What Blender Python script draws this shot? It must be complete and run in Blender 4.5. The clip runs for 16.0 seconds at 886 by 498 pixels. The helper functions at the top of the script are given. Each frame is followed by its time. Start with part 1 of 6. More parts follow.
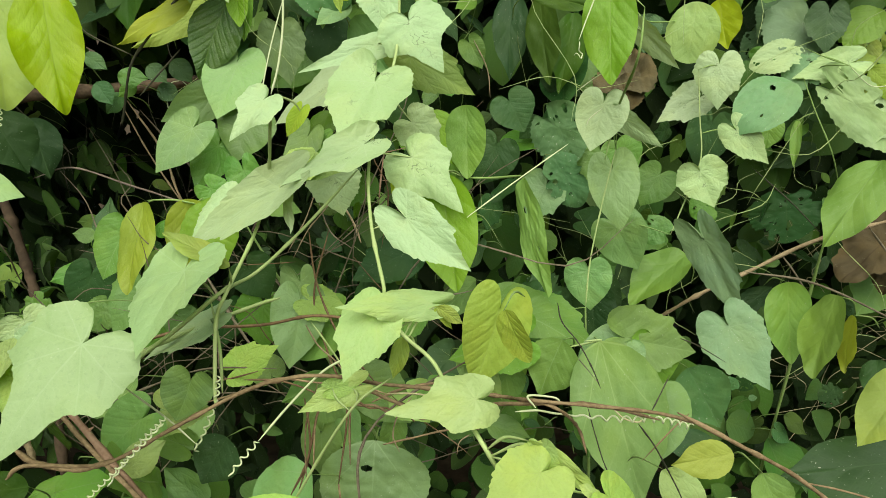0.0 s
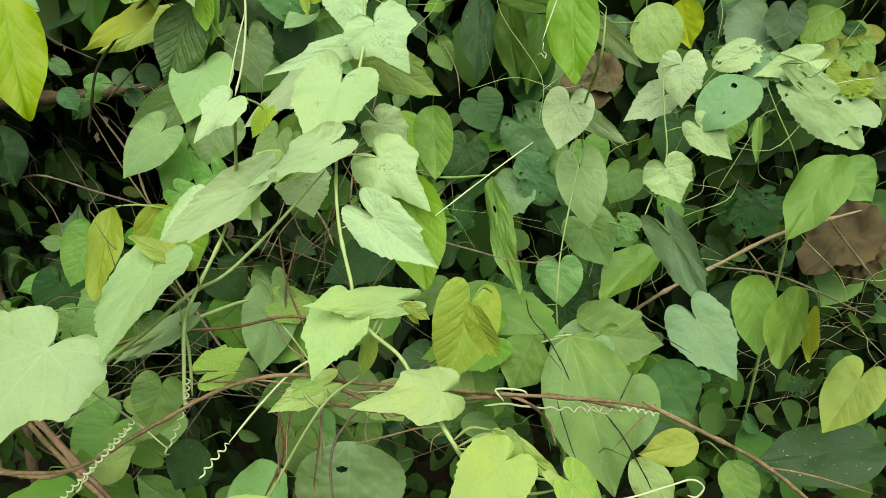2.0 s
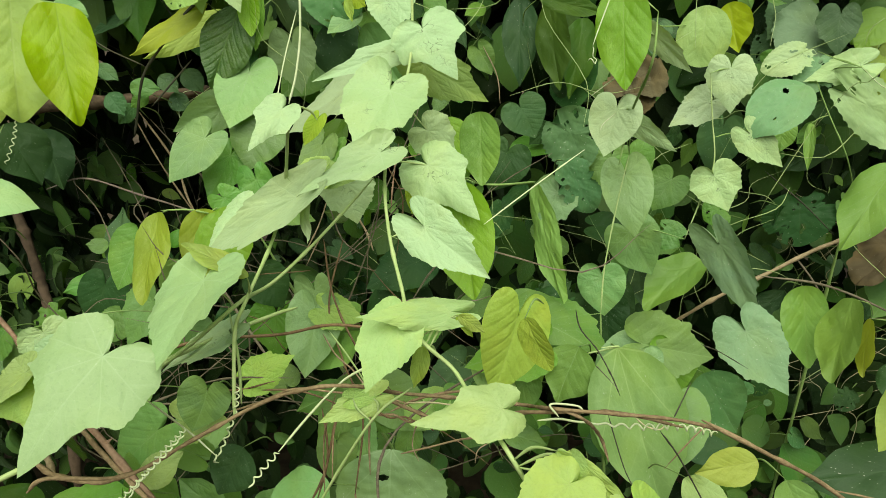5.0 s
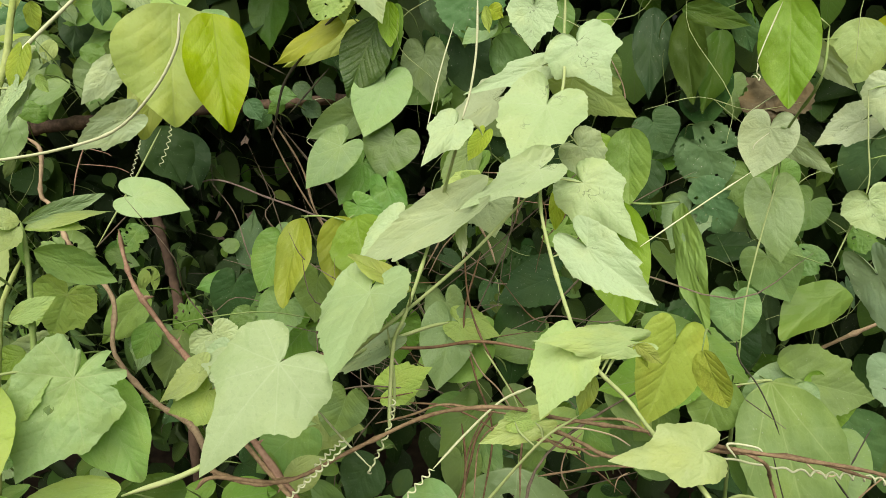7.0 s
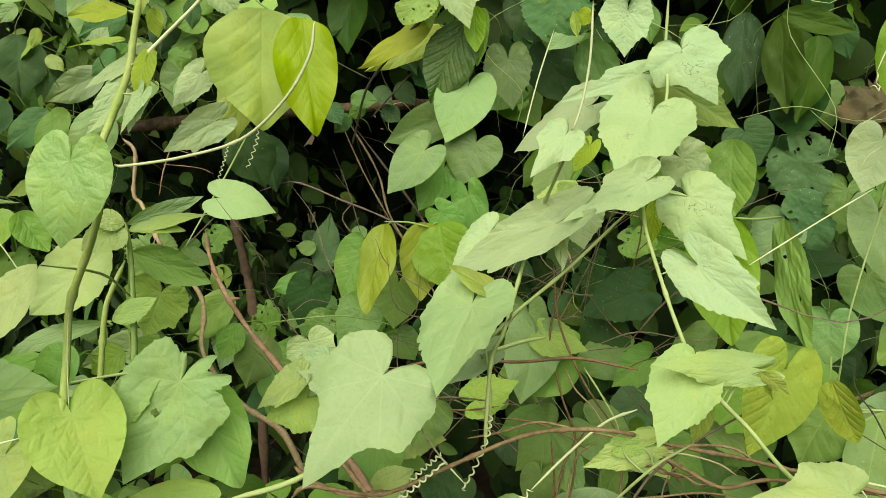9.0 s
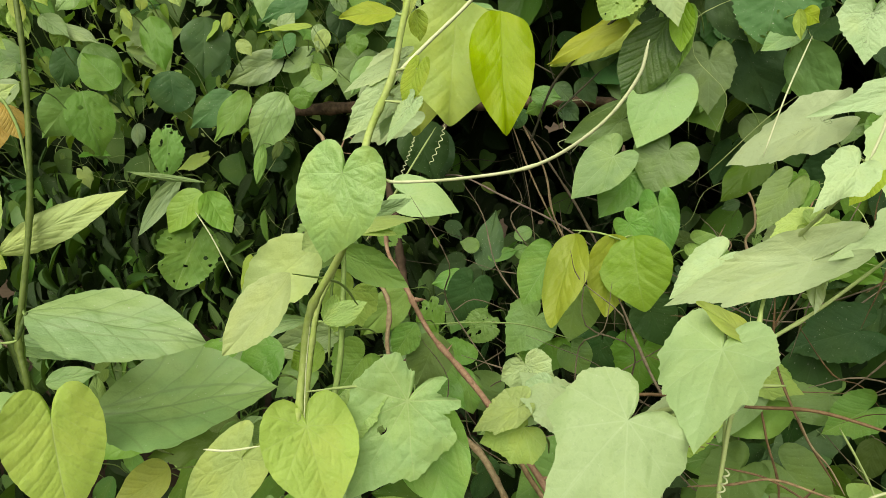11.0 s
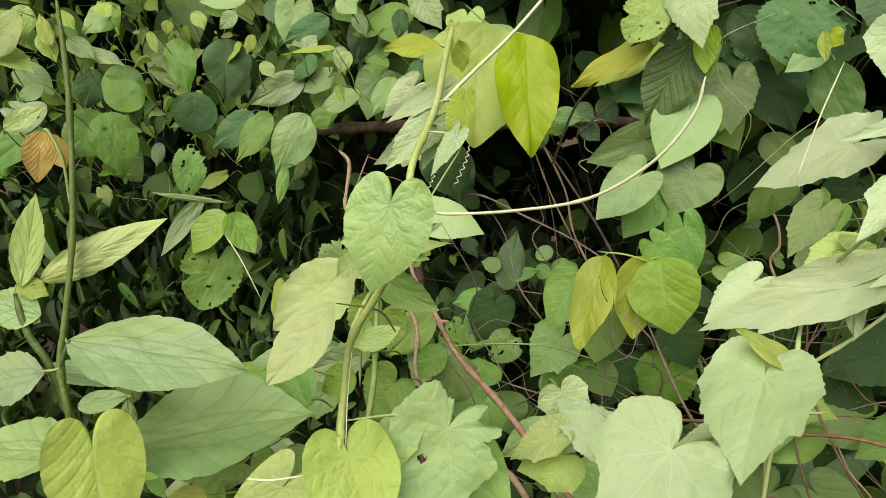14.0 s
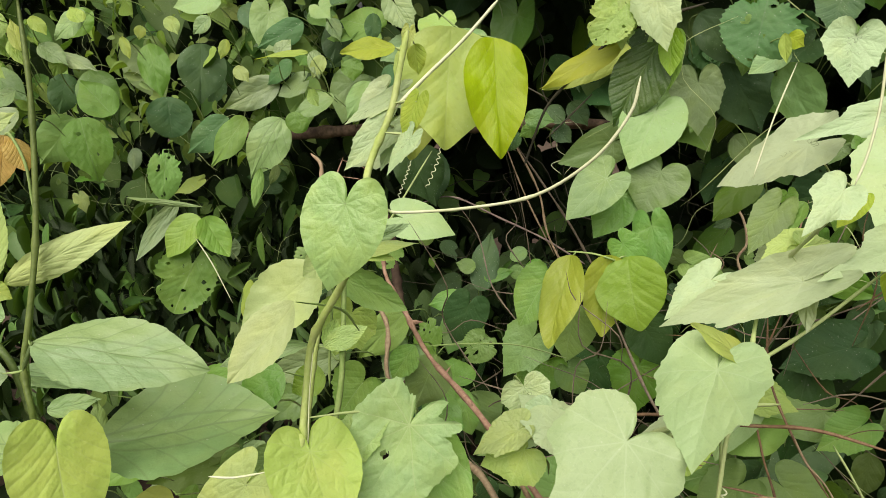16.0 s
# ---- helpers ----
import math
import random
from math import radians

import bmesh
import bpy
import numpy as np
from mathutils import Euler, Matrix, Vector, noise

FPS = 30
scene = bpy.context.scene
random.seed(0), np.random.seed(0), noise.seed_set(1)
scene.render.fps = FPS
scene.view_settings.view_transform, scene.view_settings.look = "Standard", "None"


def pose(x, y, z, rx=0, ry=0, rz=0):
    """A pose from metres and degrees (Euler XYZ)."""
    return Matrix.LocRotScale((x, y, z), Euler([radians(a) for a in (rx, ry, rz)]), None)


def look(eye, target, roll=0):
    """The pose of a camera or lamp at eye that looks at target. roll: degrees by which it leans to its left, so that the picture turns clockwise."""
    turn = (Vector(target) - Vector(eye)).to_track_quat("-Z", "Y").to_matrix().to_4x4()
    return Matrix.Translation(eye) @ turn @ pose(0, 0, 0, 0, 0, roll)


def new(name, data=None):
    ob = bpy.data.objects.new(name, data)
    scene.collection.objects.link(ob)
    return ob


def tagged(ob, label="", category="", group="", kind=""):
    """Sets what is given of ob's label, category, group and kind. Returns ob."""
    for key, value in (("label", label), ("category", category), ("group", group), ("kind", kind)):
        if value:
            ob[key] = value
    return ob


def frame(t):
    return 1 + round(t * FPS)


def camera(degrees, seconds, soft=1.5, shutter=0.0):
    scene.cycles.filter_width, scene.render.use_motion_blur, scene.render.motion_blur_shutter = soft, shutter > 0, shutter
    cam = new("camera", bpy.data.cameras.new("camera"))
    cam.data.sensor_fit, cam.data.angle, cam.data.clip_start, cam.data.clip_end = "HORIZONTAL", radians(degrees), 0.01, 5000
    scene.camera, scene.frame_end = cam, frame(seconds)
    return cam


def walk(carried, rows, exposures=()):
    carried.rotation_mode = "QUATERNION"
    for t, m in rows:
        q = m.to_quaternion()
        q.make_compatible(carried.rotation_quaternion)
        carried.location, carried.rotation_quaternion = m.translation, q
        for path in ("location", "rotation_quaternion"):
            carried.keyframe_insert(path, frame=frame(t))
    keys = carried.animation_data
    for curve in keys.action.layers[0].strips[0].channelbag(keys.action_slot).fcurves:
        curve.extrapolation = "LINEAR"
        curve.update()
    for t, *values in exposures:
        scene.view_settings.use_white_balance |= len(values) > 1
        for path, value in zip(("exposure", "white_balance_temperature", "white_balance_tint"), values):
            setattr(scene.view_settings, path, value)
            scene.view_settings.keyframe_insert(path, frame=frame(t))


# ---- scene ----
cam = camera(67.8, 16.0, soft=0.5)
PATH = [
    (0, (0.159, 0.101, 1.500), (-0.032, 1.974, 0.823), -1.1),
    (0.5, (0.161, 0.100, 1.493), (-0.038, 1.970, 0.812), -1.4),
    (1, (0.162, 0.097, 1.492), (-0.027, 1.970, 0.815), -1.9),
    (1.5, (0.172, 0.092, 1.490), (0.024, 1.967, 0.811), -2.3),
    (2, (0.169, 0.094, 1.497), (0.043, 1.975, 0.830), -1.6),
    (2.5, (0.167, 0.100, 1.500), (0.038, 1.984, 0.840), -1.3),
    (3, (0.167, 0.100, 1.500), (0.038, 1.982, 0.836), -1.3),
    (3.2, (0.168, 0.099, 1.499), (0.037, 1.981, 0.836), -1.4),
    (5.3, (0.140, 0.105, 1.501), (-0.109, 1.977, 0.843), -2.0),
    (5.5, (0.134, 0.106, 1.501), (-0.148, 1.974, 0.844), -2.1),
    (6, (0.112, 0.104, 1.505), (-0.232, 1.966, 0.861), -1.7),
    (6.5, (0.085, 0.105, 1.503), (-0.334, 1.947, 0.848), -2.0),
    (7, (0.076, 0.105, 1.510), (-0.359, 1.950, 0.872), -1.5),
    (7.5, (0.074, 0.106, 1.510), (-0.378, 1.949, 0.879), -1.6),
    (8, (0.070, 0.107, 1.508), (-0.399, 1.942, 0.863), -1.8),
    (8.5, (0.050, 0.108, 1.510), (-0.478, 1.930, 0.878), -1.4),
    (9, (0.031, 0.109, 1.514), (-0.548, 1.918, 0.886), -1.3),
    (9.5, (0.015, 0.108, 1.511), (-0.620, 1.893, 0.869), -1.3),
    (10, (-0.011, 0.112, 1.513), (-0.724, 1.857, 0.845), -1.2),
    (10.2, (-0.027, 0.114, 1.516), (-0.779, 1.837, 0.833), -0.9),
    (12.3, (-0.110, 0.105, 1.546), (-1.014, 1.769, 0.904), 0.3),
    (12.5, (-0.108, 0.104, 1.543), (-1.002, 1.773, 0.900), 0.2),
    (13, (-0.099, 0.106, 1.539), (-0.975, 1.783, 0.888), -0.5),
    (13.5, (-0.099, 0.106, 1.543), (-0.971, 1.790, 0.908), -0.0),
    (14, (-0.100, 0.104, 1.541), (-0.981, 1.783, 0.905), -0.2),
    (14.5, (-0.097, 0.105, 1.540), (-0.974, 1.786, 0.903), -0.3),
    (15, (-0.092, 0.108, 1.540), (-0.973, 1.787, 0.902), -0.4),
    (15.5, (-0.086, 0.106, 1.542), (-0.957, 1.796, 0.922), -0.2),
    (16, (-0.079, 0.104, 1.540), (-0.926, 1.805, 0.916), -0.4),
]
# the camera's own exposure and white balance drift a little
EXPOSURES = [(0, 0.24, 6600, -4), (1.5, 0.24, 6600, -4), (2.5, 0.24, 6550, -12), (5.5, 0.24, 6700, -6), (6.0, 0.24, 6800, 1), (6.5, 0.23, 6700, 13), (8, 0.22, 6850, 6), (9.5, 0.17, 7200, -5), (10, 0.16, 7200, -5), (12.5, 0.31, 6750, 16), (14, 0.31, 6600, 17), (16, 0.31, 6600, 17)]
walk(cam, [(t, look(eye, target, roll)) for t, eye, target, roll in PATH], EXPOSURES)

# ---- light: an overcast day, open sky above and behind the camera ----
world = bpy.data.worlds.new("overcast_sky")
scene.world = world
world.use_nodes = True
wn, wl = world.node_tree.nodes, world.node_tree.links
wn.clear()
sky = wn.new("ShaderNodeTexSky")
sky.sky_type, sky.sun_disc = "NISHITA", False
sky.sun_elevation, sky.sun_rotation = radians(62), radians(190)
sky.dust_density, sky.air_density, sky.ozone_density = 4.0, 1.0, 0.6
sky_bg, sky_out = wn.new("ShaderNodeBackground"), wn.new("ShaderNodeOutputWorld")
sky_bg.inputs["Strength"].default_value = 0.05
wl.new(sky.outputs["Color"], sky_bg.inputs["Color"])
wl.new(sky_bg.outputs["Background"], sky_out.inputs["Surface"])

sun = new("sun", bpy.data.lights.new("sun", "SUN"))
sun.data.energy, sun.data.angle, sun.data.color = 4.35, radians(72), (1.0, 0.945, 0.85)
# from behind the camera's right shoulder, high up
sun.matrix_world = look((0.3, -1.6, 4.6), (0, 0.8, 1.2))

# ---- materials ----
MATS = {}


def node_mat(name):
    m = bpy.data.materials.new(name)
    m.use_nodes = True
    m.node_tree.nodes.clear()
    return m, m.node_tree.nodes, m.node_tree.links


def maths(n, l, op, a, b=None, clamp=False):
    k = n.new("ShaderNodeMath")
    k.operation, k.use_clamp = op, clamp
    for i, v in enumerate((a, b)):
        if v is None:
            continue
        if isinstance(v, (int, float)):
            k.inputs[i].default_value = v
        else:
            l.new(v, k.inputs[i])
    return k.outputs[0]


def mixed(n, l, fac, a, b, blend="MIX"):
    k = n.new("ShaderNodeMix")
    k.data_type, k.blend_type = "RGBA", blend
    for sock, v in ((k.inputs["Factor"], fac), (k.inputs["A"], a), (k.inputs["B"], b)):
        if isinstance(v, (int, float)):
            sock.default_value = v
        elif isinstance(v, tuple):
            sock.default_value = (*v, 1) if len(v) == 3 else v
        else:
            l.new(v, sock)
    return k.outputs["Result"]


def noise_tex(n, l, vec, scale, detail=3.0, rough=0.55):
    k = n.new("ShaderNodeTexNoise")
    k.inputs["Scale"].default_value, k.inputs["Detail"].default_value, k.inputs["Roughness"].default_value = scale, detail, rough
    if vec is not None:
        l.new(vec, k.inputs["Vector"])
    return k.outputs["Fac"]


def ramp(n, l, fac, lo, hi):
    k = n.new("ShaderNodeMapRange")
    k.interpolation_type = "SMOOTHSTEP"
    k.inputs["From Min"].default_value, k.inputs["From Max"].default_value = lo, hi
    l.new(fac, k.inputs["Value"])
    return k.outputs["Result"]


def leaf_mat(name, base, vein, palmate=False, through_light=0.3, lit=None, rough=0.5, spots=0.3, veins=0.5, wear=0.35,
             island=False, pucker=0.5, laterals=8.0, sheen=0.26, scribble=0.0, vary=0.42, nerves=0.0, relief=1.0):
    """A leaf: blade and vein colours, veins drawn from the blade's own coordinates, blotches, specks, relief, and light passing through."""
    m, n, l = node_mat(name)
    uv = n.new("ShaderNodeUVMap").outputs["UV"]
    sep = n.new("ShaderNodeSeparateXYZ")
    l.new(uv, sep.inputs["Vector"])
    x = maths(n, l, "MULTIPLY", maths(n, l, "SUBTRACT", sep.outputs["X"], 0.5), 2.0)
    y = maths(n, l, "SUBTRACT", sep.outputs["Y"], 0.5)
    ax = maths(n, l, "ABSOLUTE", x)
    if island:
        own = n.new("ShaderNodeNewGeometry").outputs["Random Per Island"]
    else:
        own = n.new("ShaderNodeObjectInfo").outputs["Random"]
    shift = n.new("ShaderNodeVectorMath")
    shift.operation = "ADD"
    comb = n.new("ShaderNodeCombineXYZ")
    l.new(maths(n, l, "MULTIPLY", own, 37.0), comb.inputs["Z"])
    even = n.new("ShaderNodeVectorMath")
    even.operation = "MULTIPLY"
    even.inputs[1].default_value = (0.85, 1.8, 1.0)
    l.new(uv, even.inputs[0])
    l.new(even.outputs["Vector"], shift.inputs[0])
    l.new(comb.outputs["Vector"], shift.inputs[1])
    vec = shift.outputs["Vector"]
    wob = maths(n, l, "MULTIPLY", maths(n, l, "SUBTRACT", noise_tex(n, l, vec, 3.0, 2.0), 0.5), 0.24)
    # veins: y2 runs from stalk to tip, hx from the midrib outwards, both in blade lengths
    y2 = maths(n, l, "MULTIPLY", y, 2.0)
    hx = maths(n, l, "MULTIPLY", ax, 0.5)
    if palmate:
        # main veins fan out from the stalk, each with its own herringbone of branches
        ang = maths(n, l, "ADD", maths(n, l, "ARCTAN2", hx, y2), maths(n, l, "MULTIPLY", wob, 0.45))
        fan = maths(n, l, "PINGPONG", maths(n, l, "ABSOLUTE", ang), 0.34)
        rad = maths(n, l, "SQRT", maths(n, l, "ADD", maths(n, l, "MULTIPLY", hx, hx), maths(n, l, "MULTIPLY", y2, y2)))
        off = maths(n, l, "MULTIPLY", fan, rad)
        main = maths(n, l, "SUBTRACT", 1.0, ramp(n, l, off, 0.002, 0.0085))
        main = maths(n, l, "MULTIPLY", main, maths(n, l, "SUBTRACT", 1.0, maths(n, l, "MULTIPLY", rad, 0.6)))
        ph = maths(n, l, "MULTIPLY", maths(n, l, "SUBTRACT", maths(n, l, "ADD", rad, maths(n, l, "MULTIPLY", wob, 0.25)), maths(n, l, "MULTIPLY", off, 1.0)), laterals * 0.8)
    else:
        arch = maths(n, l, "SUBTRACT", maths(n, l, "MULTIPLY", hx, 1.05), maths(n, l, "MULTIPLY", maths(n, l, "MULTIPLY", hx, hx), 0.6))
        ph = maths(n, l, "MULTIPLY", maths(n, l, "SUBTRACT", maths(n, l, "ADD", y2, maths(n, l, "MULTIPLY", wob, 0.25)), arch), laterals * 0.75)
        off = hx
        main = maths(n, l, "SUBTRACT", 1.0, ramp(n, l, hx, 0.004, 0.013))
    if nerves:
        # two long nerves curve from the stalk towards the tip, one on each side
        bow = maths(n, l, "MULTIPLY", maths(n, l, "MULTIPLY", maths(n, l, "POWER", maths(n, l, "MAXIMUM", y2, 0.0001), 0.7), maths(n, l, "SUBTRACT", 1.0, y2)), nerves)
        long_nerve = maths(n, l, "SUBTRACT", 1.0, ramp(n, l, maths(n, l, "ABSOLUTE", maths(n, l, "SUBTRACT", hx, bow)), 0.004, 0.02))
        main = maths(n, l, "MAXIMUM", main, maths(n, l, "MULTIPLY", long_nerve, 0.8))
    lat = maths(n, l, "PINGPONG", ph, 0.5)
    side = maths(n, l, "SUBTRACT", 1.0, ramp(n, l, lat, 0.01, 0.065))
    mask = maths(n, l, "MAXIMUM", maths(n, l, "MULTIPLY", side, 0.26 if palmate else 0.65 if nerves else 0.42), main)
    dome = maths(n, l, "MULTIPLY", ramp(n, l, lat, 0.0, 0.3), ramp(n, l, off, 0.0, 0.05))
    vor = n.new("ShaderNodeTexVoronoi")
    vor.feature = "DISTANCE_TO_EDGE"
    vor.inputs["Scale"].default_value = 22.0
    l.new(vec, vor.inputs["Vector"])
    net = maths(n, l, "SUBTRACT", 1.0, ramp(n, l, vor.outputs["Distance"], 0.0, 0.08))
    # colour: leaf to leaf, blotches, net of fine veins, specks
    big = noise_tex(n, l, vec, 1.9, 3.0)
    fine = noise_tex(n, l, vec, 34.0, 4.0, 0.65)
    hsv = n.new("ShaderNodeHueSaturation")
    hsv.inputs["Color"].default_value = (*base, 1)
    l.new(maths(n, l, "ADD", 0.484, maths(n, l, "MULTIPLY", own, 0.03)), hsv.inputs["Hue"])
    l.new(maths(n, l, "ADD", 1.01 - vary / 2, maths(n, l, "MULTIPLY", maths(n, l, "FRACT", maths(n, l, "MULTIPLY", own, 7.31)), vary)), hsv.inputs["Value"])
    l.new(maths(n, l, "ADD", 0.85, maths(n, l, "MULTIPLY", maths(n, l, "FRACT", maths(n, l, "MULTIPLY", own, 3.77)), 0.3)), hsv.inputs["Saturation"])
    col = hsv.outputs["Color"]
    tired = tuple(min(1, c * k) for c, k in zip(base, (1.35, 1.12, 0.75)))
    col = mixed(n, l, maths(n, l, "MULTIPLY", ramp(n, l, big, 0.42, 0.68), wear), col, tired)
    deep = tuple(c * 0.62 for c in base)
    col = mixed(n, l, maths(n, l, "MULTIPLY", ramp(n, l, fine, 0.50, 0.75), 0.36), col, deep)
    col = mixed(n, l, maths(n, l, "MULTIPLY", net, 0.13), col, vein)
    col = mixed(n, l, maths(n, l, "MULTIPLY", mask, veins), col, vein)
    dots = noise_tex(n, l, vec, 46.0, 1.0)
    col = mixed(n, l, maths(n, l, "MULTIPLY", ramp(n, l, dots, 0.735, 0.77), spots), col, (0.62, 0.63, 0.5))
    rust = noise_tex(n, l, vec, 15.0, 2.0)
    col = mixed(n, l, maths(n, l, "MULTIPLY", ramp(n, l, rust, 0.70, 0.76), wear * 0.5), col, (0.16, 0.13, 0.045))
    if scribble:
        # dark creases round the stalk
        near = maths(n, l, "SUBTRACT", 1.0, ramp(n, l, maths(n, l, "SQRT", maths(n, l, "ADD", maths(n, l, "MULTIPLY", x, x), maths(n, l, "MULTIPLY", y, y))), 0.18, 0.5))
        crease = maths(n, l, "SUBTRACT", 1.0, ramp(n, l, maths(n, l, "ABSOLUTE", maths(n, l, "SUBTRACT", noise_tex(n, l, vec, 10.0, 1.0), 0.5)), 0.0, 0.03))
        some = ramp(n, l, maths(n, l, "FRACT", maths(n, l, "MULTIPLY", own, 13.7)), 0.15, 0.35)
        patch = ramp(n, l, noise_tex(n, l, vec, 5.0, 1.0), 0.46, 0.58)
        col = mixed(n, l, maths(n, l, "MULTIPLY", maths(n, l, "MULTIPLY", near, crease), maths(n, l, "MULTIPLY", maths(n, l, "MULTIPLY", some, patch), scribble)), col, tuple(c * 0.3 for c in base))
    # relief: pucker between the veins, fine grain
    hgt = maths(n, l, "ADD", maths(n, l, "MULTIPLY", maths(n, l, "SUBTRACT", 1.0, mask), 0.03),
                maths(n, l, "ADD", maths(n, l, "MULTIPLY", dome, 0.10), maths(n, l, "ADD", maths(n, l, "MULTIPLY", fine, 0.14), maths(n, l, "MULTIPLY", noise_tex(n, l, vec, 11.0, 3.0), 0.3))))
    bump = n.new("ShaderNodeBump")
    bump.inputs["Strength"].default_value, bump.inputs["Distance"].default_value = min(1.0, pucker * 1.3), 0.0026 * relief
    l.new(hgt, bump.inputs["Height"])
    bsdf = n.new("ShaderNodeBsdfPrincipled")
    l.new(col, bsdf.inputs["Base Color"])
    l.new(maths(n, l, "ADD", rough - 0.16, maths(n, l, "ADD", maths(n, l, "MULTIPLY", fine, 0.14), maths(n, l, "MULTIPLY", big, 0.22))), bsdf.inputs["Roughness"])
    bsdf.inputs["Specular IOR Level"].default_value = sheen
    l.new(bump.outputs["Normal"], bsdf.inputs["Normal"])
    tr = n.new("ShaderNodeBsdfTranslucent")
    glow = lit or tuple(min(1, c * k) for c, k in zip(base, (1.5, 1.5, 0.5)))
    l.new(mixed(n, l, maths(n, l, "MULTIPLY", mask, 0.2), glow, tuple(c * 0.55 for c in glow)), tr.inputs["Color"])
    l.new(bump.outputs["Normal"], tr.inputs["Normal"])
    mix = n.new("ShaderNodeMixShader")
    mix.inputs["Fac"].default_value = through_light
    l.new(bsdf.outputs["BSDF"], mix.inputs[1])
    l.new(tr.outputs["BSDF"], mix.inputs[2])
    out = n.new("ShaderNodeOutputMaterial")
    l.new(mix.outputs["Shader"], out.inputs["Surface"])
    MATS[name] = m


def stem_mat(name, a, b, rough=0.6, scale=60.0, bumpy=0.6):
    """A stem or twig: two colours in long streaks and patches, with rough bark relief."""
    m, n, l = node_mat(name)
    co = n.new("ShaderNodeTexCoord").outputs["Object"]
    fine, big = noise_tex(n, l, co, scale * 4, 4.0), noise_tex(n, l, co, scale * 0.6, 2.0)
    own = n.new("ShaderNodeObjectInfo").outputs["Random"]
    col = mixed(n, l, ramp(n, l, maths(n, l, "ADD", maths(n, l, "MULTIPLY", fine, 0.5), maths(n, l, "MULTIPLY", big, 0.5)), 0.35, 0.65), a, b)
    col = mixed(n, l, maths(n, l, "MULTIPLY", own, 0.35), col, tuple(c * 0.6 for c in a))
    bump = n.new("ShaderNodeBump")
    bump.inputs["Strength"].default_value, bump.inputs["Distance"].default_value = bumpy, 0.0015
    l.new(fine, bump.inputs["Height"])
    bsdf = n.new("ShaderNodeBsdfPrincipled")
    l.new(col, bsdf.inputs["Base Color"])
    bsdf.inputs["Roughness"].default_value = rough
    bsdf.inputs["Specular IOR Level"].default_value = 0.3
    l.new(bump.outputs["Normal"], bsdf.inputs["Normal"])
    out = n.new("ShaderNodeOutputMaterial")
    l.new(bsdf.outputs["BSDF"], out.inputs["Surface"])
    MATS[name] = m


leaf_mat("pale", (0.35, 0.475, 0.245), (0.43, 0.54, 0.31), True, 0.16, rough=0.46, spots=0.25, veins=0.4, wear=0.22, pucker=0.55, sheen=0.36, scribble=0.9, vary=0.2)
leaf_mat("palegreen", (0.29, 0.42, 0.20), (0.40, 0.52, 0.29), True, 0.18, rough=0.44, spots=0.2, veins=0.42, wear=0.2, pucker=0.55, sheen=0.34, vary=0.1)
leaf_mat("palesage", (0.36, 0.49, 0.18), (0.33, 0.42, 0.15), False, 0.28, rough=0.45, spots=0.15, veins=0.4, laterals=5.0, wear=0.25, pucker=0.6, sheen=0.34, vary=0.15)
leaf_mat("young", (0.29, 0.42, 0.12), (0.38, 0.50, 0.2), True, 0.24, rough=0.48, spots=0.2, veins=0.45, pucker=0.75)
leaf_mat("paleyellow", (0.36, 0.50, 0.17), (0.48, 0.57, 0.24), True, 0.26, rough=0.46, spots=0.2, veins=0.35, pucker=0.55, sheen=0.34, vary=0.15)
leaf_mat("fuzzy", (0.37, 0.51, 0.13), (0.45, 0.53, 0.22), True, 0.3, rough=0.7, spots=0.1, veins=0.2, pucker=0.5, sheen=0.2, vary=0.2)
leaf_mat("lobeyoung", (0.31, 0.50, 0.14), (0.34, 0.49, 0.17), True, 0.3, rough=0.36, spots=0.1, veins=0.1, pucker=0.45, sheen=0.5, vary=0.2, relief=1.3)
leaf_mat("freshpin", (0.34, 0.47, 0.14), (0.45, 0.56, 0.23), False, 0.3, rough=0.5, spots=0.15, veins=0.5, pucker=0.8, laterals=9.0)
leaf_mat("lime", (0.34, 0.45, 0.075), (0.46, 0.54, 0.16), False, 0.4, rough=0.5, spots=0.1, veins=0.3)
leaf_mat("limegreen", (0.35, 0.44, 0.08), (0.36, 0.46, 0.11), False, 0.35, rough=0.5, spots=0.1, veins=0.35, pucker=0.8, vary=0.2, relief=1.3)
leaf_mat("mid", (0.165, 0.30, 0.07), (0.26, 0.38, 0.14), False, 0.25, rough=0.48, veins=0.5)
leaf_mat("big", (0.21, 0.36, 0.085), (0.36, 0.48, 0.18), True, 0.25, rough=0.45, veins=0.6, laterals=7.0)
leaf_mat("limeheart", (0.335, 0.46, 0.14), (0.40, 0.51, 0.20), True, 0.3, rough=0.46, spots=0.1, veins=0.3, pucker=0.6, vary=0.15, relief=1.3)
leaf_mat("eaten", (0.26, 0.42, 0.14), (0.44, 0.56, 0.25), True, 0.3, rough=0.42, veins=0.6, pucker=1.0, vary=0.2)
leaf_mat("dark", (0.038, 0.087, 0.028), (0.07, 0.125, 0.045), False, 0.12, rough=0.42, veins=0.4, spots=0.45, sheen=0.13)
leaf_mat("blue", (0.075, 0.155, 0.062), (0.115, 0.19, 0.09), False, 0.12, rough=0.42, veins=0.35, spots=0.8, sheen=0.13)
leaf_mat("silver", (0.165, 0.275, 0.14), (0.26, 0.34, 0.2), True, 0.15, rough=0.5, veins=0.3, spots=0.6)
leaf_mat("heart", (0.19, 0.33, 0.112), (0.28, 0.40, 0.18), True, 0.18, rough=0.44, veins=0.6, sheen=0.38)
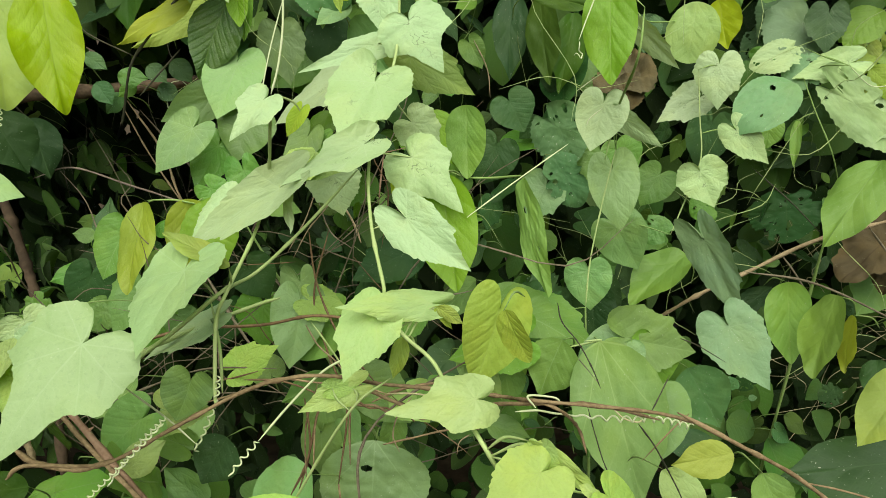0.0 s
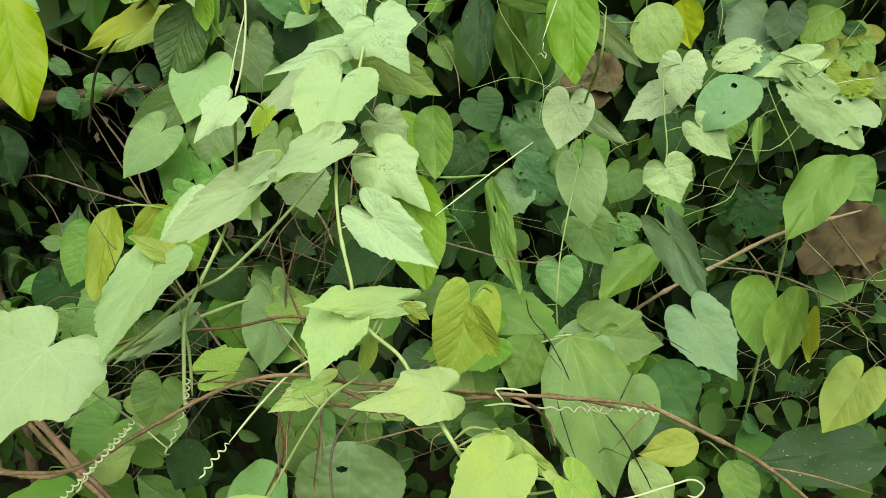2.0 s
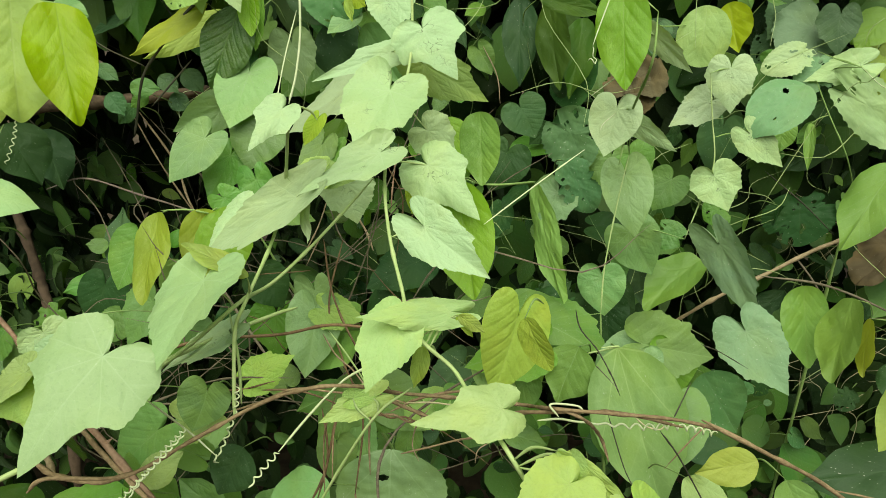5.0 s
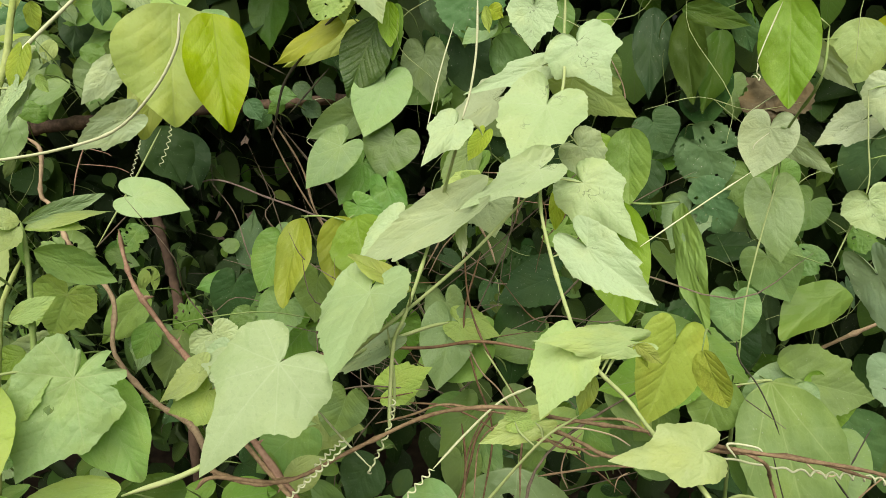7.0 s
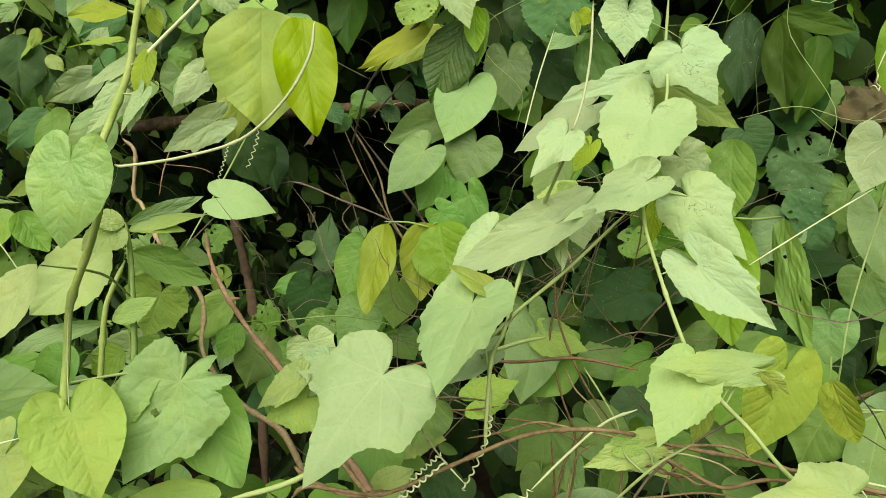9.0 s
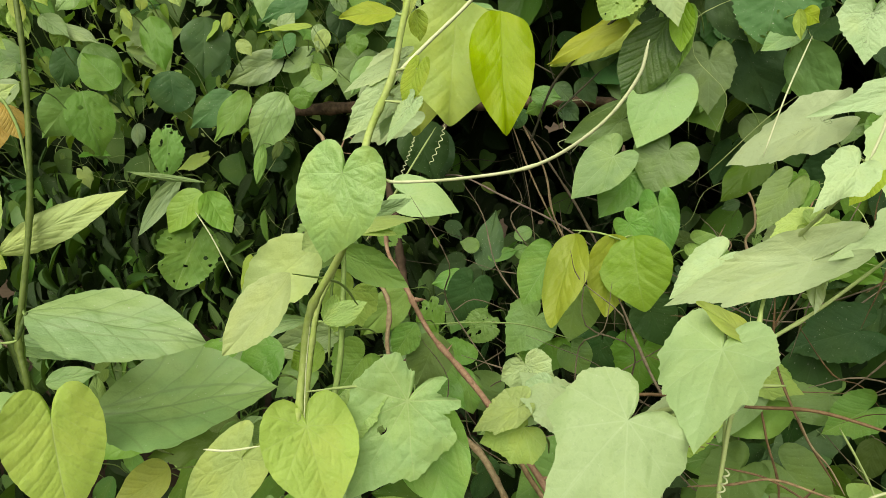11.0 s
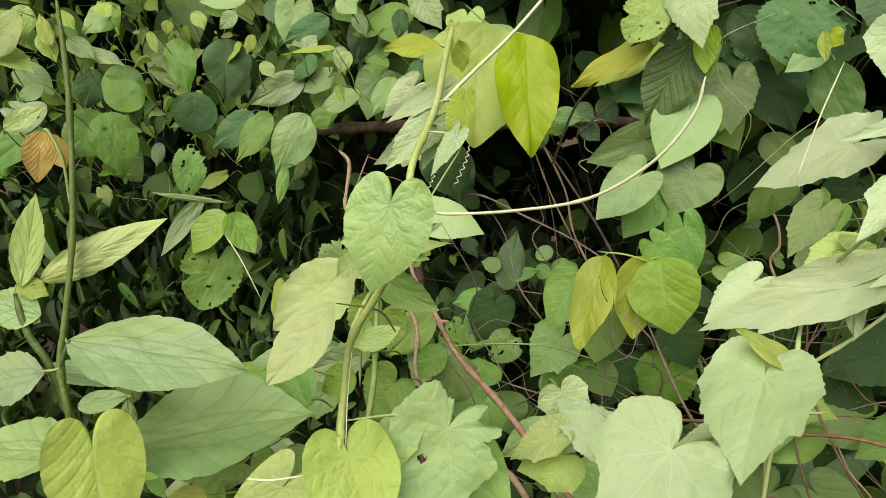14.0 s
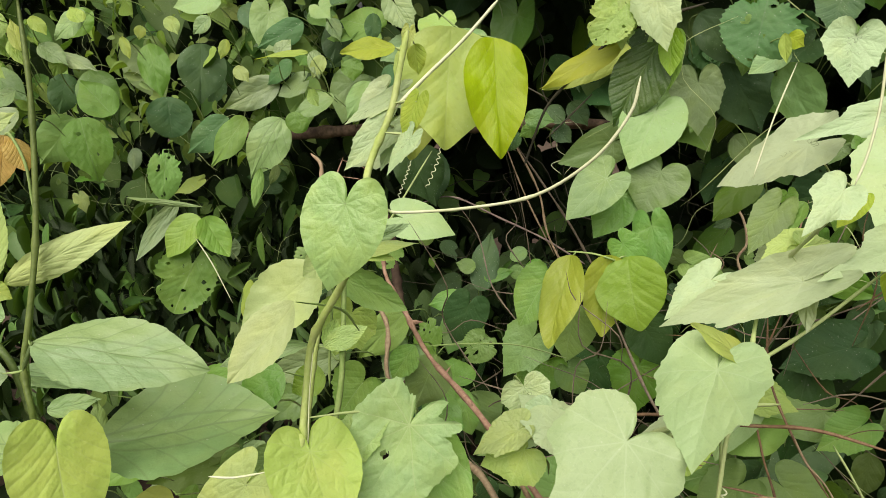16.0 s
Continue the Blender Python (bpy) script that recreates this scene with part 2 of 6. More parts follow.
leaf_mat("heart2", (0.135, 0.28, 0.056), (0.21, 0.35, 0.11), True, 0.28, rough=0.42, veins=0.5, sheen=0.38)
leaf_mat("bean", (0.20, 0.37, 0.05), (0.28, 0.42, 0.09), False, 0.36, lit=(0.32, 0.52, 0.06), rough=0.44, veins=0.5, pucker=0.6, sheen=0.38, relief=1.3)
# lit copy of bean: base colour raised as if light came through
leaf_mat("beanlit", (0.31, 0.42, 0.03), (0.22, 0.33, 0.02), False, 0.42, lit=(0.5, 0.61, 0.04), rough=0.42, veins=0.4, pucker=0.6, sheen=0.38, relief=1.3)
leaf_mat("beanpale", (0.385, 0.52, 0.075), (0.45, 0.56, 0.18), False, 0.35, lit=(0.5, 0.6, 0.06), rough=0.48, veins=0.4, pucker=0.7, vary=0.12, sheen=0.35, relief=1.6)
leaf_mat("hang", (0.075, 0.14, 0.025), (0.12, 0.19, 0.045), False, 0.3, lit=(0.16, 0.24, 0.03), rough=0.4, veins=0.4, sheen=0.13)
leaf_mat("crinkled", (0.06, 0.125, 0.02), (0.11, 0.19, 0.035), False, 0.16, rough=0.38, veins=0.6, pucker=1.0, wear=0.6, laterals=11.0, sheen=0.4, vary=0.1, relief=2.4)
leaf_mat("yellow", (0.38, 0.46, 0.065), (0.44, 0.5, 0.12), False, 0.4, lit=(0.5, 0.54, 0.05), rough=0.5, veins=0.35, wear=0.2, pucker=0.4)
leaf_mat("sage", (0.228, 0.355, 0.142), (0.15, 0.235, 0.085), False, 0.2, rough=0.42, veins=0.85, laterals=6.5, pucker=0.8, nerves=0.46, sheen=0.4)
leaf_mat("bronze", (0.58, 0.43, 0.08), (0.2, 0.12, 0.03), False, 0.35, lit=(0.6, 0.38, 0.07), rough=0.5, veins=0.8, laterals=12.0)
leaf_mat("dry", (0.105, 0.086, 0.048), (0.07, 0.05, 0.03), False, 0.06, lit=(0.14, 0.09, 0.04), rough=0.8, veins=0.6, spots=0.1, wear=0.6, pucker=1.0, sheen=0.1)
leaf_mat("hedge_leaf", (0.085, 0.17, 0.042), (0.13, 0.2, 0.075), False, 0.2, rough=0.46, island=True, sheen=0.12)
# the hedge's inner shade is put into this colour: hedge leaves taken near black
leaf_mat("shade_tinted_leaf", (0.02, 0.04, 0.012), (0.032, 0.056, 0.018), False, 0.15, rough=0.5, island=True, sheen=0.12)
leaf_mat("bright_leaf", (0.16, 0.26, 0.06), (0.28, 0.37, 0.12), False, 0.3, rough=0.5, island=True, sheen=0.12)
stem_mat("stem", (0.34, 0.45, 0.16), (0.42, 0.50, 0.22))
stem_mat("hairy", (0.31, 0.41, 0.10), (0.40, 0.48, 0.18), rough=0.8)
stem_mat("greenstem", (0.20, 0.32, 0.08), (0.28, 0.38, 0.13))
stem_mat("darkstem", (0.06, 0.10, 0.025), (0.12, 0.18, 0.045), rough=0.5)
stem_mat("olivestem", (0.10, 0.15, 0.034), (0.17, 0.23, 0.055), rough=0.5)
stem_mat("tendril", (0.55, 0.62, 0.34), (0.66, 0.70, 0.46))
stem_mat("bark", (0.17, 0.115, 0.06), (0.36, 0.26, 0.145), rough=0.75, bumpy=1.0)
stem_mat("palebark", (0.26, 0.19, 0.11), (0.42, 0.32, 0.2), rough=0.75, bumpy=1.0)
stem_mat("redbark", (0.27, 0.155, 0.10), (0.43, 0.28, 0.19), rough=0.7, bumpy=1.0)
stem_mat("redstem", (0.11, 0.065, 0.032), (0.23, 0.145, 0.075))
stem_mat("thorny", (0.20, 0.15, 0.13), (0.30, 0.24, 0.2), rough=0.7)
stem_mat("twig", (0.12, 0.095, 0.065), (0.24, 0.2, 0.14), rough=0.8)
stem_mat("blacktwig", (0.035, 0.035, 0.022), (0.08, 0.075, 0.045), rough=0.7)
stem_mat("trunkbark", (0.06, 0.04, 0.026), (0.15, 0.10, 0.068), rough=0.9, scale=20.0, bumpy=1.0)
stem_mat("log_bark", (0.045, 0.030, 0.020), (0.17, 0.115, 0.075), rough=0.85, scale=25.0, bumpy=1.0)
stem_mat("straw", (0.42, 0.36, 0.2), (0.55, 0.48, 0.3), rough=0.8)
stem_mat("soil", (0.055, 0.038, 0.024), (0.11, 0.08, 0.05), rough=0.95, scale=6.0, bumpy=1.0)

# ---- leaf shapes ----
LOBED = ((0, 1.0), (5, 0.90), (12, 0.80), (22, 0.72), (31, 0.685), (37, 0.70), (41, 0.715), (47, 0.655), (58, 0.605), (68, 0.59), (75, 0.60), (80, 0.61), (87, 0.565), (100, 0.53), (118, 0.51), (134, 0.475), (148, 0.40), (160, 0.29), (170, 0.16), (176, 0.07), (180, 0.02))
MAPLE = ((0, 1.0), (6, 0.85), (12, 0.72), (20, 0.60), (28, 0.545), (40, 0.54), (50, 0.575), (56, 0.605), (62, 0.56), (75, 0.50), (88, 0.485), (96, 0.50), (104, 0.465), (120, 0.43), (136, 0.38), (150, 0.31), (162, 0.20), (172, 0.10), (180, 0.02))
HEART = ((0, 1.0), (6, 0.91), (14, 0.83), (26, 0.755), (42, 0.695), (60, 0.64), (80, 0.59), (98, 0.555), (116, 0.52), (132, 0.475), (146, 0.405), (158, 0.31), (168, 0.19), (175, 0.09), (180, 0.03))


def radius(table, deg):
    for (a, ra), (b, rb) in zip(table, table[1:]):
        if a <= deg <= b:
            k = (deg - a) / (b - a)
            return ra + (rb - ra) * (k * k * (3 - 2 * k) * 0.5 + k * 0.5)
    return table[-1][1]


def outline(kind, rng, count):
    """The edge of a blade, anticlockwise from the tip, and the middle that its rings shrink to."""
    pts = []
    if kind in ("lobed", "maple", "heart", "bitten"):
        table = {"lobed": LOBED, "maple": MAPLE, "heart": HEART, "bitten": LOBED}[kind]
        skew, teeth = rng.uniform(-0.05, 0.05), (0.003 if kind == "heart" else 0.009)
        cut = rng.uniform(0.92, 1.05)
        for i in range(count):
            a = 360 * i / count
            deg = a if a <= 180 else 360 - a
            r = radius(table, deg)
            if kind == "lobed" and 33 < deg < 48:
                r *= cut if a < 180 else 1.96 - cut
            r *= 1 + (skew if a < 180 else -skew) * math.sin(radians(deg))
            if 5 < deg < 160:
                r *= 1 + teeth * (2.2 if i % 4 == 0 else -0.7) * rng.uniform(0.4, 1.4)
            pts.append((-r * math.sin(radians(a)), r * math.cos(radians(a))))
        mid = (0.0, 0.0)
    else:
        p, q, teeth = {"ovate": (0.58, 0.9, 0.006), "round": (0.5, 0.5, 0.006), "broad": (0.46, 0.7, 0.003), "serrate": (0.8, 1.05, 0.03), "lance": (0.8, 1.0, 0.0),
                       "pinnate": (0.6, 0.95, 0.004), "bronze": (0.6, 0.95, 0.012), "dead": (0.6, 0.8, 0.02), "holey": (0.52, 0.66, 0.02), "pierced": (0.5, 0.75, 0.006)}[kind]
        top = (p / (p + q)) ** p * (q / (p + q)) ** q
        skew, half = rng.uniform(-0.06, 0.06), count // 2
        for s in (-1, 1):
            for i in range(half):
                k = i / half
                v = (1 + math.cos(math.pi * k)) / 2 if s < 0 else (1 - math.cos(math.pi * k)) / 2
                w = 0.5 * (max(v, 0) ** p * max(1 - v, 0) ** q) / top * (1 + s * skew)
                if kind in ("ovate", "broad", "pierced", "pinnate"):
                    # drawn out into a drip tip
                    k = min(1.0, max(0.0, (v - 0.68) / 0.26))
                    w *= 1 - (0.24 if kind == "broad" else 0.38) * k * k * (3 - 2 * k)
                if kind == "serrate":
                    # coarse teeth that lean towards the tip
                    w *= 1 + teeth * ((i if s > 0 else -i) % 5 / 2 - 1) * rng.uniform(0.5, 1.3)
                elif 0.05 < v < 0.95:
                    w *= 1 + teeth * (2.0 if i % 3 == 0 else -1.0) + rng.uniform(-0.5, 0.5) * teeth
                pts.append((s * w, v))
        mid = (0.0, 0.42)
    if kind in ("holey", "dead", "bitten"):
        # bites along the edge
        for _ in range(4):
            c = rng.randrange(count // 8, count - count // 8)
            for j in range(-3, 4):
                x, y = pts[(c + j) % count]
                k = 1 - rng.uniform(0.16, 0.34) * (1 - (j / 4) ** 2)
                pts[(c + j) % count] = (mid[0] + (x - mid[0]) * k, mid[1] + (y - mid[1]) * k)
    return pts, mid


SHAPES = {}
VARIANTS = {"broad": 8, "lobed": 9, "maple": 7, "heart": 8, "ovate": 10, "round": 3, "serrate": 6, "lance": 3, "pinnate": 3, "bronze": 2, "dead": 3, "holey": 8, "pierced": 4, "bitten": 2}


def leaf_mesh(kind, which, mat):
    """One blade of unit length, from its stalk at the origin along y, facing z."""
    key = (kind, which, mat)
    if key in SHAPES:
        return SHAPES[key]
    rng = random.Random(f"{kind}{which}")
    count, rings = (120, 20) if kind in ("holey", "pierced", "bitten") else (112, 9) if kind in ("lobed", "maple", "serrate", "heart") else (80, 9)
    edge, mid = outline(kind, rng, count)
    fold, droop = rng.uniform(0.02, 0.15), rng.uniform(0.04, 0.24)
    if kind in ("ovate", "broad", "pinnate", "dead"):
        fold = rng.uniform(0.02, 0.2)
    wave, n1, f1, f2 = rng.uniform(0.008, 0.034), rng.choice((3, 4, 5)), rng.uniform(0, 6.3), rng.uniform(0, 6.3)
    if kind == "serrate":
        wave, droop = wave * 0.35, droop * 0.5
    side, twist = rng.uniform(-0.10, 0.10), rng.uniform(-0.14, 0.14)
    cup = rng.uniform(-0.05, 0.09)
    seat = Vector((rng.uniform(0, 50), rng.uniform(0, 50), 0))
    crumple = 0.10 if kind == "dead" else 0.02
    verts, uvs = [], []

    def put(x, y, rho, ang):
        ax = abs(x)
        z = fold * math.sqrt(ax * ax + 0.0016) - droop * (y - 0.25) * abs(y - 0.25) - 0.5 * droop * ax * ax
        z += wave * rho ** 3 * math.sin(n1 * ang + f1) + 0.15 * wave * rho ** 4 * math.sin(11 * ang + f2)
        z += crumple * (noise.noise(Vector((x * 5, y * 5, 0)) + seat) + 0.5 * noise.noise(Vector((x * 13, y * 13, 3)) + seat)) + twist * x * (y - 0.2)
        z -= cup * rho ** 2 + 0.035 * rho ** 6 * math.sin(2 * ang + f2)
        verts.append((x + side * y * y, y, z))
        uvs.append((x + 0.5, y * 0.5 + 0.25))

    put(mid[0], mid[1], 0, 0)
    for r in range(1, rings + 1):
        k = (r / rings) ** 0.85
        for i, (x, y) in enumerate(edge):
            put(mid[0] + (x - mid[0]) * k, mid[1] + (y - mid[1]) * k, k, 2 * math.pi * i / count)
    faces = [(0, 1 + i, 1 + (i + 1) % count) for i in range(count)]
    for r in range(rings - 1):
        a, b = 1 + r * count, 1 + (r + 1) * count
        faces += [(a + i, b + i, b + (i + 1) % count, a + (i + 1) % count) for i in range(count)]
    if kind in ("holey", "pierced", "bitten"):
        holes = []
        if kind != "holey":
            holes = [(rng.uniform(0.06, 0.14), rng.uniform(0.22, 0.42), rng.uniform(0.03, 0.045), 0.75), (-0.16, 0.6, 0.016, 1.0)]
        for _ in range(rng.randint(6, 10) if kind == "holey" else 0):
            x, y = rng.choice(edge)
            k = rng.uniform(0.25, 0.93)
            holes.append((mid[0] + (x - mid[0]) * k, mid[1] + (y - mid[1]) * k, rng.choice((0.014, 0.018, 0.024, 0.032, 0.048)), rng.uniform(0.5, 1.5)))
        kept = []
        for f in faces:
            cx, cy = sum(verts[i][0] - side * verts[i][1] ** 2 for i in f) / len(f), sum(verts[i][1] for i in f) / len(f)
            if not any(((cx - hx) * hs) ** 2 + ((cy - hy) / hs) ** 2 < hr * hr for hx, hy, hr, hs in holes):
                kept.append(f)
        faces = kept
        # round the rims of the holes
        for i, (px, py, pz) in enumerate(verts):
            lean = side * py * py
            for hx, hy, hr, hs in holes:
                qx, qy = (px - lean - hx) * hs, (py - hy) / hs
                far = math.hypot(qx, qy)
                if 1e-6 < far < hr:
                    px, py = hx + qx / far * hr / hs + lean, hy + qy / far * hr * hs
            verts[i] = (px, py, pz)
            uvs[i] = (px - lean + 0.5, py * 0.5 + 0.25)
    me = bpy.data.meshes.new(kind + "_leaf")
    me.from_pydata(verts, [], faces)
    layer = me.uv_layers.new(name="UVMap")
    for loop in me.loops:
        u, v = uvs[loop.vertex_index]
        layer.data[loop.index].uv = (u, v + 0.25)
    me.polygons.foreach_set("use_smooth", [True] * len(me.polygons))
    me.materials.append(MATS[mat])
    me.update()
    SHAPES[key] = me
    return me


# ---- stems, tendrils ----
def smooth_path(points, per=7):
    pts = [Vector(p) for p in points]
    if len(pts) == 2:
        pts = [pts[0], (pts[0] + pts[1]) / 2, pts[1]]
    ext = [2 * pts[0] - pts[1], *pts, 2 * pts[-1] - pts[-2]]
    out = []
    for a, b, c, d in zip(ext, ext[1:], ext[2:], ext[3:]):
        for i in range(per):
            t = i / per
            out.append(0.5 * (2 * b + (c - a) * t + (2 * a - 5 * b + 4 * c - d) * t * t + (3 * b - a - 3 * c + d) * t ** 3))
    return out + [pts[-1]]


def tube_mesh(name, path, r0, r1, mat, sides=7, rough=0.0, joints=0.0, thorns=0, seed=0):
    """A tapering tube along a path, with swollen joints, uneven girth and thorns where asked for."""
    rng = random.Random(seed)
    verts, faces = [], []
    up, run, since = Vector((0.3, -0.9, 0.2)), 0.0, 0.0
    last = len(path) - 1
    for i, p in enumerate(path):
        d = (path[min(i + 1, last)] - path[max(i - 1, 0)])
        d = d.normalized() if d.length > 1e-9 else Vector((0, 0, 1))
        s = d.cross(up)
        s = s.normalized() if s.length > 1e-6 else d.orthogonal().normalized()
        up = s.cross(d).normalized()
        r = r0 + (r1 - r0) * i / last
        r *= 1 + rough * rng.uniform(-1, 1)
        r *= min(1.0, 0.35 + 0.25 * min(i, last - i))
        if i:
            since += (p - path[i - 1]).length
        if joints and since > joints:
            r, since = r * 1.35, 0.0
        for k in range(sides):
            a = 2 * math.pi * k / sides
            verts.append(p + (s * math.cos(a) + up * math.sin(a)) * r * (1 + rough * 0.6 * rng.uniform(-1, 1)))
        if i:
            o = (i - 1) * sides
            faces += [(o + k, o + (k + 1) % sides, o + sides + (k + 1) % sides, o + sides + k) for k in range(sides)]
        if thorns and i % thorns == 0 and 0 < i < last:
            a = rng.uniform(0, 6.28)
            w = (s * math.cos(a) + up * math.sin(a))
            extra.append((p + w * r * 0.7, d, s, w, r))
    for end in (0, last):
        faces.append(tuple(range(end * sides, end * sides + sides)))
    for p, d, s, w, r in extra:
        o = len(verts)
        verts += [p + d * r * 0.7, p - d * r * 0.5 + s * r * 0.5, p - d * r * 0.5 - s * r * 0.5, p + w * r * 3.2 + d * r]
        faces += [(o, o + 1, o + 3), (o + 1, o + 2, o + 3), (o + 2, o, o + 3)]
    extra.clear()
    me = bpy.data.meshes.new(name)
    me.from_pydata([tuple(v) for v in verts], [], faces)
    me.polygons.foreach_set("use_smooth", [True] * len(me.polygons))
    me.materials.append(MATS[mat])
    return me


extra = []
PLANTS, STEMS, BASES = {}, {}, []
counter = [0]


def plant_thing(key, name, at, label, category, group=""):
    root = new(name)
    root.location = at
    root.empty_display_size = 0.02
    tagged(root, label, category, group)
    PLANTS[key] = root
    STEMS[root.name] = []
    return root


def under(ob, parent):
    ob.parent = parent
    ob.matrix_parent_inverse = Matrix.Translation(-Vector(parent.location))
    return ob


def leaf(parent, kind, mat, base, tip, width, facing):
    """A leaf blade from the end of its stalk to its tip, of that width, with its upper side to that way."""
    b, t, n = Vector(base), Vector(tip), Vector(facing)
    axis = (t - b)
    size = axis.length
    axis.normalize()
    n = (n - axis * n.dot(axis)).normalized()
    counter[0] += 1
    ob = new("leaflet" if mat.startswith("bean") else "leaf", leaf_mesh(kind, (counter[0] * 5) % VARIANTS[kind], mat))
    wide = width / (1.14 if kind in ("lobed", "heart", "bitten") else 1.0)
    across = axis.cross(n)
    m = Matrix((across * wide, axis * size, n * (0.5 * (wide + size)))).transposed().to_4x4()
    m.translation = b
    under(ob, parent)
    ob.matrix_basis = m
    BASES.append((parent, b, axis, n, ob))
    note = {"holey": "leaf riddled with insect holes", "pierced": "leaf with a hole eaten through it", "bitten": "lobed leaf with a hole and gnawed edges", "dead": "curled dry brown leaf", "bronze": "ribbed orange-bronze leaf", "serrate": "long saw-edged leaf"}.get(kind)
    note = {"crinkled": "dark glossy crinkled leaf", "yellow": "yellowing leaf", "fuzzy": "soft downy young leaf"}.get(mat, note)
    if note:
        tagged(ob, note)
    return ob


def strand(parent, name, mat, r0, r1, points):
    """A stem, stalk or tendril through the points."""
    path = smooth_path(points)
    bark = mat in ("bark", "palebark", "redbark", "trunkbark", "twig", "blacktwig", "thorny")
    counter[0] += 1
    me = tube_mesh(name, path, r0, r1, mat, 9 if r0 > 0.008 else 7, 0.16 if bark else 0.04, 0.07 if bark or mat == "hairy" else 0.09,
                   {"thorny": 3, "redbark": 4}.get(mat, 0), counter[0])
    ob = under(new(name, me), parent)
    if name == "stem":
        STEMS[parent.name] += path
    return ob


def coil(parent, name, mat, r, wide, points, pitch=2.1, phase=0.0):
    """A tendril wound like a spring round the line through the points, tighter towards its end."""
    line = smooth_path(points, 24)
    total = sum((b - a).length for a, b in zip(line, line[1:]))
    turns, path, run = total / (wide * pitch), [], 0.0
    steps = max(24, int(turns * 11))
    for i in range(steps + 1):
        k = i / steps
        f = k * (len(line) - 1)
        j = min(int(f), len(line) - 2)
        p = line[j].lerp(line[j + 1], f - j)
        d = (line[j + 1] - line[j]).normalized()
        s = d.cross(Vector((0.2, 0.7, 0.6))).normalized()
        u = d.cross(s)
        a = phase + 2 * math.pi * turns * (0.75 * k + 0.25 * k * k)
        w = wide * 0.5 * min(1, 3 * k + 0.1)
        path.append(p + (s * math.cos(a) + u * math.sin(a)) * w)
    counter[0] += 1
    return under(new(name, tube_mesh(name, path, r, r * 0.8, mat, 5, 0.0, 0.0, 0, counter[0])), parent)


plant_thing("pale_vine", "pale_vine", (-0.1, 0.95, 0), "climbing vine with large pale green lobed leaves and tendrils", "vine")
plant_thing("bean_vine", "bean_vine", (0.15, 1.1, 0), "wild bean vine with yellow-green leaves in threes", "vine")
plant_thing("heart_vine", "heart_vine", (0.3, 1.2, 0), "creeper with hanging heart-shaped green leaves", "vine")
plant_thing("eaten_creeper", "eaten_creeper", (0.6, 1.25, 0), "creeper with dark leaves riddled by insect holes", "vine")
plant_thing("sprout_vine", "sprout_vine", (-0.5, 0.7, 0), "fresh vine shoot with hairy stem and bright leaves", "vine")
plant_thing("serrate_shrub", "serrate_shrub", (-0.75, 0.55, 0), "shrub with long grey-green saw-edged leaves", "shrub")
plant_thing("serrate_seedling", "serrate_shrub", (-0.6, 0.75, 0), "slender young shrub with pale saw-edged leaves", "shrub")
plant_thing("bronze_seedling", "bronze_seedling", (-0.72, 0.5, 0), "young shoot with ribbed orange-bronze leaves", "seedling")
plant_thing("hedge_creeper", "hedge_creeper", (-0.9, 1.1, 0), "tangled creeper with mixed mid-green leaves in the hedge", "vine")
plant_thing("brown_liana", "brown_liana", (-0.1, 0.7, 0), "twisted brown woody liana with thin dry runners", "liana")
plant_thing("brown_creeper", "brown_creeper", (-0.55, 0.95, 0), "bare reddish-brown creeper stems, some with thorns", "liana")
plant_thing("dark_sapling", "dark_sapling", (-0.4, 1.25, 0), "bare sapling with thin trunk and dark twigs", "sapling")
plant_thing("dead_leaf", "dead_leaf", (0.3, 1.2, 0), "dry curled brown leaf caught in the vines", "dead leaf", "dead leaves")
plant_thing("dead_leaf_b", "dead_leaf", (0.9, 1.25, 0), "dry curled brown leaf caught in the vines", "dead leaf", "dead leaves")
plant_thing("thicket_a", "hedge_thicket", (-0.9, 1.35, 0), "thicket of plain green climbing leaves in half shade", "vine", "hedge thickets")
plant_thing("thicket_b", "hedge_thicket", (0.6, 1.45, 0), "thicket of plain green climbing leaves in half shade", "vine", "hedge thickets")
plant_thing("thicket_c", "hedge_thicket", (-0.4, 1.45, 0), "thicket of small mixed green leaves beside the hollow", "vine", "hedge thickets")
plant_thing("pole", "pole", (-0.6, 1.2, 0), "weathered brown wooden pole lying across the hedge", "pole")

# ---- vines, shrubs, twigs ----

plant = PLANTS["pale_vine"]
leaf(plant, "maple", "pale", (0.054, 0.830, 1.491), (0.086, 0.805, 1.442), 0.077, (0.07, -0.87, 0.49))
leaf(plant, "maple", "pale", (0.015, 0.839, 1.467), (-0.060, 0.791, 1.444), 0.034, (0.33, -0.75, 0.57))
leaf(plant, "lobed", "pale", (0.029, 0.751, 1.436), (0.005, 0.689, 1.390), 0.085, (0.01, -0.60, 0.80))
leaf(plant, "lobed", "pale", (-0.043, 0.888, 1.426), (-0.131, 0.894, 1.380), 0.104, (-0.43, -0.43, 0.79))
leaf(plant, "maple", "pale", (-0.031, 0.608, 1.438), (-0.052, 0.579, 1.414), 0.032, (0.25, -0.71, 0.65))
leaf(plant, "maple", "pale", (0.028, 0.688, 1.387), (-0.032, 0.632, 1.365), 0.042, (0.29, -0.60, 0.74))
leaf(plant, "maple", "pale", (0.067, 0.724, 1.368), (0.120, 0.695, 1.326), 0.063, (-0.05, -0.85, 0.52))
leaf(plant, "lobed", "pale", (0.060, 0.787, 1.391), (0.092, 0.789, 1.361), 0.049, (0.24, -0.95, 0.20))
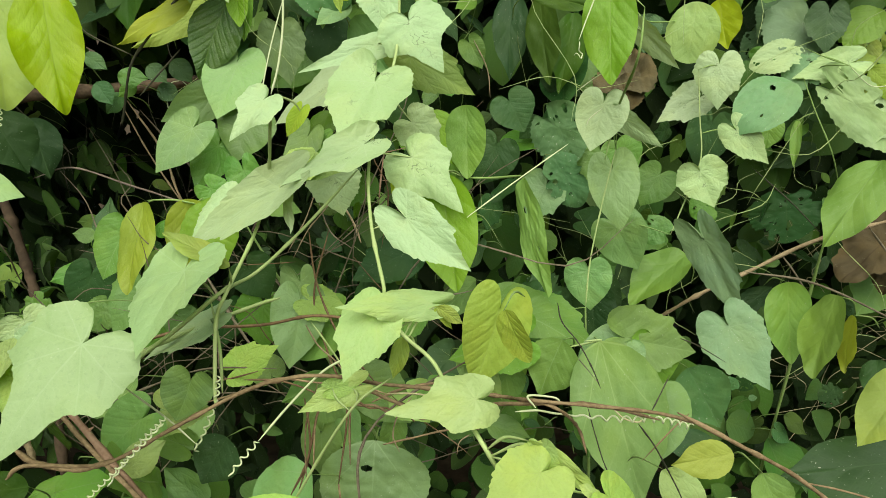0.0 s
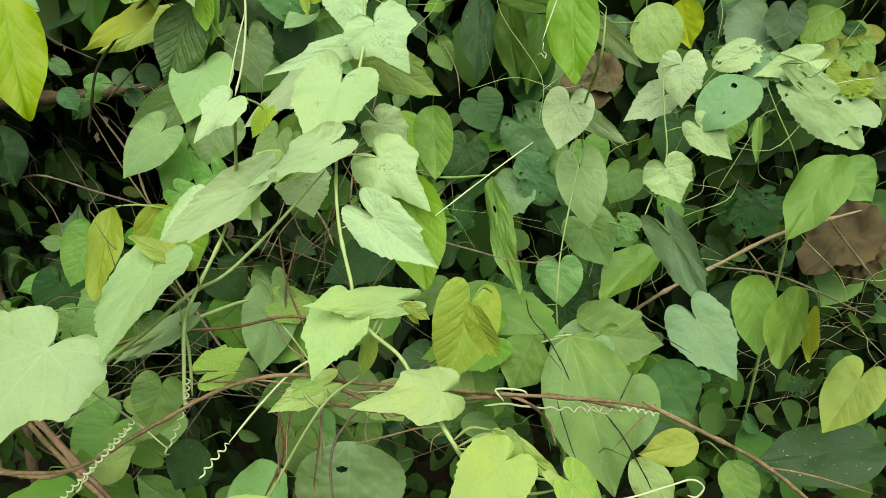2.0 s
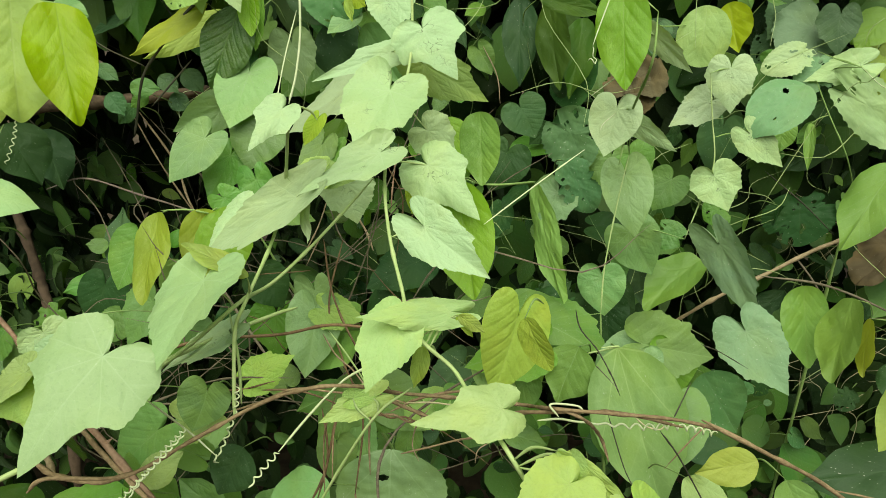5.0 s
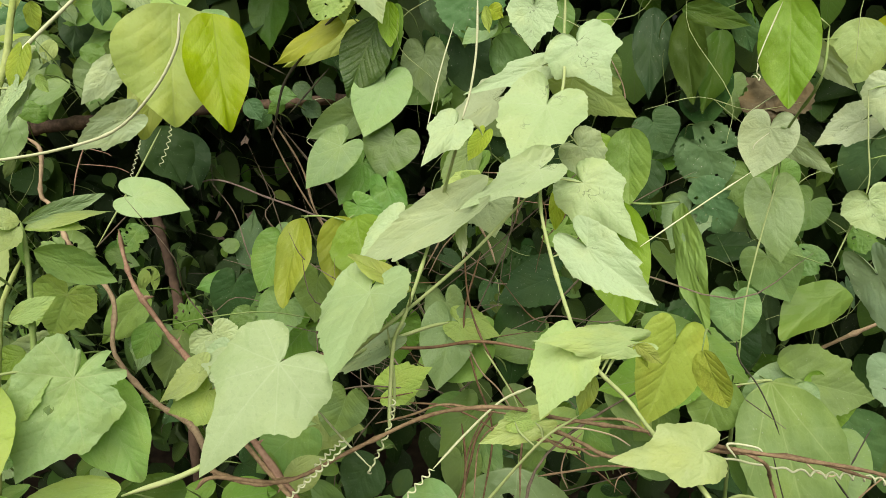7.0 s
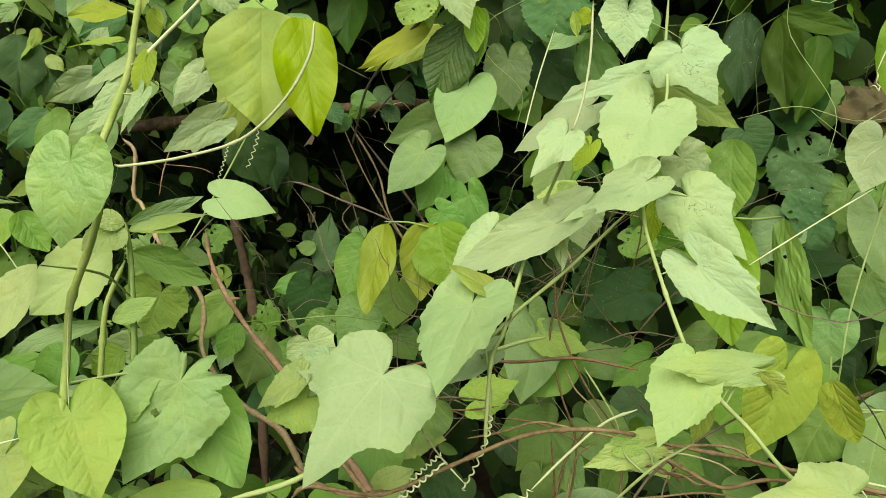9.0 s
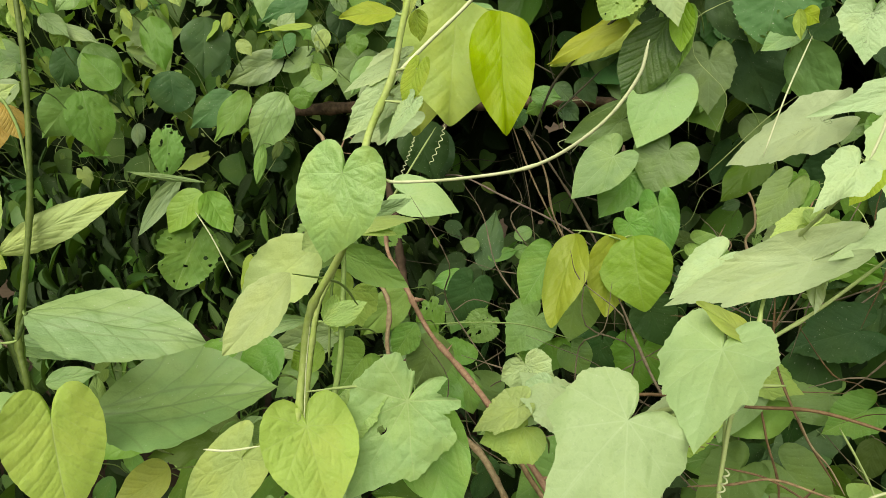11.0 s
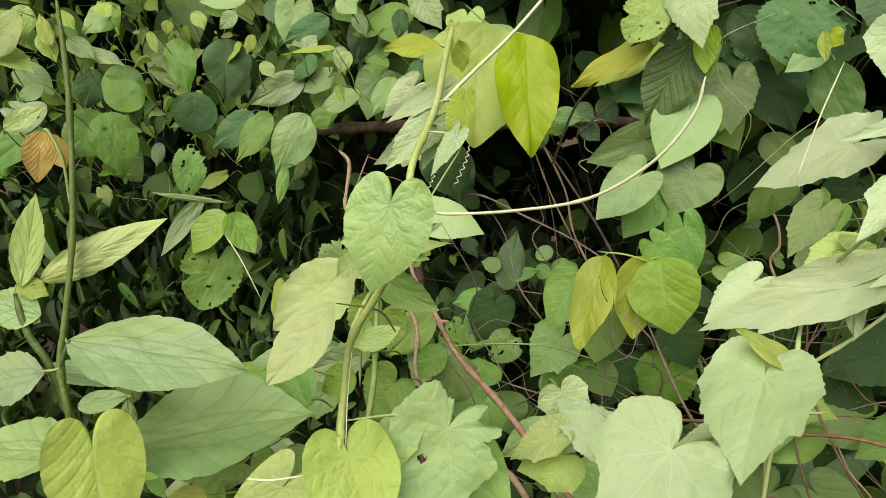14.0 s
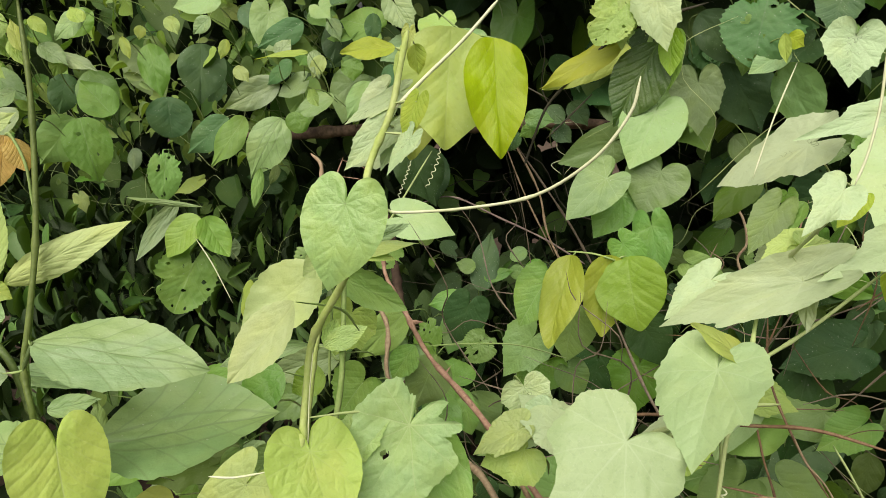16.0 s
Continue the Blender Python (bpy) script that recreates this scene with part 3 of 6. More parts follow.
leaf(plant, "lobed", "pale", (-0.042, 0.654, 1.355), (-0.149, 0.661, 1.296), 0.048, (-0.05, -0.72, 0.69))
leaf(plant, "lobed", "pale", (-0.110, 0.697, 1.331), (-0.144, 0.668, 1.301), 0.039, (0.04, -0.73, 0.68))
leaf(plant, "lobed", "mid", (-0.064, 0.820, 1.371), (-0.085, 0.793, 1.329), 0.039, (-0.02, -0.84, 0.55))
leaf(plant, "ovate", "mid", (-0.040, 0.834, 1.377), (-0.074, 0.803, 1.339), 0.030, (-0.26, -0.62, 0.74))
leaf(plant, "lobed", "young", (-0.042, 0.732, 1.360), (-0.077, 0.708, 1.346), 0.038, (0.19, -0.70, 0.69))
leaf(plant, "lobed", "young", (-0.043, 0.732, 1.360), (-0.009, 0.744, 1.347), 0.032, (0.46, -0.78, 0.42))
leaf(plant, "maple", "palegreen", (-0.138, 0.490, 1.283), (-0.179, 0.425, 1.237), 0.088, (0.10, -0.82, 0.56))
leaf(plant, "lobed", "palegreen", (-0.091, 0.559, 1.313), (-0.101, 0.481, 1.282), 0.077, (-0.28, -0.78, 0.56))
leaf(plant, "lobed", "paleyellow", (0.103, 0.534, 1.301), (0.045, 0.501, 1.313), 0.025, (0.22, -0.66, 0.72))
leaf(plant, "lobed", "young", (-0.220, 0.512, 1.256), (-0.252, 0.497, 1.236), 0.032, (-0.22, -0.58, 0.79))
leaf(plant, "lobed", "palegreen", (-0.186, 0.513, 1.265), (-0.230, 0.538, 1.276), 0.042, (-0.04, -0.44, 0.90))
leaf(plant, "ovate", "lime", (-0.063, 0.576, 1.309), (-0.112, 0.575, 1.341), 0.025, (0.54, -0.26, 0.80))
leaf(plant, "heart", "lime", (-0.016, 0.651, 1.423), (-0.027, 0.642, 1.403), 0.018, (-0.21, -0.83, 0.52))
leaf(plant, "lobed", "pale", (-0.045, 0.847, 1.320), (-0.036, 0.829, 1.276), 0.065, (0.04, -0.92, 0.39))
leaf(plant, "lobed", "pale", (0.074, 0.637, 1.333), (0.128, 0.605, 1.296), 0.048, (-0.11, -0.83, 0.54))
leaf(plant, "lobed", "paleyellow", (0.067, 0.521, 1.298), (0.046, 0.483, 1.268), 0.045, (0.04, -0.63, 0.78))
leaf(plant, "ovate", "lime", (0.110, 0.532, 1.300), (0.129, 0.532, 1.286), 0.011, (0.14, -0.97, 0.19))
leaf(plant, "ovate", "lime", (0.108, 0.532, 1.300), (0.121, 0.538, 1.278), 0.008, (0.70, -0.68, 0.22))
leaf(plant, "ovate", "lime", (0.082, 0.546, 1.267), (0.074, 0.534, 1.237), 0.015, (-0.11, -0.91, 0.41))
leaf(plant, "maple", "paleyellow", (0.142, 0.439, 1.283), (0.093, 0.415, 1.287), 0.036, (0.33, -0.53, 0.78))
leaf(plant, "lobed", "paleyellow", (0.042, 0.536, 1.227), (0.001, 0.521, 1.213), 0.025, (0.13, -0.84, 0.53))
leaf(plant, "lobed", "young", (0.027, 0.533, 1.228), (0.049, 0.539, 1.230), 0.017, (0.19, -0.82, 0.54))
leaf(plant, "ovate", "pale", (-0.039, 0.663, 1.370), (-0.036, 0.645, 1.315), 0.021, (-0.64, -0.74, 0.21))
leaf(plant, "lobed", "pale", (-0.009, 1.006, 1.532), (-0.013, 0.986, 1.479), 0.064, (0.09, -0.94, 0.34))
leaf(plant, "lobed", "mid", (-0.118, 1.161, 1.541), (-0.132, 1.137, 1.483), 0.068, (0.01, -0.93, 0.38))
leaf(plant, "lobed", "young", (0.048, 0.876, 1.452), (0.120, 0.878, 1.407), 0.058, (0.21, -0.93, 0.29))

leaf(plant, "lobed", "fuzzy", (0.179, 0.396, 1.266), (0.148, 0.377, 1.250), 0.042, (-0.13, -0.54, 0.83))
leaf(plant, "heart", "fuzzy", (0.180, 0.408, 1.272), (0.185, 0.401, 1.252), 0.019, (-0.55, -0.60, 0.58))
leaf(plant, "ovate", "fuzzy", (0.173, 0.410, 1.277), (0.213, 0.402, 1.246), 0.014, (-0.12, -0.99, 0.09))
leaf(plant, "heart", "fuzzy", (0.216, 0.394, 1.254), (0.239, 0.389, 1.234), 0.030, (0.52, -0.46, 0.72))
leaf(plant, "ovate", "fuzzy", (0.213, 0.393, 1.252), (0.200, 0.395, 1.262), 0.012, (0.52, -0.22, 0.83))
leaf(plant, "heart", "young", (-0.009, 0.501, 1.126), (-0.066, 0.500, 1.137), 0.040, (0.17, -0.44, 0.88))
leaf(plant, "lobed", "pale", (-0.092, 0.592, 1.250), (-0.153, 0.577, 1.223), 0.038, (-0.29, -0.40, 0.87))
strand(plant, "stem", "stem", 0.0016, 0.0015, [(0.037, 0.878, 1.545), (0.038, 0.860, 1.494), (0.042, 0.794, 1.453), (0.035, 0.717, 1.404), (0.029, 0.699, 1.358), (0.045, 0.626, 1.327), (0.063, 0.574, 1.298), (0.072, 0.532, 1.296), (0.087, 0.520, 1.282), (0.106, 0.519, 1.264), (0.121, 0.491, 1.258), (0.144, 0.431, 1.263), (0.160, 0.426, 1.236)])
strand(plant, "stem", "stem", 0.0014, 0.0022, [(0.019, 0.698, 1.362), (-0.030, 0.668, 1.312), (-0.069, 0.645, 1.278), (-0.074, 0.581, 1.286), (-0.109, 0.563, 1.259), (-0.144, 0.525, 1.238), (-0.183, 0.454, 1.219), (-0.241, 0.432, 1.199)])
strand(plant, "stem", "stem", 0.0014, 0.0018, [(-0.029, 0.629, 1.440), (-0.032, 0.621, 1.420), (-0.060, 0.674, 1.355), (-0.070, 0.658, 1.315), (-0.070, 0.582, 1.286), (-0.078, 0.573, 1.265), (-0.079, 0.559, 1.225), (-0.078, 0.548, 1.195)])
strand(plant, "tendril", "tendril", 0.001, 0.0009, [(-0.018, 0.643, 1.533), (-0.017, 0.630, 1.494), (-0.020, 0.618, 1.463), (-0.025, 0.609, 1.442)])
strand(plant, "tendril", "tendril", 0.0009, 0.0007, [(-0.111, 0.485, 1.254), (-0.113, 0.536, 1.191), (-0.091, 0.534, 1.169)])
coil(plant, "tendril", "tendril", 0.0009, 0.008, [(-0.092, 0.534, 1.171), (-0.090, 0.534, 1.168), (-0.088, 0.533, 1.164)])
coil(plant, "tendril", "tendril", 0.0008, 0.0035, [(-0.090, 0.534, 1.169), (-0.084, 0.541, 1.183), (-0.077, 0.550, 1.204), (-0.075, 0.556, 1.222)])
coil(plant, "tendril", "tendril", 0.0008, 0.003, [(-0.147, 0.494, 1.157), (-0.127, 0.508, 1.184), (-0.106, 0.521, 1.204)])
coil(plant, "tendril", "tendril", 0.0008, 0.004, [(-0.059, 0.516, 1.154), (-0.049, 0.523, 1.166), (-0.037, 0.531, 1.178)])
strand(plant, "tendril", "tendril", 0.001, 0.001, [(-0.037, 0.531, 1.178), (-0.012, 0.546, 1.205), (0.013, 0.561, 1.227), (0.036, 0.570, 1.237)])
strand(plant, "tendril", "tendril", 0.0008, 0.0006, [(0.121, 0.706, 1.314), (0.170, 0.730, 1.346), (0.218, 0.753, 1.376)])
coil(plant, "tendril", "tendril", 0.0009, 0.0045, [(0.210, 0.550, 1.201), (0.248, 0.556, 1.195), (0.281, 0.562, 1.192), (0.310, 0.567, 1.183)])
strand(plant, "tendril", "tendril", 0.0009, 0.0009, [(0.168, 0.544, 1.206), (0.185, 0.547, 1.206), (0.198, 0.550, 1.202), (0.211, 0.552, 1.200)])
strand(plant, "tendril", "tendril", 0.0009, 0.0008, [(0.183, 0.532, 1.218), (0.177, 0.534, 1.227), (0.196, 0.538, 1.224), (0.202, 0.538, 1.220)])
coil(plant, "tendril", "tendril", 0.0008, 0.003, [(-0.097, 0.503, 1.211), (-0.125, 0.491, 1.185), (-0.158, 0.478, 1.154)])
strand(plant, "tendril", "tendril", 0.0006, 0.0005, [(0.207, 0.391, 1.248), (0.241, 0.393, 1.245), (0.266, 0.397, 1.250), (0.281, 0.399, 1.254), (0.288, 0.398, 1.250), (0.284, 0.396, 1.245), (0.279, 0.396, 1.246)])
strand(plant, "tendril", "tendril", 0.0008, 0.0007, [(-0.067, 0.785, 1.513), (-0.079, 0.767, 1.466), (-0.089, 0.747, 1.413)])
strand(plant, "stem", "stem", 0.0010, 0.0012, [(0.074, 0.528, 1.242), (0.044, 0.517, 1.219), (-0.009, 0.533, 1.127), (-0.019, 0.524, 1.105)])
strand(plant, "stem", "stem", 0.0016, 0.0022, [(-0.044, 0.631, 1.259), (-0.072, 0.626, 1.251), (-0.136, 0.574, 1.238), (-0.194, 0.557, 1.204)])
strand(plant, "stem", "stem", 0.001, 0.0016, [(-0.090, 0.591, 1.277), (-0.081, 0.577, 1.236), (-0.078, 0.564, 1.200)])
strand(plant, "tendril", "tendril", 0.0009, 0.0006, [(0.257, 0.888, 1.526), (0.242, 0.872, 1.489), (0.234, 0.862, 1.468)])
coil(plant, "tendril", "tendril", 0.0007, 0.006, [(0.234, 0.862, 1.467), (0.238, 0.858, 1.454), (0.230, 0.856, 1.452)])
strand(plant, "tendril", "tendril", 0.0009, 0.0006, [(0.305, 0.940, 1.449), (0.264, 0.921, 1.425), (0.239, 0.909, 1.409)])
strand(plant, "tendril", "tendril", 0.0008, 0.0006, [(0.274, 0.942, 1.384), (0.259, 0.934, 1.373), (0.255, 0.930, 1.365)])

coil(plant, "tendril", "tendril", 0.0007, 0.004, [(-0.461, 0.866, 1.399), (-0.463, 0.859, 1.379), (-0.472, 0.846, 1.348)])
coil(plant, "tendril", "tendril", 0.0006, 0.003, [(-0.492, 0.843, 1.383), (-0.496, 0.835, 1.363), (-0.502, 0.824, 1.337)])

plant = PLANTS["bean_vine"]
leaf(plant, "broad", "beanpale", (-0.470, 0.918, 1.544), (-0.453, 0.855, 1.401), 0.137, (0.53, -0.78, 0.33))
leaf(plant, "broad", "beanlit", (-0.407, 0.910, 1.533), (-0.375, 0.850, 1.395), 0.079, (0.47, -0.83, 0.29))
leaf(plant, "broad", "beanpale", (-0.490, 0.930, 1.509), (-0.501, 0.860, 1.381), 0.065, (0.22, -0.92, 0.32))
leaf(plant, "ovate", "yellow", (-0.269, 1.033, 1.530), (-0.371, 0.986, 1.469), 0.041, (0.05, -0.83, 0.55))
leaf(plant, "broad", "bean", (0.113, 0.853, 1.400), (0.111, 0.825, 1.322), 0.050, (-0.31, -0.89, 0.33))
leaf(plant, "broad", "bean", (0.071, 0.852, 1.395), (0.106, 0.838, 1.332), 0.040, (0.33, -0.87, 0.37))
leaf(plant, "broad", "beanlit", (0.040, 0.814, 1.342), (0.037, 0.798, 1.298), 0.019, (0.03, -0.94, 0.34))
leaf(plant, "broad", "bean", (0.093, 0.735, 1.347), (0.114, 0.685, 1.245), 0.063, (-0.07, -0.88, 0.47))
leaf(plant, "pierced", "bean", (0.176, 0.898, 1.307), (0.203, 0.835, 1.173), 0.043, (-0.71, -0.67, 0.22))
leaf(plant, "heart", "limegreen", (0.153, 0.671, 1.233), (0.134, 0.640, 1.163), 0.068, (0.37, -0.88, 0.29))
leaf(plant, "broad", "limegreen", (0.158, 0.560, 1.285), (0.179, 0.551, 1.245), 0.026, (-0.44, -0.89, -0.07))
leaf(plant, "broad", "bean", (0.270, 0.913, 1.530), (0.274, 0.872, 1.421), 0.061, (-0.21, -0.90, 0.38))
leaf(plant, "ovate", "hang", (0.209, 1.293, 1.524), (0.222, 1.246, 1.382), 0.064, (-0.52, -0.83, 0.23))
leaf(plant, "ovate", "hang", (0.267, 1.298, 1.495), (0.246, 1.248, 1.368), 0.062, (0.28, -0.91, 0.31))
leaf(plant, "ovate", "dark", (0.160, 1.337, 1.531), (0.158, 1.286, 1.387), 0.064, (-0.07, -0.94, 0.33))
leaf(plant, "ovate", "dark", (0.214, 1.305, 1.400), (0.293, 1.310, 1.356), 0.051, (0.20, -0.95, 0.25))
leaf(plant, "ovate", "hang", (0.186, 1.146, 1.526), (0.289, 1.163, 1.500), 0.035, (0.22, -0.94, 0.25))
leaf(plant, "broad", "bean", (0.440, 1.097, 1.136), (0.344, 1.052, 1.078), 0.076, (-0.30, -0.44, 0.85))
leaf(plant, "ovate", "mid", (0.224, 0.778, 1.148), (0.196, 0.754, 1.090), 0.063, (-0.38, -0.85, 0.37))
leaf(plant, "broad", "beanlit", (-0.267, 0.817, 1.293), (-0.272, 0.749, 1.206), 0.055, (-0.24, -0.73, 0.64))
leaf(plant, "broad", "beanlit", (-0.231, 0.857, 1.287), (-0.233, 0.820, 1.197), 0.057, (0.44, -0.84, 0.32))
leaf(plant, "broad", "bean", (-0.212, 0.853, 1.290), (-0.187, 0.816, 1.214), 0.084, (-0.12, -0.94, 0.32))
leaf(plant, "ovate", "big", (0.263, 0.764, 1.155), (0.306, 0.680, 1.002), 0.101, (-0.06, -0.87, 0.48))
leaf(plant, "broad", "bean", (0.572, 1.044, 1.116), (0.582, 1.003, 1.002), 0.069, (0.04, -0.94, 0.34))
leaf(plant, "broad", "bean", (0.618, 0.985, 1.120), (0.575, 0.944, 1.016), 0.071, (-0.85, -0.25, 0.45))
leaf(plant, "ovate", "mid", (0.669, 1.044, 1.298), (0.582, 0.979, 1.196), 0.076, (-0.39, -0.58, 0.71))
leaf(plant, "ovate", "mid", (0.680, 1.061, 1.284), (0.729, 1.044, 1.227), 0.072, (0.13, -0.92, 0.38))
leaf(plant, "round", "young", (0.454, 1.251, 1.508), (0.444, 1.218, 1.419), 0.083, (-0.19, -0.88, 0.43))
leaf(plant, "ovate", "yellow", (0.496, 1.277, 1.511), (0.506, 1.250, 1.435), 0.061, (-0.55, -0.81, 0.19))
leaf(plant, "heart", "lime", (0.642, 0.854, 1.047), (0.598, 0.828, 0.984), 0.066, (-0.56, -0.54, 0.62))
leaf(plant, "ovate", "yellow", (0.347, 0.574, 1.154), (0.297, 0.567, 1.146), 0.031, (0.03, -0.85, 0.52))
leaf(plant, "ovate", "young", (0.305, 0.616, 1.103), (0.349, 0.601, 1.052), 0.038, (0.20, -0.88, 0.43))
leaf(plant, "ovate", "mid", (0.402, 0.639, 1.087), (0.425, 0.622, 1.035), 0.038, (-0.04, -0.96, 0.29))
leaf(plant, "ovate", "dark", (0.711, 0.886, 0.929), (0.531, 0.865, 0.911), 0.092, (-0.01, -0.59, 0.81))
leaf(plant, "ovate", "yellow", (0.650, 0.997, 1.086), (0.632, 0.968, 1.010), 0.049, (-0.98, 0.01, 0.22))
strand(plant, "petiole", "stem", 0.0011, 0.0011, [(0.246, 0.763, 1.155), (0.264, 0.764, 1.156), (0.222, 0.774, 1.139)])
strand(plant, "stem", "greenstem", 0.0014, 0.0018, [(0.309, 0.903, 1.501), (0.302, 0.883, 1.447), (0.297, 0.965, 1.380), (0.282, 0.942, 1.320)])
strand(plant, "stem", "greenstem", 0.001, 0.0012, [(0.534, 1.297, 1.500), (0.487, 1.288, 1.485), (0.383, 1.224, 1.479), (0.356, 1.229, 1.497)])
strand(plant, "stem", "greenstem", 0.0012, 0.0014, [(-0.499, 0.927, 1.570), (-0.459, 0.928, 1.542), (-0.420, 0.934, 1.533), (-0.396, 0.937, 1.522)])
strand(plant, "stem", "greenstem", 0.0011, 0.0014, [(-0.281, 0.844, 1.289), (-0.250, 0.851, 1.288), (-0.225, 0.855, 1.282), (-0.214, 0.953, 1.242)])
strand(plant, "stem", "greenstem", 0.0012, 0.0016, [(0.111, 0.826, 1.324), (0.141, 0.833, 1.322), (0.176, 0.899, 1.309)])

plant = PLANTS["heart_vine"]
leaf(plant, "heart", "heart", (-0.221, 1.028, 1.437), (-0.237, 0.981, 1.367), 0.083, (0.14, -0.84, 0.53))
leaf(plant, "lobed", "heart", (-0.180, 1.107, 1.471), (-0.172, 1.101, 1.398), 0.071, (0.19, -0.96, 0.19))
leaf(plant, "heart", "heart2", (-0.205, 1.009, 1.361), (-0.224, 0.980, 1.310), 0.084, (0.10, -0.88, 0.47))
leaf(plant, "heart", "heart", (-0.264, 0.954, 1.358), (-0.307, 0.913, 1.311), 0.062, (0.21, -0.81, 0.54))
leaf(plant, "heart", "heart2", (-0.250, 0.996, 1.326), (-0.274, 0.962, 1.271), 0.062, (0.13, -0.87, 0.47))
leaf(plant, "heart", "heart2", (-0.203, 0.963, 1.299), (-0.183, 0.949, 1.235), 0.048, (0.20, -0.94, 0.27))
leaf(plant, "lobed", "heart2", (-0.228, 0.909, 1.287), (-0.192, 0.915, 1.254), 0.042, (0.45, -0.83, 0.33))
leaf(plant, "ovate", "heart2", (-0.076, 1.146, 1.496), (-0.025, 1.138, 1.404), 0.064, (-0.04, -1.00, 0.06))
leaf(plant, "ovate", "dark", (-0.152, 1.203, 1.498), (-0.091, 1.195, 1.395), 0.092, (0.17, -0.97, 0.17))
leaf(plant, "ovate", "dark", (-0.195, 1.169, 1.564), (-0.130, 1.175, 1.489), 0.061, (0.25, -0.96, 0.14))
leaf(plant, "ovate", "hang", (-0.089, 1.021, 1.372), (-0.133, 0.975, 1.312), 0.049, (-0.16, -0.72, 0.67))
leaf(plant, "holey", "blue", (-0.106, 1.117, 1.585), (-0.115, 1.079, 1.497), 0.104, (0.02, -0.92, 0.39))
leaf(plant, "heart", "heart", (-0.086, 1.098, 1.509), (-0.115, 1.074, 1.485), 0.035, (0.21, -0.80, 0.56))
leaf(plant, "ovate", "lime", (-0.081, 1.064, 1.536), (-0.075, 1.053, 1.501), 0.016, (-0.35, -0.91, 0.22))
leaf(plant, "ovate", "lime", (-0.077, 1.065, 1.534), (-0.056, 1.071, 1.521), 0.025, (0.34, -0.93, 0.13))
leaf(plant, "lobed", "pale", (-0.230, 1.003, 1.581), (-0.211, 0.989, 1.516), 0.060, (0.15, -0.95, 0.26))
leaf(plant, "lobed", "young", (-0.277, 1.016, 1.585), (-0.261, 1.000, 1.520), 0.065, (0.19, -0.94, 0.28))
leaf(plant, "ovate", "crinkled", (-0.229, 1.046, 1.524), (-0.273, 1.005, 1.420), 0.076, (0.12, -0.94, 0.31))
leaf(plant, "ovate", "limegreen", (-0.281, 1.132, 1.519), (-0.389, 1.053, 1.461), 0.047, (0.35, -0.82, 0.45))
leaf(plant, "broad", "bean", (-0.211, 1.035, 1.544), (-0.208, 1.014, 1.485), 0.031, (0.11, -0.93, 0.34))
leaf(plant, "holey", "young", (-0.267, 1.005, 1.575), (-0.292, 0.973, 1.525), 0.059, (0.24, -0.87, 0.43))
leaf(plant, "broad", "bean", (-0.206, 1.060, 1.542), (-0.211, 1.029, 1.467), 0.029, (-0.24, -0.89, 0.38))
leaf(plant, "heart", "mid", (-0.140, 0.867, 1.285), (-0.098, 0.882, 1.267), 0.036, (0.47, -0.76, 0.46))
leaf(plant, "lobed", "blue", (-0.023, 1.109, 1.576), (-0.032, 1.089, 1.536), 0.055, (-0.04, -0.89, 0.45))
leaf(plant, "heart", "heart", (-0.285, 1.077, 1.387), (-0.356, 1.046, 1.351), 0.059, (0.33, -0.93, 0.15))
leaf(plant, "heart", "palegreen", (-0.474, 0.790, 1.321), (-0.410, 0.803, 1.310), 0.057, (0.25, -0.64, 0.73))
leaf(plant, "lobed", "pale", (-0.511, 0.844, 1.409), (-0.576, 0.814, 1.372), 0.048, (0.44, -0.90, -0.05))
leaf(plant, "lobed", "pale", (-0.555, 0.885, 1.465), (-0.593, 0.862, 1.426), 0.042, (0.40, -0.90, 0.16))
leaf(plant, "heart", "pale", (0.279, 0.965, 1.386), (0.267, 0.943, 1.330), 0.065, (-0.22, -0.89, 0.41))
leaf(plant, "lobed", "pale", (0.327, 1.001, 1.473), (0.376, 0.997, 1.425), 0.035, (-0.43, -0.82, -0.38))
leaf(plant, "lobed", "pale", (0.304, 0.966, 1.369), (0.357, 0.965, 1.328), 0.031, (-0.24, -0.93, -0.28))
leaf(plant, "heart", "heart", (0.302, 1.007, 1.292), (0.310, 0.961, 1.220), 0.068, (-0.21, -0.82, 0.53))
leaf(plant, "heart", "heart2", (0.325, 1.103, 1.298), (0.355, 1.099, 1.265), 0.066, (0.08, -0.98, 0.19))
leaf(plant, "lobed", "heart", (0.219, 1.119, 1.238), (0.191, 1.094, 1.187), 0.074, (-0.14, -0.86, 0.49))
leaf(plant, "heart", "heart", (0.286, 1.067, 1.119), (0.288, 1.047, 1.060), 0.072, (-0.18, -0.93, 0.32))
leaf(plant, "heart", "dark", (0.314, 1.138, 1.053), (0.312, 1.106, 0.961), 0.075, (-0.19, -0.92, 0.33))
leaf(plant, "heart", "heart", (0.325, 1.078, 1.187), (0.366, 1.067, 1.124), 0.080, (-0.10, -0.99, 0.12))
leaf(plant, "round", "dark", (0.365, 1.034, 1.058), (0.391, 1.022, 1.005), 0.078, (-0.01, -0.98, 0.22))
leaf(plant, "heart", "heart", (-0.077, 0.780, 1.184), (-0.081, 0.744, 1.118), 0.063, (0.15, -0.88, 0.46))
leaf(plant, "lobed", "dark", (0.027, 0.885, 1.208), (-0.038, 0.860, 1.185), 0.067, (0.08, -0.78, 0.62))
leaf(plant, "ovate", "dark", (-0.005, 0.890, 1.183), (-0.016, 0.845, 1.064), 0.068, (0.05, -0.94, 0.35))
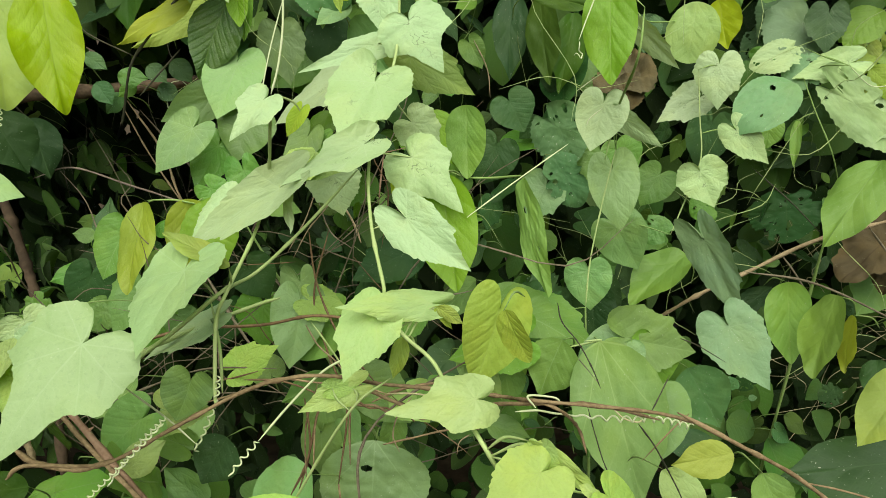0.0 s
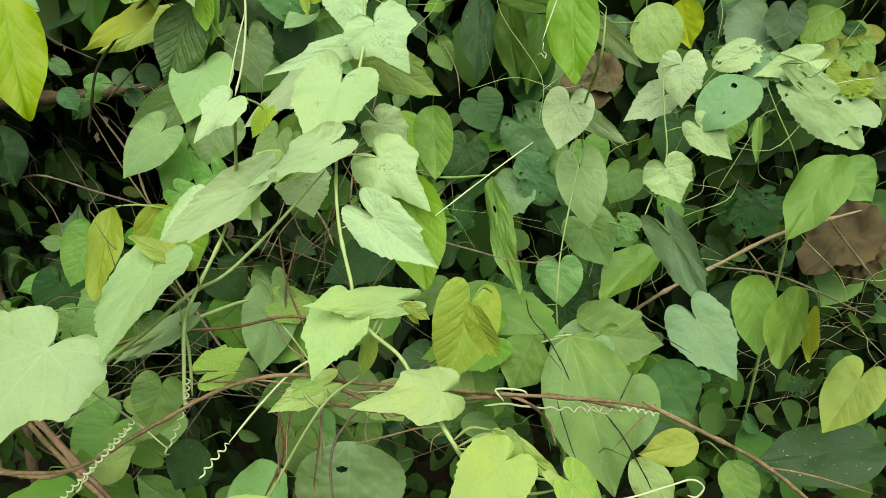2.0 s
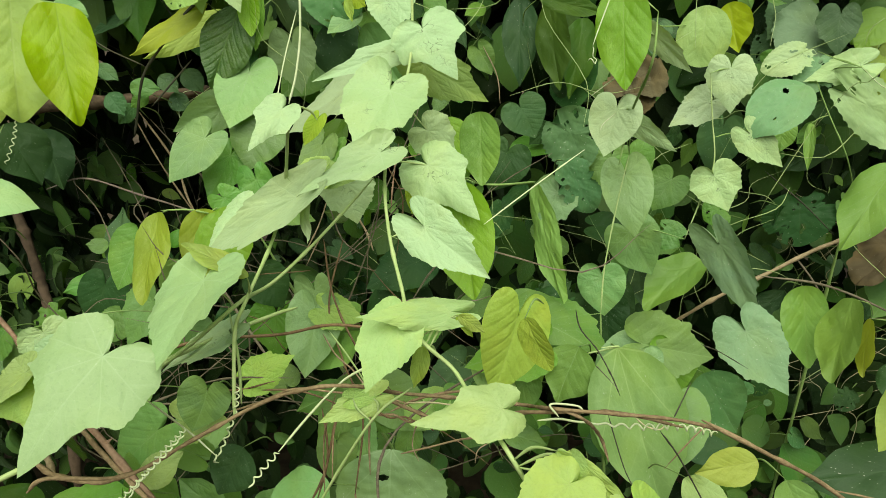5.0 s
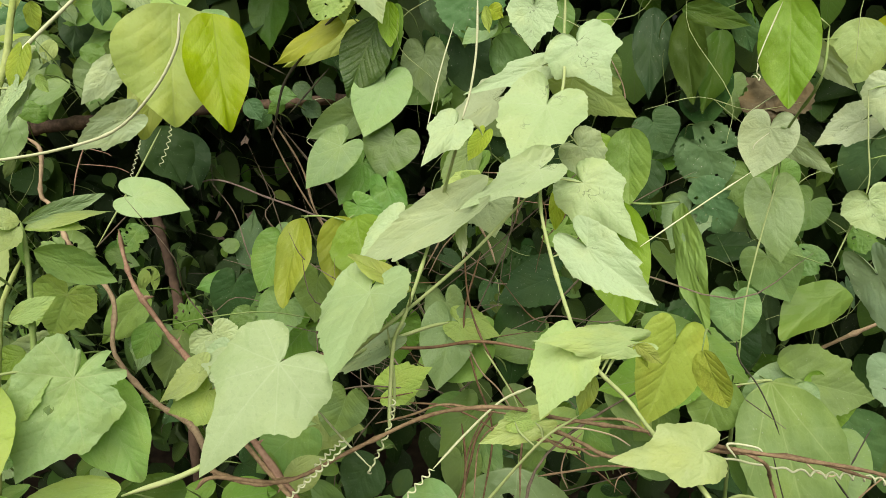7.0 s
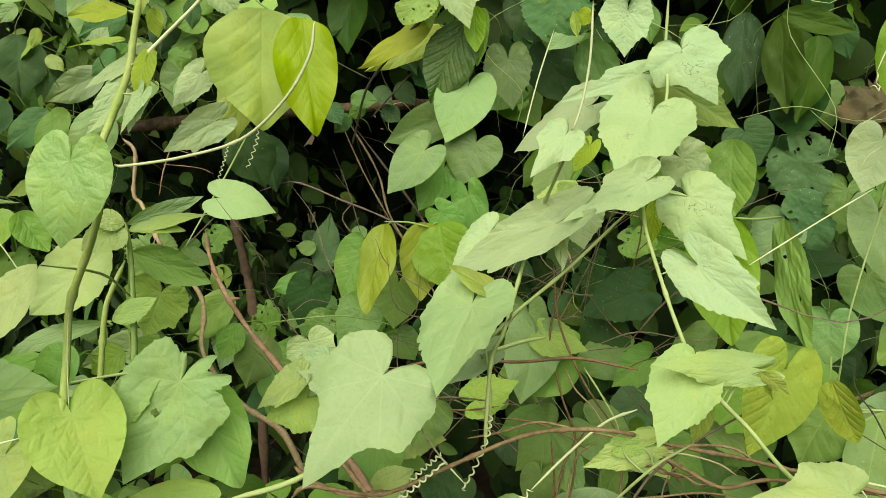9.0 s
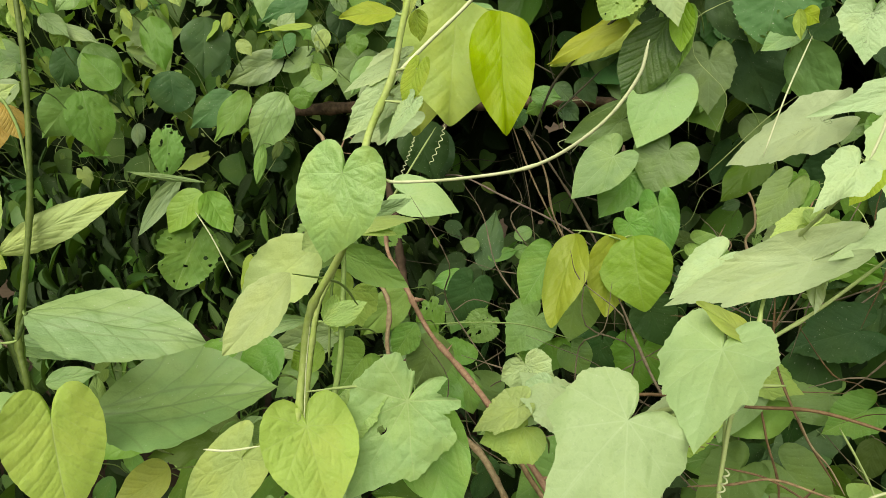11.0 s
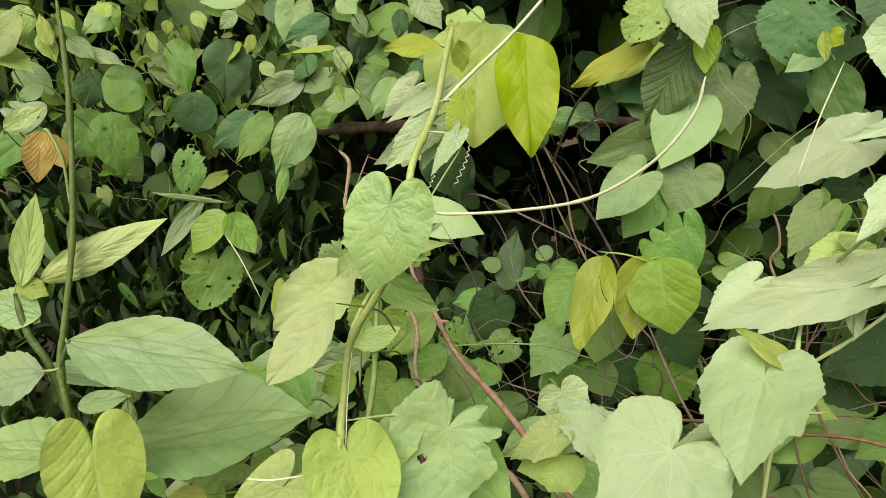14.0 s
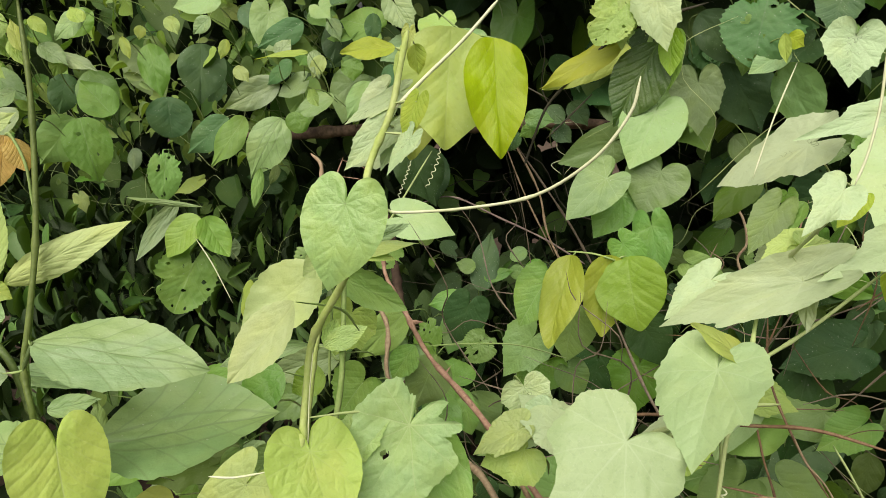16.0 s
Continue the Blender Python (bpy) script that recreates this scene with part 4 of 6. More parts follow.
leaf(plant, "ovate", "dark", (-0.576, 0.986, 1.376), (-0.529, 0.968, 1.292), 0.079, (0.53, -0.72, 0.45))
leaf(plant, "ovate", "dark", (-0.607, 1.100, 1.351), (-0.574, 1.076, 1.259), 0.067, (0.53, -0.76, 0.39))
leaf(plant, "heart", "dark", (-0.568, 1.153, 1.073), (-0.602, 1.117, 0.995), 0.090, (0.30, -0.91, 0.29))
leaf(plant, "lobed", "pale", (0.456, 1.189, 1.366), (0.391, 1.172, 1.333), 0.059, (-0.05, -0.85, 0.53))
leaf(plant, "lobed", "pale", (0.466, 1.137, 1.419), (0.462, 1.115, 1.359), 0.069, (-0.25, -0.90, 0.35))
leaf(plant, "lobed", "pale", (0.488, 1.092, 1.331), (0.536, 1.079, 1.284), 0.051, (-0.04, -0.97, 0.24))
leaf(plant, "lobed", "pale", (0.433, 1.055, 1.279), (0.454, 1.039, 1.230), 0.070, (-0.12, -0.96, 0.26))
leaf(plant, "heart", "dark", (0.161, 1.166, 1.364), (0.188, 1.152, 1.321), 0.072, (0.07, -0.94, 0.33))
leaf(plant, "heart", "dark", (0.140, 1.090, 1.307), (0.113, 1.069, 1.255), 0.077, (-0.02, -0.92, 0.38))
leaf(plant, "heart", "heart2", (0.308, 1.179, 1.281), (0.302, 1.157, 1.221), 0.074, (-0.12, -0.93, 0.35))
leaf(plant, "heart", "heart2", (0.419, 1.243, 1.227), (0.384, 1.224, 1.182), 0.069, (-0.18, -0.85, 0.50))
leaf(plant, "heart", "mid", (-0.209, 0.700, 1.043), (-0.267, 0.704, 1.066), 0.039, (0.27, -0.58, 0.76))
leaf(plant, "lobed", "young", (-0.206, 0.687, 1.096), (-0.157, 0.691, 1.094), 0.056, (0.07, -0.66, 0.74))
leaf(plant, "lobed", "young", (-0.123, 0.692, 1.149), (-0.081, 0.703, 1.170), 0.042, (-0.05, -0.84, 0.54))
leaf(plant, "heart", "dark", (-0.470, 0.978, 1.132), (-0.488, 0.954, 1.069), 0.069, (0.41, -0.88, 0.22))
leaf(plant, "ovate", "mid", (-0.261, 0.571, 1.080), (-0.207, 0.579, 1.093), 0.037, (-0.06, -0.70, 0.71))
leaf(plant, "heart", "dark", (-0.190, 0.909, 1.175), (-0.160, 0.898, 1.137), 0.062, (0.38, -0.76, 0.53))
leaf(plant, "ovate", "young", (-0.197, 0.582, 1.097), (-0.159, 0.595, 1.126), 0.032, (-0.05, -0.88, 0.47))
strand(plant, "stem", "stem", 0.0009, 0.0012, [(0.436, 1.132, 1.414), (0.439, 1.110, 1.350), (0.442, 1.090, 1.295), (0.429, 1.075, 1.256), (0.399, 1.047, 1.186)])
strand(plant, "stem", "stem", 0.0009, 0.0012, [(0.302, 0.988, 1.325), (0.286, 0.964, 1.261), (0.270, 0.934, 1.184), (0.265, 0.913, 1.127)])

plant = PLANTS["eaten_creeper"]
leaf(plant, "holey", "blue", (0.223, 1.179, 1.360), (0.269, 1.158, 1.268), 0.095, (-0.01, -0.98, 0.21))
leaf(plant, "holey", "blue", (0.227, 1.122, 1.289), (0.279, 1.108, 1.212), 0.069, (0.07, -0.97, 0.22))
leaf(plant, "holey", "dark", (0.174, 1.073, 1.079), (0.266, 1.077, 1.023), 0.107, (0.31, -0.83, 0.46))
leaf(plant, "holey", "dark", (0.668, 1.334, 1.184), (0.679, 1.300, 1.088), 0.125, (-0.30, -0.91, 0.29))
leaf(plant, "pierced", "silver", (0.566, 1.113, 1.401), (0.471, 1.082, 1.338), 0.080, (-0.19, -0.74, 0.64))
leaf(plant, "holey", "silver", (0.658, 1.267, 1.424), (0.603, 1.248, 1.384), 0.073, (-0.13, -0.81, 0.56))
leaf(plant, "holey", "pale", (0.633, 1.260, 1.434), (0.547, 1.245, 1.412), 0.056, (0.02, -0.87, 0.50))
leaf(plant, "lobed", "blue", (0.680, 1.303, 1.485), (0.670, 1.281, 1.425), 0.066, (-0.36, -0.85, 0.38))
leaf(plant, "broad", "bean", (0.585, 1.230, 1.332), (0.575, 1.211, 1.282), 0.045, (-0.32, -0.86, 0.39))
leaf(plant, "broad", "bean", (0.770, 1.357, 1.496), (0.717, 1.332, 1.438), 0.054, (0.04, -0.93, 0.37))
leaf(plant, "heart", "lime", (0.761, 1.332, 1.427), (0.743, 1.313, 1.380), 0.049, (-0.37, -0.81, 0.46))
leaf(plant, "ovate", "lime", (0.765, 1.311, 1.399), (0.803, 1.301, 1.364), 0.039, (-0.12, -0.98, 0.13))
leaf(plant, "holey", "lime", (0.790, 1.265, 1.384), (0.779, 1.251, 1.350), 0.058, (-0.41, -0.79, 0.45))
leaf(plant, "ovate", "lime", (0.819, 1.296, 1.404), (0.826, 1.270, 1.332), 0.034, (-0.71, -0.68, 0.18))
leaf(plant, "holey", "young", (0.807, 1.371, 1.439), (0.866, 1.358, 1.389), 0.066, (-0.12, -0.99, 0.12))
leaf(plant, "ovate", "lime", (0.806, 1.359, 1.462), (0.835, 1.349, 1.429), 0.049, (-0.21, -0.97, 0.10))
leaf(plant, "ovate", "yellow", (0.879, 1.406, 1.460), (0.853, 1.390, 1.422), 0.051, (-0.33, -0.77, 0.55))
leaf(plant, "ovate", "lime", (0.736, 1.301, 1.407), (0.770, 1.308, 1.419), 0.035, (-0.03, -0.83, 0.56))
leaf(plant, "heart", "lime", (0.790, 1.325, 1.372), (0.760, 1.315, 1.353), 0.039, (-0.15, -0.78, 0.61))
leaf(plant, "lobed", "young", (0.808, 1.421, 1.457), (0.787, 1.407, 1.424), 0.050, (-0.31, -0.79, 0.52))
leaf(plant, "broad", "bean", (0.838, 1.386, 1.413), (0.807, 1.372, 1.381), 0.045, (-0.26, -0.77, 0.58))
leaf(plant, "ovate", "young", (0.818, 1.267, 1.383), (0.855, 1.256, 1.347), 0.047, (-0.16, -0.98, 0.11))
strand(plant, "stem", "tendril", 0.0007, 0.0007, [(0.663, 1.170, 1.414), (0.696, 1.162, 1.385), (0.731, 1.165, 1.387), (0.772, 1.170, 1.390)])
strand(plant, "stem", "greenstem", 0.001, 0.001, [(0.596, 1.159, 1.398), (0.615, 1.142, 1.349), (0.640, 1.124, 1.292), (0.676, 1.158, 1.231)])
leaf(plant, "holey", "palegreen", (0.650, 1.238, 1.404), (0.790, 1.203, 1.278), 0.087, (0.06, -0.94, 0.33))
leaf(plant, "holey", "palegreen", (0.824, 1.249, 1.339), (0.695, 1.226, 1.305), 0.098, (-0.10, -0.62, 0.78))
leaf(plant, "lobed", "silver", (0.659, 1.349, 1.468), (0.599, 1.321, 1.404), 0.118, (-0.19, -0.83, 0.53))
leaf(plant, "lobed", "blue", (0.637, 1.379, 1.497), (0.597, 1.359, 1.451), 0.090, (-0.17, -0.84, 0.52))
leaf(plant, "lobed", "pale", (0.701, 1.255, 1.410), (0.613, 1.241, 1.392), 0.055, (0.03, -0.86, 0.51))
leaf(plant, "broad", "bean", (0.760, 1.312, 1.491), (0.707, 1.288, 1.435), 0.066, (-0.23, -0.80, 0.56))
leaf(plant, "lobed", "silver", (0.448, 0.903, 1.109), (0.495, 0.860, 1.041), 0.083, (-0.12, -0.88, 0.46))
leaf(plant, "lobed", "silver", (0.418, 0.947, 1.213), (0.469, 0.915, 1.112), 0.065, (-0.64, -0.77, -0.07))
leaf(plant, "ovate", "blue", (0.449, 1.056, 0.961), (0.502, 1.026, 0.868), 0.089, (0.03, -0.95, 0.32))
leaf(plant, "holey", "heart2", (0.417, 1.171, 1.176), (0.393, 1.153, 1.133), 0.057, (-0.23, -0.85, 0.47))
leaf(plant, "holey", "heart2", (0.491, 1.166, 1.205), (0.454, 1.157, 1.189), 0.056, (-0.08, -0.79, 0.61))
leaf(plant, "broad", "bean", (0.589, 1.136, 1.338), (0.582, 1.112, 1.274), 0.016, (-0.35, -0.85, 0.39))
leaf(plant, "holey", "dark", (0.171, 1.017, 1.100), (0.238, 1.001, 1.041), 0.107, (0.21, -0.86, 0.47))
leaf(plant, "heart", "dark", (0.302, 1.115, 1.047), (0.306, 1.090, 0.976), 0.075, (-0.09, -0.94, 0.33))
leaf(plant, "pierced", "heart", (0.006, 0.755, 1.017), (0.001, 0.713, 0.902), 0.133, (0.14, -0.93, 0.33))
leaf(plant, "ovate", "heart", (-0.053, 0.692, 1.016), (-0.130, 0.670, 0.971), 0.082, (-0.20, -0.70, 0.68))
leaf(plant, "ovate", "dark", (-0.153, 0.707, 1.050), (-0.182, 0.683, 1.002), 0.058, (0.02, -0.90, 0.44))
leaf(plant, "heart", "mid", (-0.170, 0.679, 1.138), (-0.180, 0.662, 1.099), 0.054, (0.19, -0.92, 0.33))
leaf(plant, "heart", "mid", (-0.218, 0.655, 1.105), (-0.265, 0.630, 1.067), 0.066, (0.02, -0.84, 0.54))
leaf(plant, "heart", "mid", (-0.125, 0.782, 1.089), (-0.140, 0.788, 1.115), 0.041, (0.42, -0.81, 0.40))

plant = PLANTS["sprout_vine"]
leaf(plant, "heart", "lobeyoung", (-0.295, 0.411, 1.446), (-0.299, 0.389, 1.399), 0.051, (0.25, -0.89, 0.39))
leaf(plant, "heart", "limeheart", (-0.327, 0.401, 1.274), (-0.292, 0.376, 1.232), 0.061, (0.52, -0.47, 0.71))
leaf(plant, "broad", "limegreen", (-0.465, 0.400, 1.192), (-0.506, 0.371, 1.162), 0.034, (0.30, -0.70, 0.65))
leaf(plant, "ovate", "heart2", (-0.562, 0.441, 1.166), (-0.525, 0.460, 1.174), 0.024, (0.30, -0.70, 0.65))
leaf(plant, "broad", "bean", (-0.398, 0.446, 1.152), (-0.359, 0.455, 1.134), 0.026, (0.30, -0.70, 0.65))
leaf(plant, "lobed", "heart2", (-0.468, 0.499, 1.217), (-0.482, 0.485, 1.193), 0.033, (0.30, -0.70, 0.65))
leaf(plant, "ovate", "mid", (-0.568, 0.522, 1.204), (-0.518, 0.549, 1.219), 0.026, (0.30, -0.70, 0.65))
leaf(plant, "heart", "limeheart", (-0.364, 0.377, 1.252), (-0.397, 0.347, 1.200), 0.045, (0.20, -0.75, 0.62))
leaf(plant, "heart", "lime", (-0.275, 0.463, 1.500), (-0.280, 0.452, 1.479), 0.016, (0.06, -0.90, 0.43))
leaf(plant, "lobed", "pale", (-0.275, 0.454, 1.479), (-0.287, 0.442, 1.458), 0.016, (-0.12, -0.82, 0.56))
leaf(plant, "ovate", "lime", (-0.303, 0.486, 1.531), (-0.328, 0.461, 1.530), 0.021, (0.38, -0.50, 0.78))
leaf(plant, "ovate", "lime", (-0.297, 0.502, 1.533), (-0.292, 0.497, 1.514), 0.014, (0.10, -0.96, 0.27))
leaf(plant, "lobed", "pale", (-0.303, 0.487, 1.502), (-0.332, 0.465, 1.486), 0.017, (0.19, -0.75, 0.64))
leaf(plant, "lobed", "pale", (-0.305, 0.478, 1.483), (-0.327, 0.456, 1.455), 0.024, (0.38, -0.85, 0.37))
leaf(plant, "lobed", "pale", (-0.304, 0.488, 1.476), (-0.311, 0.476, 1.452), 0.020, (-0.10, -0.88, 0.47))
leaf(plant, "lobed", "lime", (-0.296, 0.493, 1.541), (-0.296, 0.488, 1.528), 0.009, (0.43, -0.84, 0.32))
strand(plant, "stem", "hairy", 0.0022, 0.0028, [(-0.297, 0.494, 1.543), (-0.298, 0.484, 1.520), (-0.299, 0.473, 1.493), (-0.306, 0.458, 1.463), (-0.300, 0.440, 1.448), (-0.306, 0.438, 1.415), (-0.316, 0.432, 1.385), (-0.341, 0.430, 1.342), (-0.340, 0.417, 1.306), (-0.333, 0.399, 1.275), (-0.331, 0.387, 1.240)])
strand(plant, "tendril", "tendril", 0.0014, 0.001, [(-0.299, 0.473, 1.492), (-0.283, 0.490, 1.513), (-0.264, 0.508, 1.536), (-0.246, 0.528, 1.563)])
strand(plant, "tendril", "tendril", 0.0009, 0.0008, [(-0.276, 0.424, 1.442), (-0.262, 0.418, 1.443), (-0.223, 0.421, 1.449), (-0.184, 0.422, 1.460), (-0.155, 0.421, 1.481), (-0.140, 0.425, 1.503), (-0.137, 0.428, 1.520)])
strand(plant, "tendril", "tendril", 0.0004, 0.0004, [(-0.329, 0.401, 1.275), (-0.333, 0.412, 1.310), (-0.335, 0.422, 1.339)])
strand(plant, "tendril", "tendril", 0.0009, 0.0007, [(-0.375, 0.357, 1.269), (-0.361, 0.364, 1.268), (-0.342, 0.375, 1.271)])
strand(plant, "tendril", "tendril", 0.0008, 0.0006, [(-0.616, 0.589, 1.333), (-0.596, 0.589, 1.307), (-0.571, 0.587, 1.267)])
leaf(plant, "bitten", "eaten", (-0.280, 0.453, 1.278), (-0.300, 0.408, 1.217), 0.078, (0.33, -0.88, 0.35))


plant = PLANTS["serrate_shrub"]
leaf(plant, "serrate", "sage", (-0.524, 0.349, 1.338), (-0.412, 0.400, 1.316), 0.063, (0.10, -0.42, 0.90))
leaf(plant, "serrate", "sage", (-0.522, 0.382, 1.230), (-0.398, 0.457, 1.257), 0.097, (0.02, -0.37, 0.93))
leaf(plant, "serrate", "sage", (-0.590, 0.367, 1.287), (-0.500, 0.409, 1.274), 0.036, (0.12, 0.06, 0.99))
leaf(plant, "serrate", "sage", (-0.584, 0.367, 1.213), (-0.659, 0.330, 1.218), 0.063, (0.20, -0.28, 0.94))
leaf(plant, "serrate", "freshpin", (-0.573, 0.363, 1.365), (-0.497, 0.420, 1.411), 0.026, (0.52, -0.84, 0.18))
leaf(plant, "ovate", "sage", (-1.053, 0.696, 1.436), (-1.107, 0.654, 1.399), 0.042, (0.50, -0.70, 0.50))
leaf(plant, "heart", "heart2", (-1.124, 0.700, 1.388), (-1.172, 0.655, 1.336), 0.057, (0.50, -0.70, 0.50))
leaf(plant, "ovate", "young", (-1.112, 0.714, 1.566), (-1.138, 0.674, 1.497), 0.049, (0.50, -0.70, 0.50))
leaf(plant, "serrate", "freshpin", (-0.580, 0.358, 1.363), (-0.581, 0.383, 1.428), 0.023, (0.55, -0.72, 0.42))
leaf(plant, "serrate", "sage", (-0.566, 0.358, 1.342), (-0.604, 0.342, 1.354), 0.031, (0.45, -0.76, 0.47))
leaf(plant, "serrate", "sage", (-0.537, 0.334, 1.316), (-0.577, 0.309, 1.304), 0.040, (0.20, -0.67, 0.72))
leaf(plant, "heart", "freshpin", (-0.495, 0.335, 1.266), (-0.476, 0.318, 1.196), 0.063, (0.79, -0.52, 0.33))
leaf(plant, "ovate", "lime", (-0.584, 0.357, 1.365), (-0.563, 0.365, 1.357), 0.017, (0.47, -0.65, 0.60))
leaf(plant, "ovate", "sage", (-0.672, 0.433, 1.194), (-0.628, 0.460, 1.204), 0.022, (0.27, -0.69, 0.67))
leaf(plant, "ovate", "mid", (-0.622, 0.449, 1.168), (-0.632, 0.457, 1.204), 0.016, (0.78, -0.53, 0.34))
strand(plant, "stem", "olivestem", 0.002, 0.0024, [(-0.579, 0.423, 1.568), (-0.560, 0.406, 1.495), (-0.544, 0.381, 1.407), (-0.539, 0.360, 1.346), (-0.537, 0.348, 1.312), (-0.526, 0.341, 1.277), (-0.546, 0.346, 1.224), (-0.537, 0.331, 1.171)])
strand(plant, "stem", "darkstem", 0.0026, 0.0032, [(-0.585, 0.354, 1.358), (-0.571, 0.350, 1.330), (-0.556, 0.351, 1.310), (-0.537, 0.348, 1.275), (-0.510, 0.345, 1.252), (-0.489, 0.341, 1.213)])
strand(plant, "stem", "darkstem", 0.0016, 0.0016, [(-0.525, 0.341, 1.318), (-0.522, 0.350, 1.337)])
strand(plant, "stem", "twig", 0.0012, 0.0014, [(-0.603, 0.348, 1.310), (-0.579, 0.357, 1.297), (-0.555, 0.363, 1.281)])

plant = PLANTS["serrate_seedling"]
leaf(plant, "serrate", "palesage", (-0.438, 0.572, 1.335), (-0.493, 0.520, 1.275), 0.064, (0.25, -0.85, 0.46))
leaf(plant, "serrate", "palesage", (-0.337, 0.411, 1.377), (-0.368, 0.376, 1.329), 0.036, (0.11, -0.82, 0.56))
leaf(plant, "serrate", "young", (-0.402, 0.520, 1.282), (-0.371, 0.542, 1.299), 0.021, (0.25, -0.78, 0.58))
leaf(plant, "serrate", "sage", (-0.445, 0.550, 1.265), (-0.517, 0.505, 1.245), 0.025, (0.10, -0.54, 0.84))
leaf(plant, "serrate", "young", (-0.423, 0.558, 1.255), (-0.425, 0.569, 1.285), 0.021, (0.51, -0.80, 0.31))
leaf(plant, "ovate", "lime", (-0.527, 0.572, 1.306), (-0.528, 0.556, 1.263), 0.016, (0.26, -0.90, 0.35))
leaf(plant, "serrate", "mid", (-0.447, 0.604, 1.315), (-0.378, 0.627, 1.280), 0.035, (0.43, -0.85, 0.30))
strand(plant, "stem", "hairy", 0.002, 0.003, [(-0.397, 0.541, 1.331), (-0.405, 0.527, 1.306), (-0.408, 0.519, 1.288), (-0.407, 0.504, 1.247), (-0.404, 0.486, 1.196), (-0.398, 0.461, 1.123)])
leaf(plant, "serrate", "sage", (-0.404, 0.557, 1.359), (-0.371, 0.624, 1.370), 0.017, (0.87, -0.46, 0.19))
leaf(plant, "serrate", "young", (-0.403, 0.556, 1.357), (-0.357, 0.613, 1.361), 0.024, (0.24, -0.27, 0.93))
leaf(plant, "serrate", "young", (-0.402, 0.556, 1.354), (-0.365, 0.585, 1.350), 0.019, (0.28, -0.22, 0.93))
leaf(plant, "serrate", "young", (-0.405, 0.557, 1.360), (-0.423, 0.534, 1.371), 0.023, (0.70, -0.23, 0.68))
leaf(plant, "serrate", "young", (-0.405, 0.555, 1.355), (-0.415, 0.516, 1.345), 0.034, (0.51, -0.35, 0.79))
strand(plant, "stem", "greenstem", 0.002, 0.003, [(-0.404, 0.557, 1.359), (-0.397, 0.547, 1.325), (-0.391, 0.532, 1.279), (-0.388, 0.520, 1.241), (-0.390, 0.493, 1.167)])

plant = PLANTS["bronze_seedling"]
leaf(plant, "bronze", "bronze", (-0.573, 0.390, 1.472), (-0.571, 0.378, 1.437), 0.022, (0.81, -0.54, 0.24))
leaf(plant, "bronze", "bronze", (-0.568, 0.392, 1.470), (-0.554, 0.391, 1.447), 0.020, (0.84, -0.14, 0.52))
strand(plant, "stem", "greenstem", 0.001, 0.0014, [(-0.573, 0.390, 1.472), (-0.569, 0.392, 1.472), (-0.557, 0.391, 1.453), (-0.554, 0.389, 1.427), (-0.548, 0.384, 1.406), (-0.543, 0.364, 1.344), (-0.540, 0.352, 1.309), (-0.530, 0.344, 1.275), (-0.554, 0.352, 1.218), (-0.544, 0.336, 1.164)])

plant = PLANTS["hedge_creeper"]
leaf(plant, "ovate", "young", (-1.133, 0.744, 1.574), (-1.148, 0.718, 1.527), 0.039, (0.66, -0.73, 0.19))
leaf(plant, "ovate", "young", (-1.090, 0.727, 1.534), (-1.063, 0.726, 1.495), 0.028, (0.74, -0.44, 0.51))
leaf(plant, "lobed", "young", (-1.134, 0.704, 1.503), (-1.101, 0.712, 1.479), 0.037, (0.59, -0.44, 0.68))
leaf(plant, "ovate", "sage", (-1.093, 0.770, 1.526), (-1.051, 0.781, 1.497), 0.033, (0.57, -0.49, 0.66))
leaf(plant, "ovate", "lime", (-1.091, 0.762, 1.566), (-1.065, 0.767, 1.542), 0.022, (0.64, -0.47, 0.61))
leaf(plant, "ovate", "young", (-1.080, 0.795, 1.513), (-1.087, 0.779, 1.480), 0.030, (0.65, -0.73, 0.22))
leaf(plant, "ovate", "sage", (-1.114, 0.734, 1.461), (-1.149, 0.708, 1.441), 0.031, (0.34, -0.82, 0.46))
leaf(plant, "ovate", "young", (-1.041, 0.809, 1.558), (-1.060, 0.808, 1.582), 0.026, (0.69, -0.49, 0.52))
leaf(plant, "lobed", "sage", (-1.094, 0.674, 1.430), (-1.052, 0.690, 1.415), 0.036, (0.46, -0.49, 0.74))
leaf(plant, "ovate", "freshpin", (-1.125, 0.709, 1.566), (-1.139, 0.681, 1.512), 0.037, (0.69, -0.70, 0.18))
leaf(plant, "ovate", "young", (-0.945, 0.886, 1.566), (-0.926, 0.887, 1.541), 0.024, (0.66, -0.56, 0.50))
leaf(plant, "ovate", "sage", (-0.902, 0.932, 1.566), (-0.922, 0.912, 1.541), 0.027, (0.41, -0.84, 0.34))
leaf(plant, "ovate", "young", (-0.841, 0.912, 1.491), (-0.818, 0.916, 1.470), 0.023, (0.60, -0.58, 0.55))
leaf(plant, "ovate", "sage", (-0.799, 0.964, 1.506), (-0.783, 0.982, 1.532), 0.027, (0.38, -0.85, 0.36))
leaf(plant, "ovate", "heart2", (-1.103, 0.879, 1.575), (-1.154, 0.838, 1.539), 0.043, (0.55, -0.82, 0.14))
leaf(plant, "ovate", "mid", (-1.104, 0.885, 1.407), (-1.164, 0.878, 1.468), 0.063, (0.62, -0.58, 0.53))
leaf(plant, "ovate", "dark", (-1.203, 0.883, 1.475), (-1.206, 0.855, 1.405), 0.055, (0.68, -0.72, 0.14))
leaf(plant, "ovate", "sage", (-1.204, 0.827, 1.389), (-1.153, 0.830, 1.329), 0.049, (0.68, -0.51, 0.54))
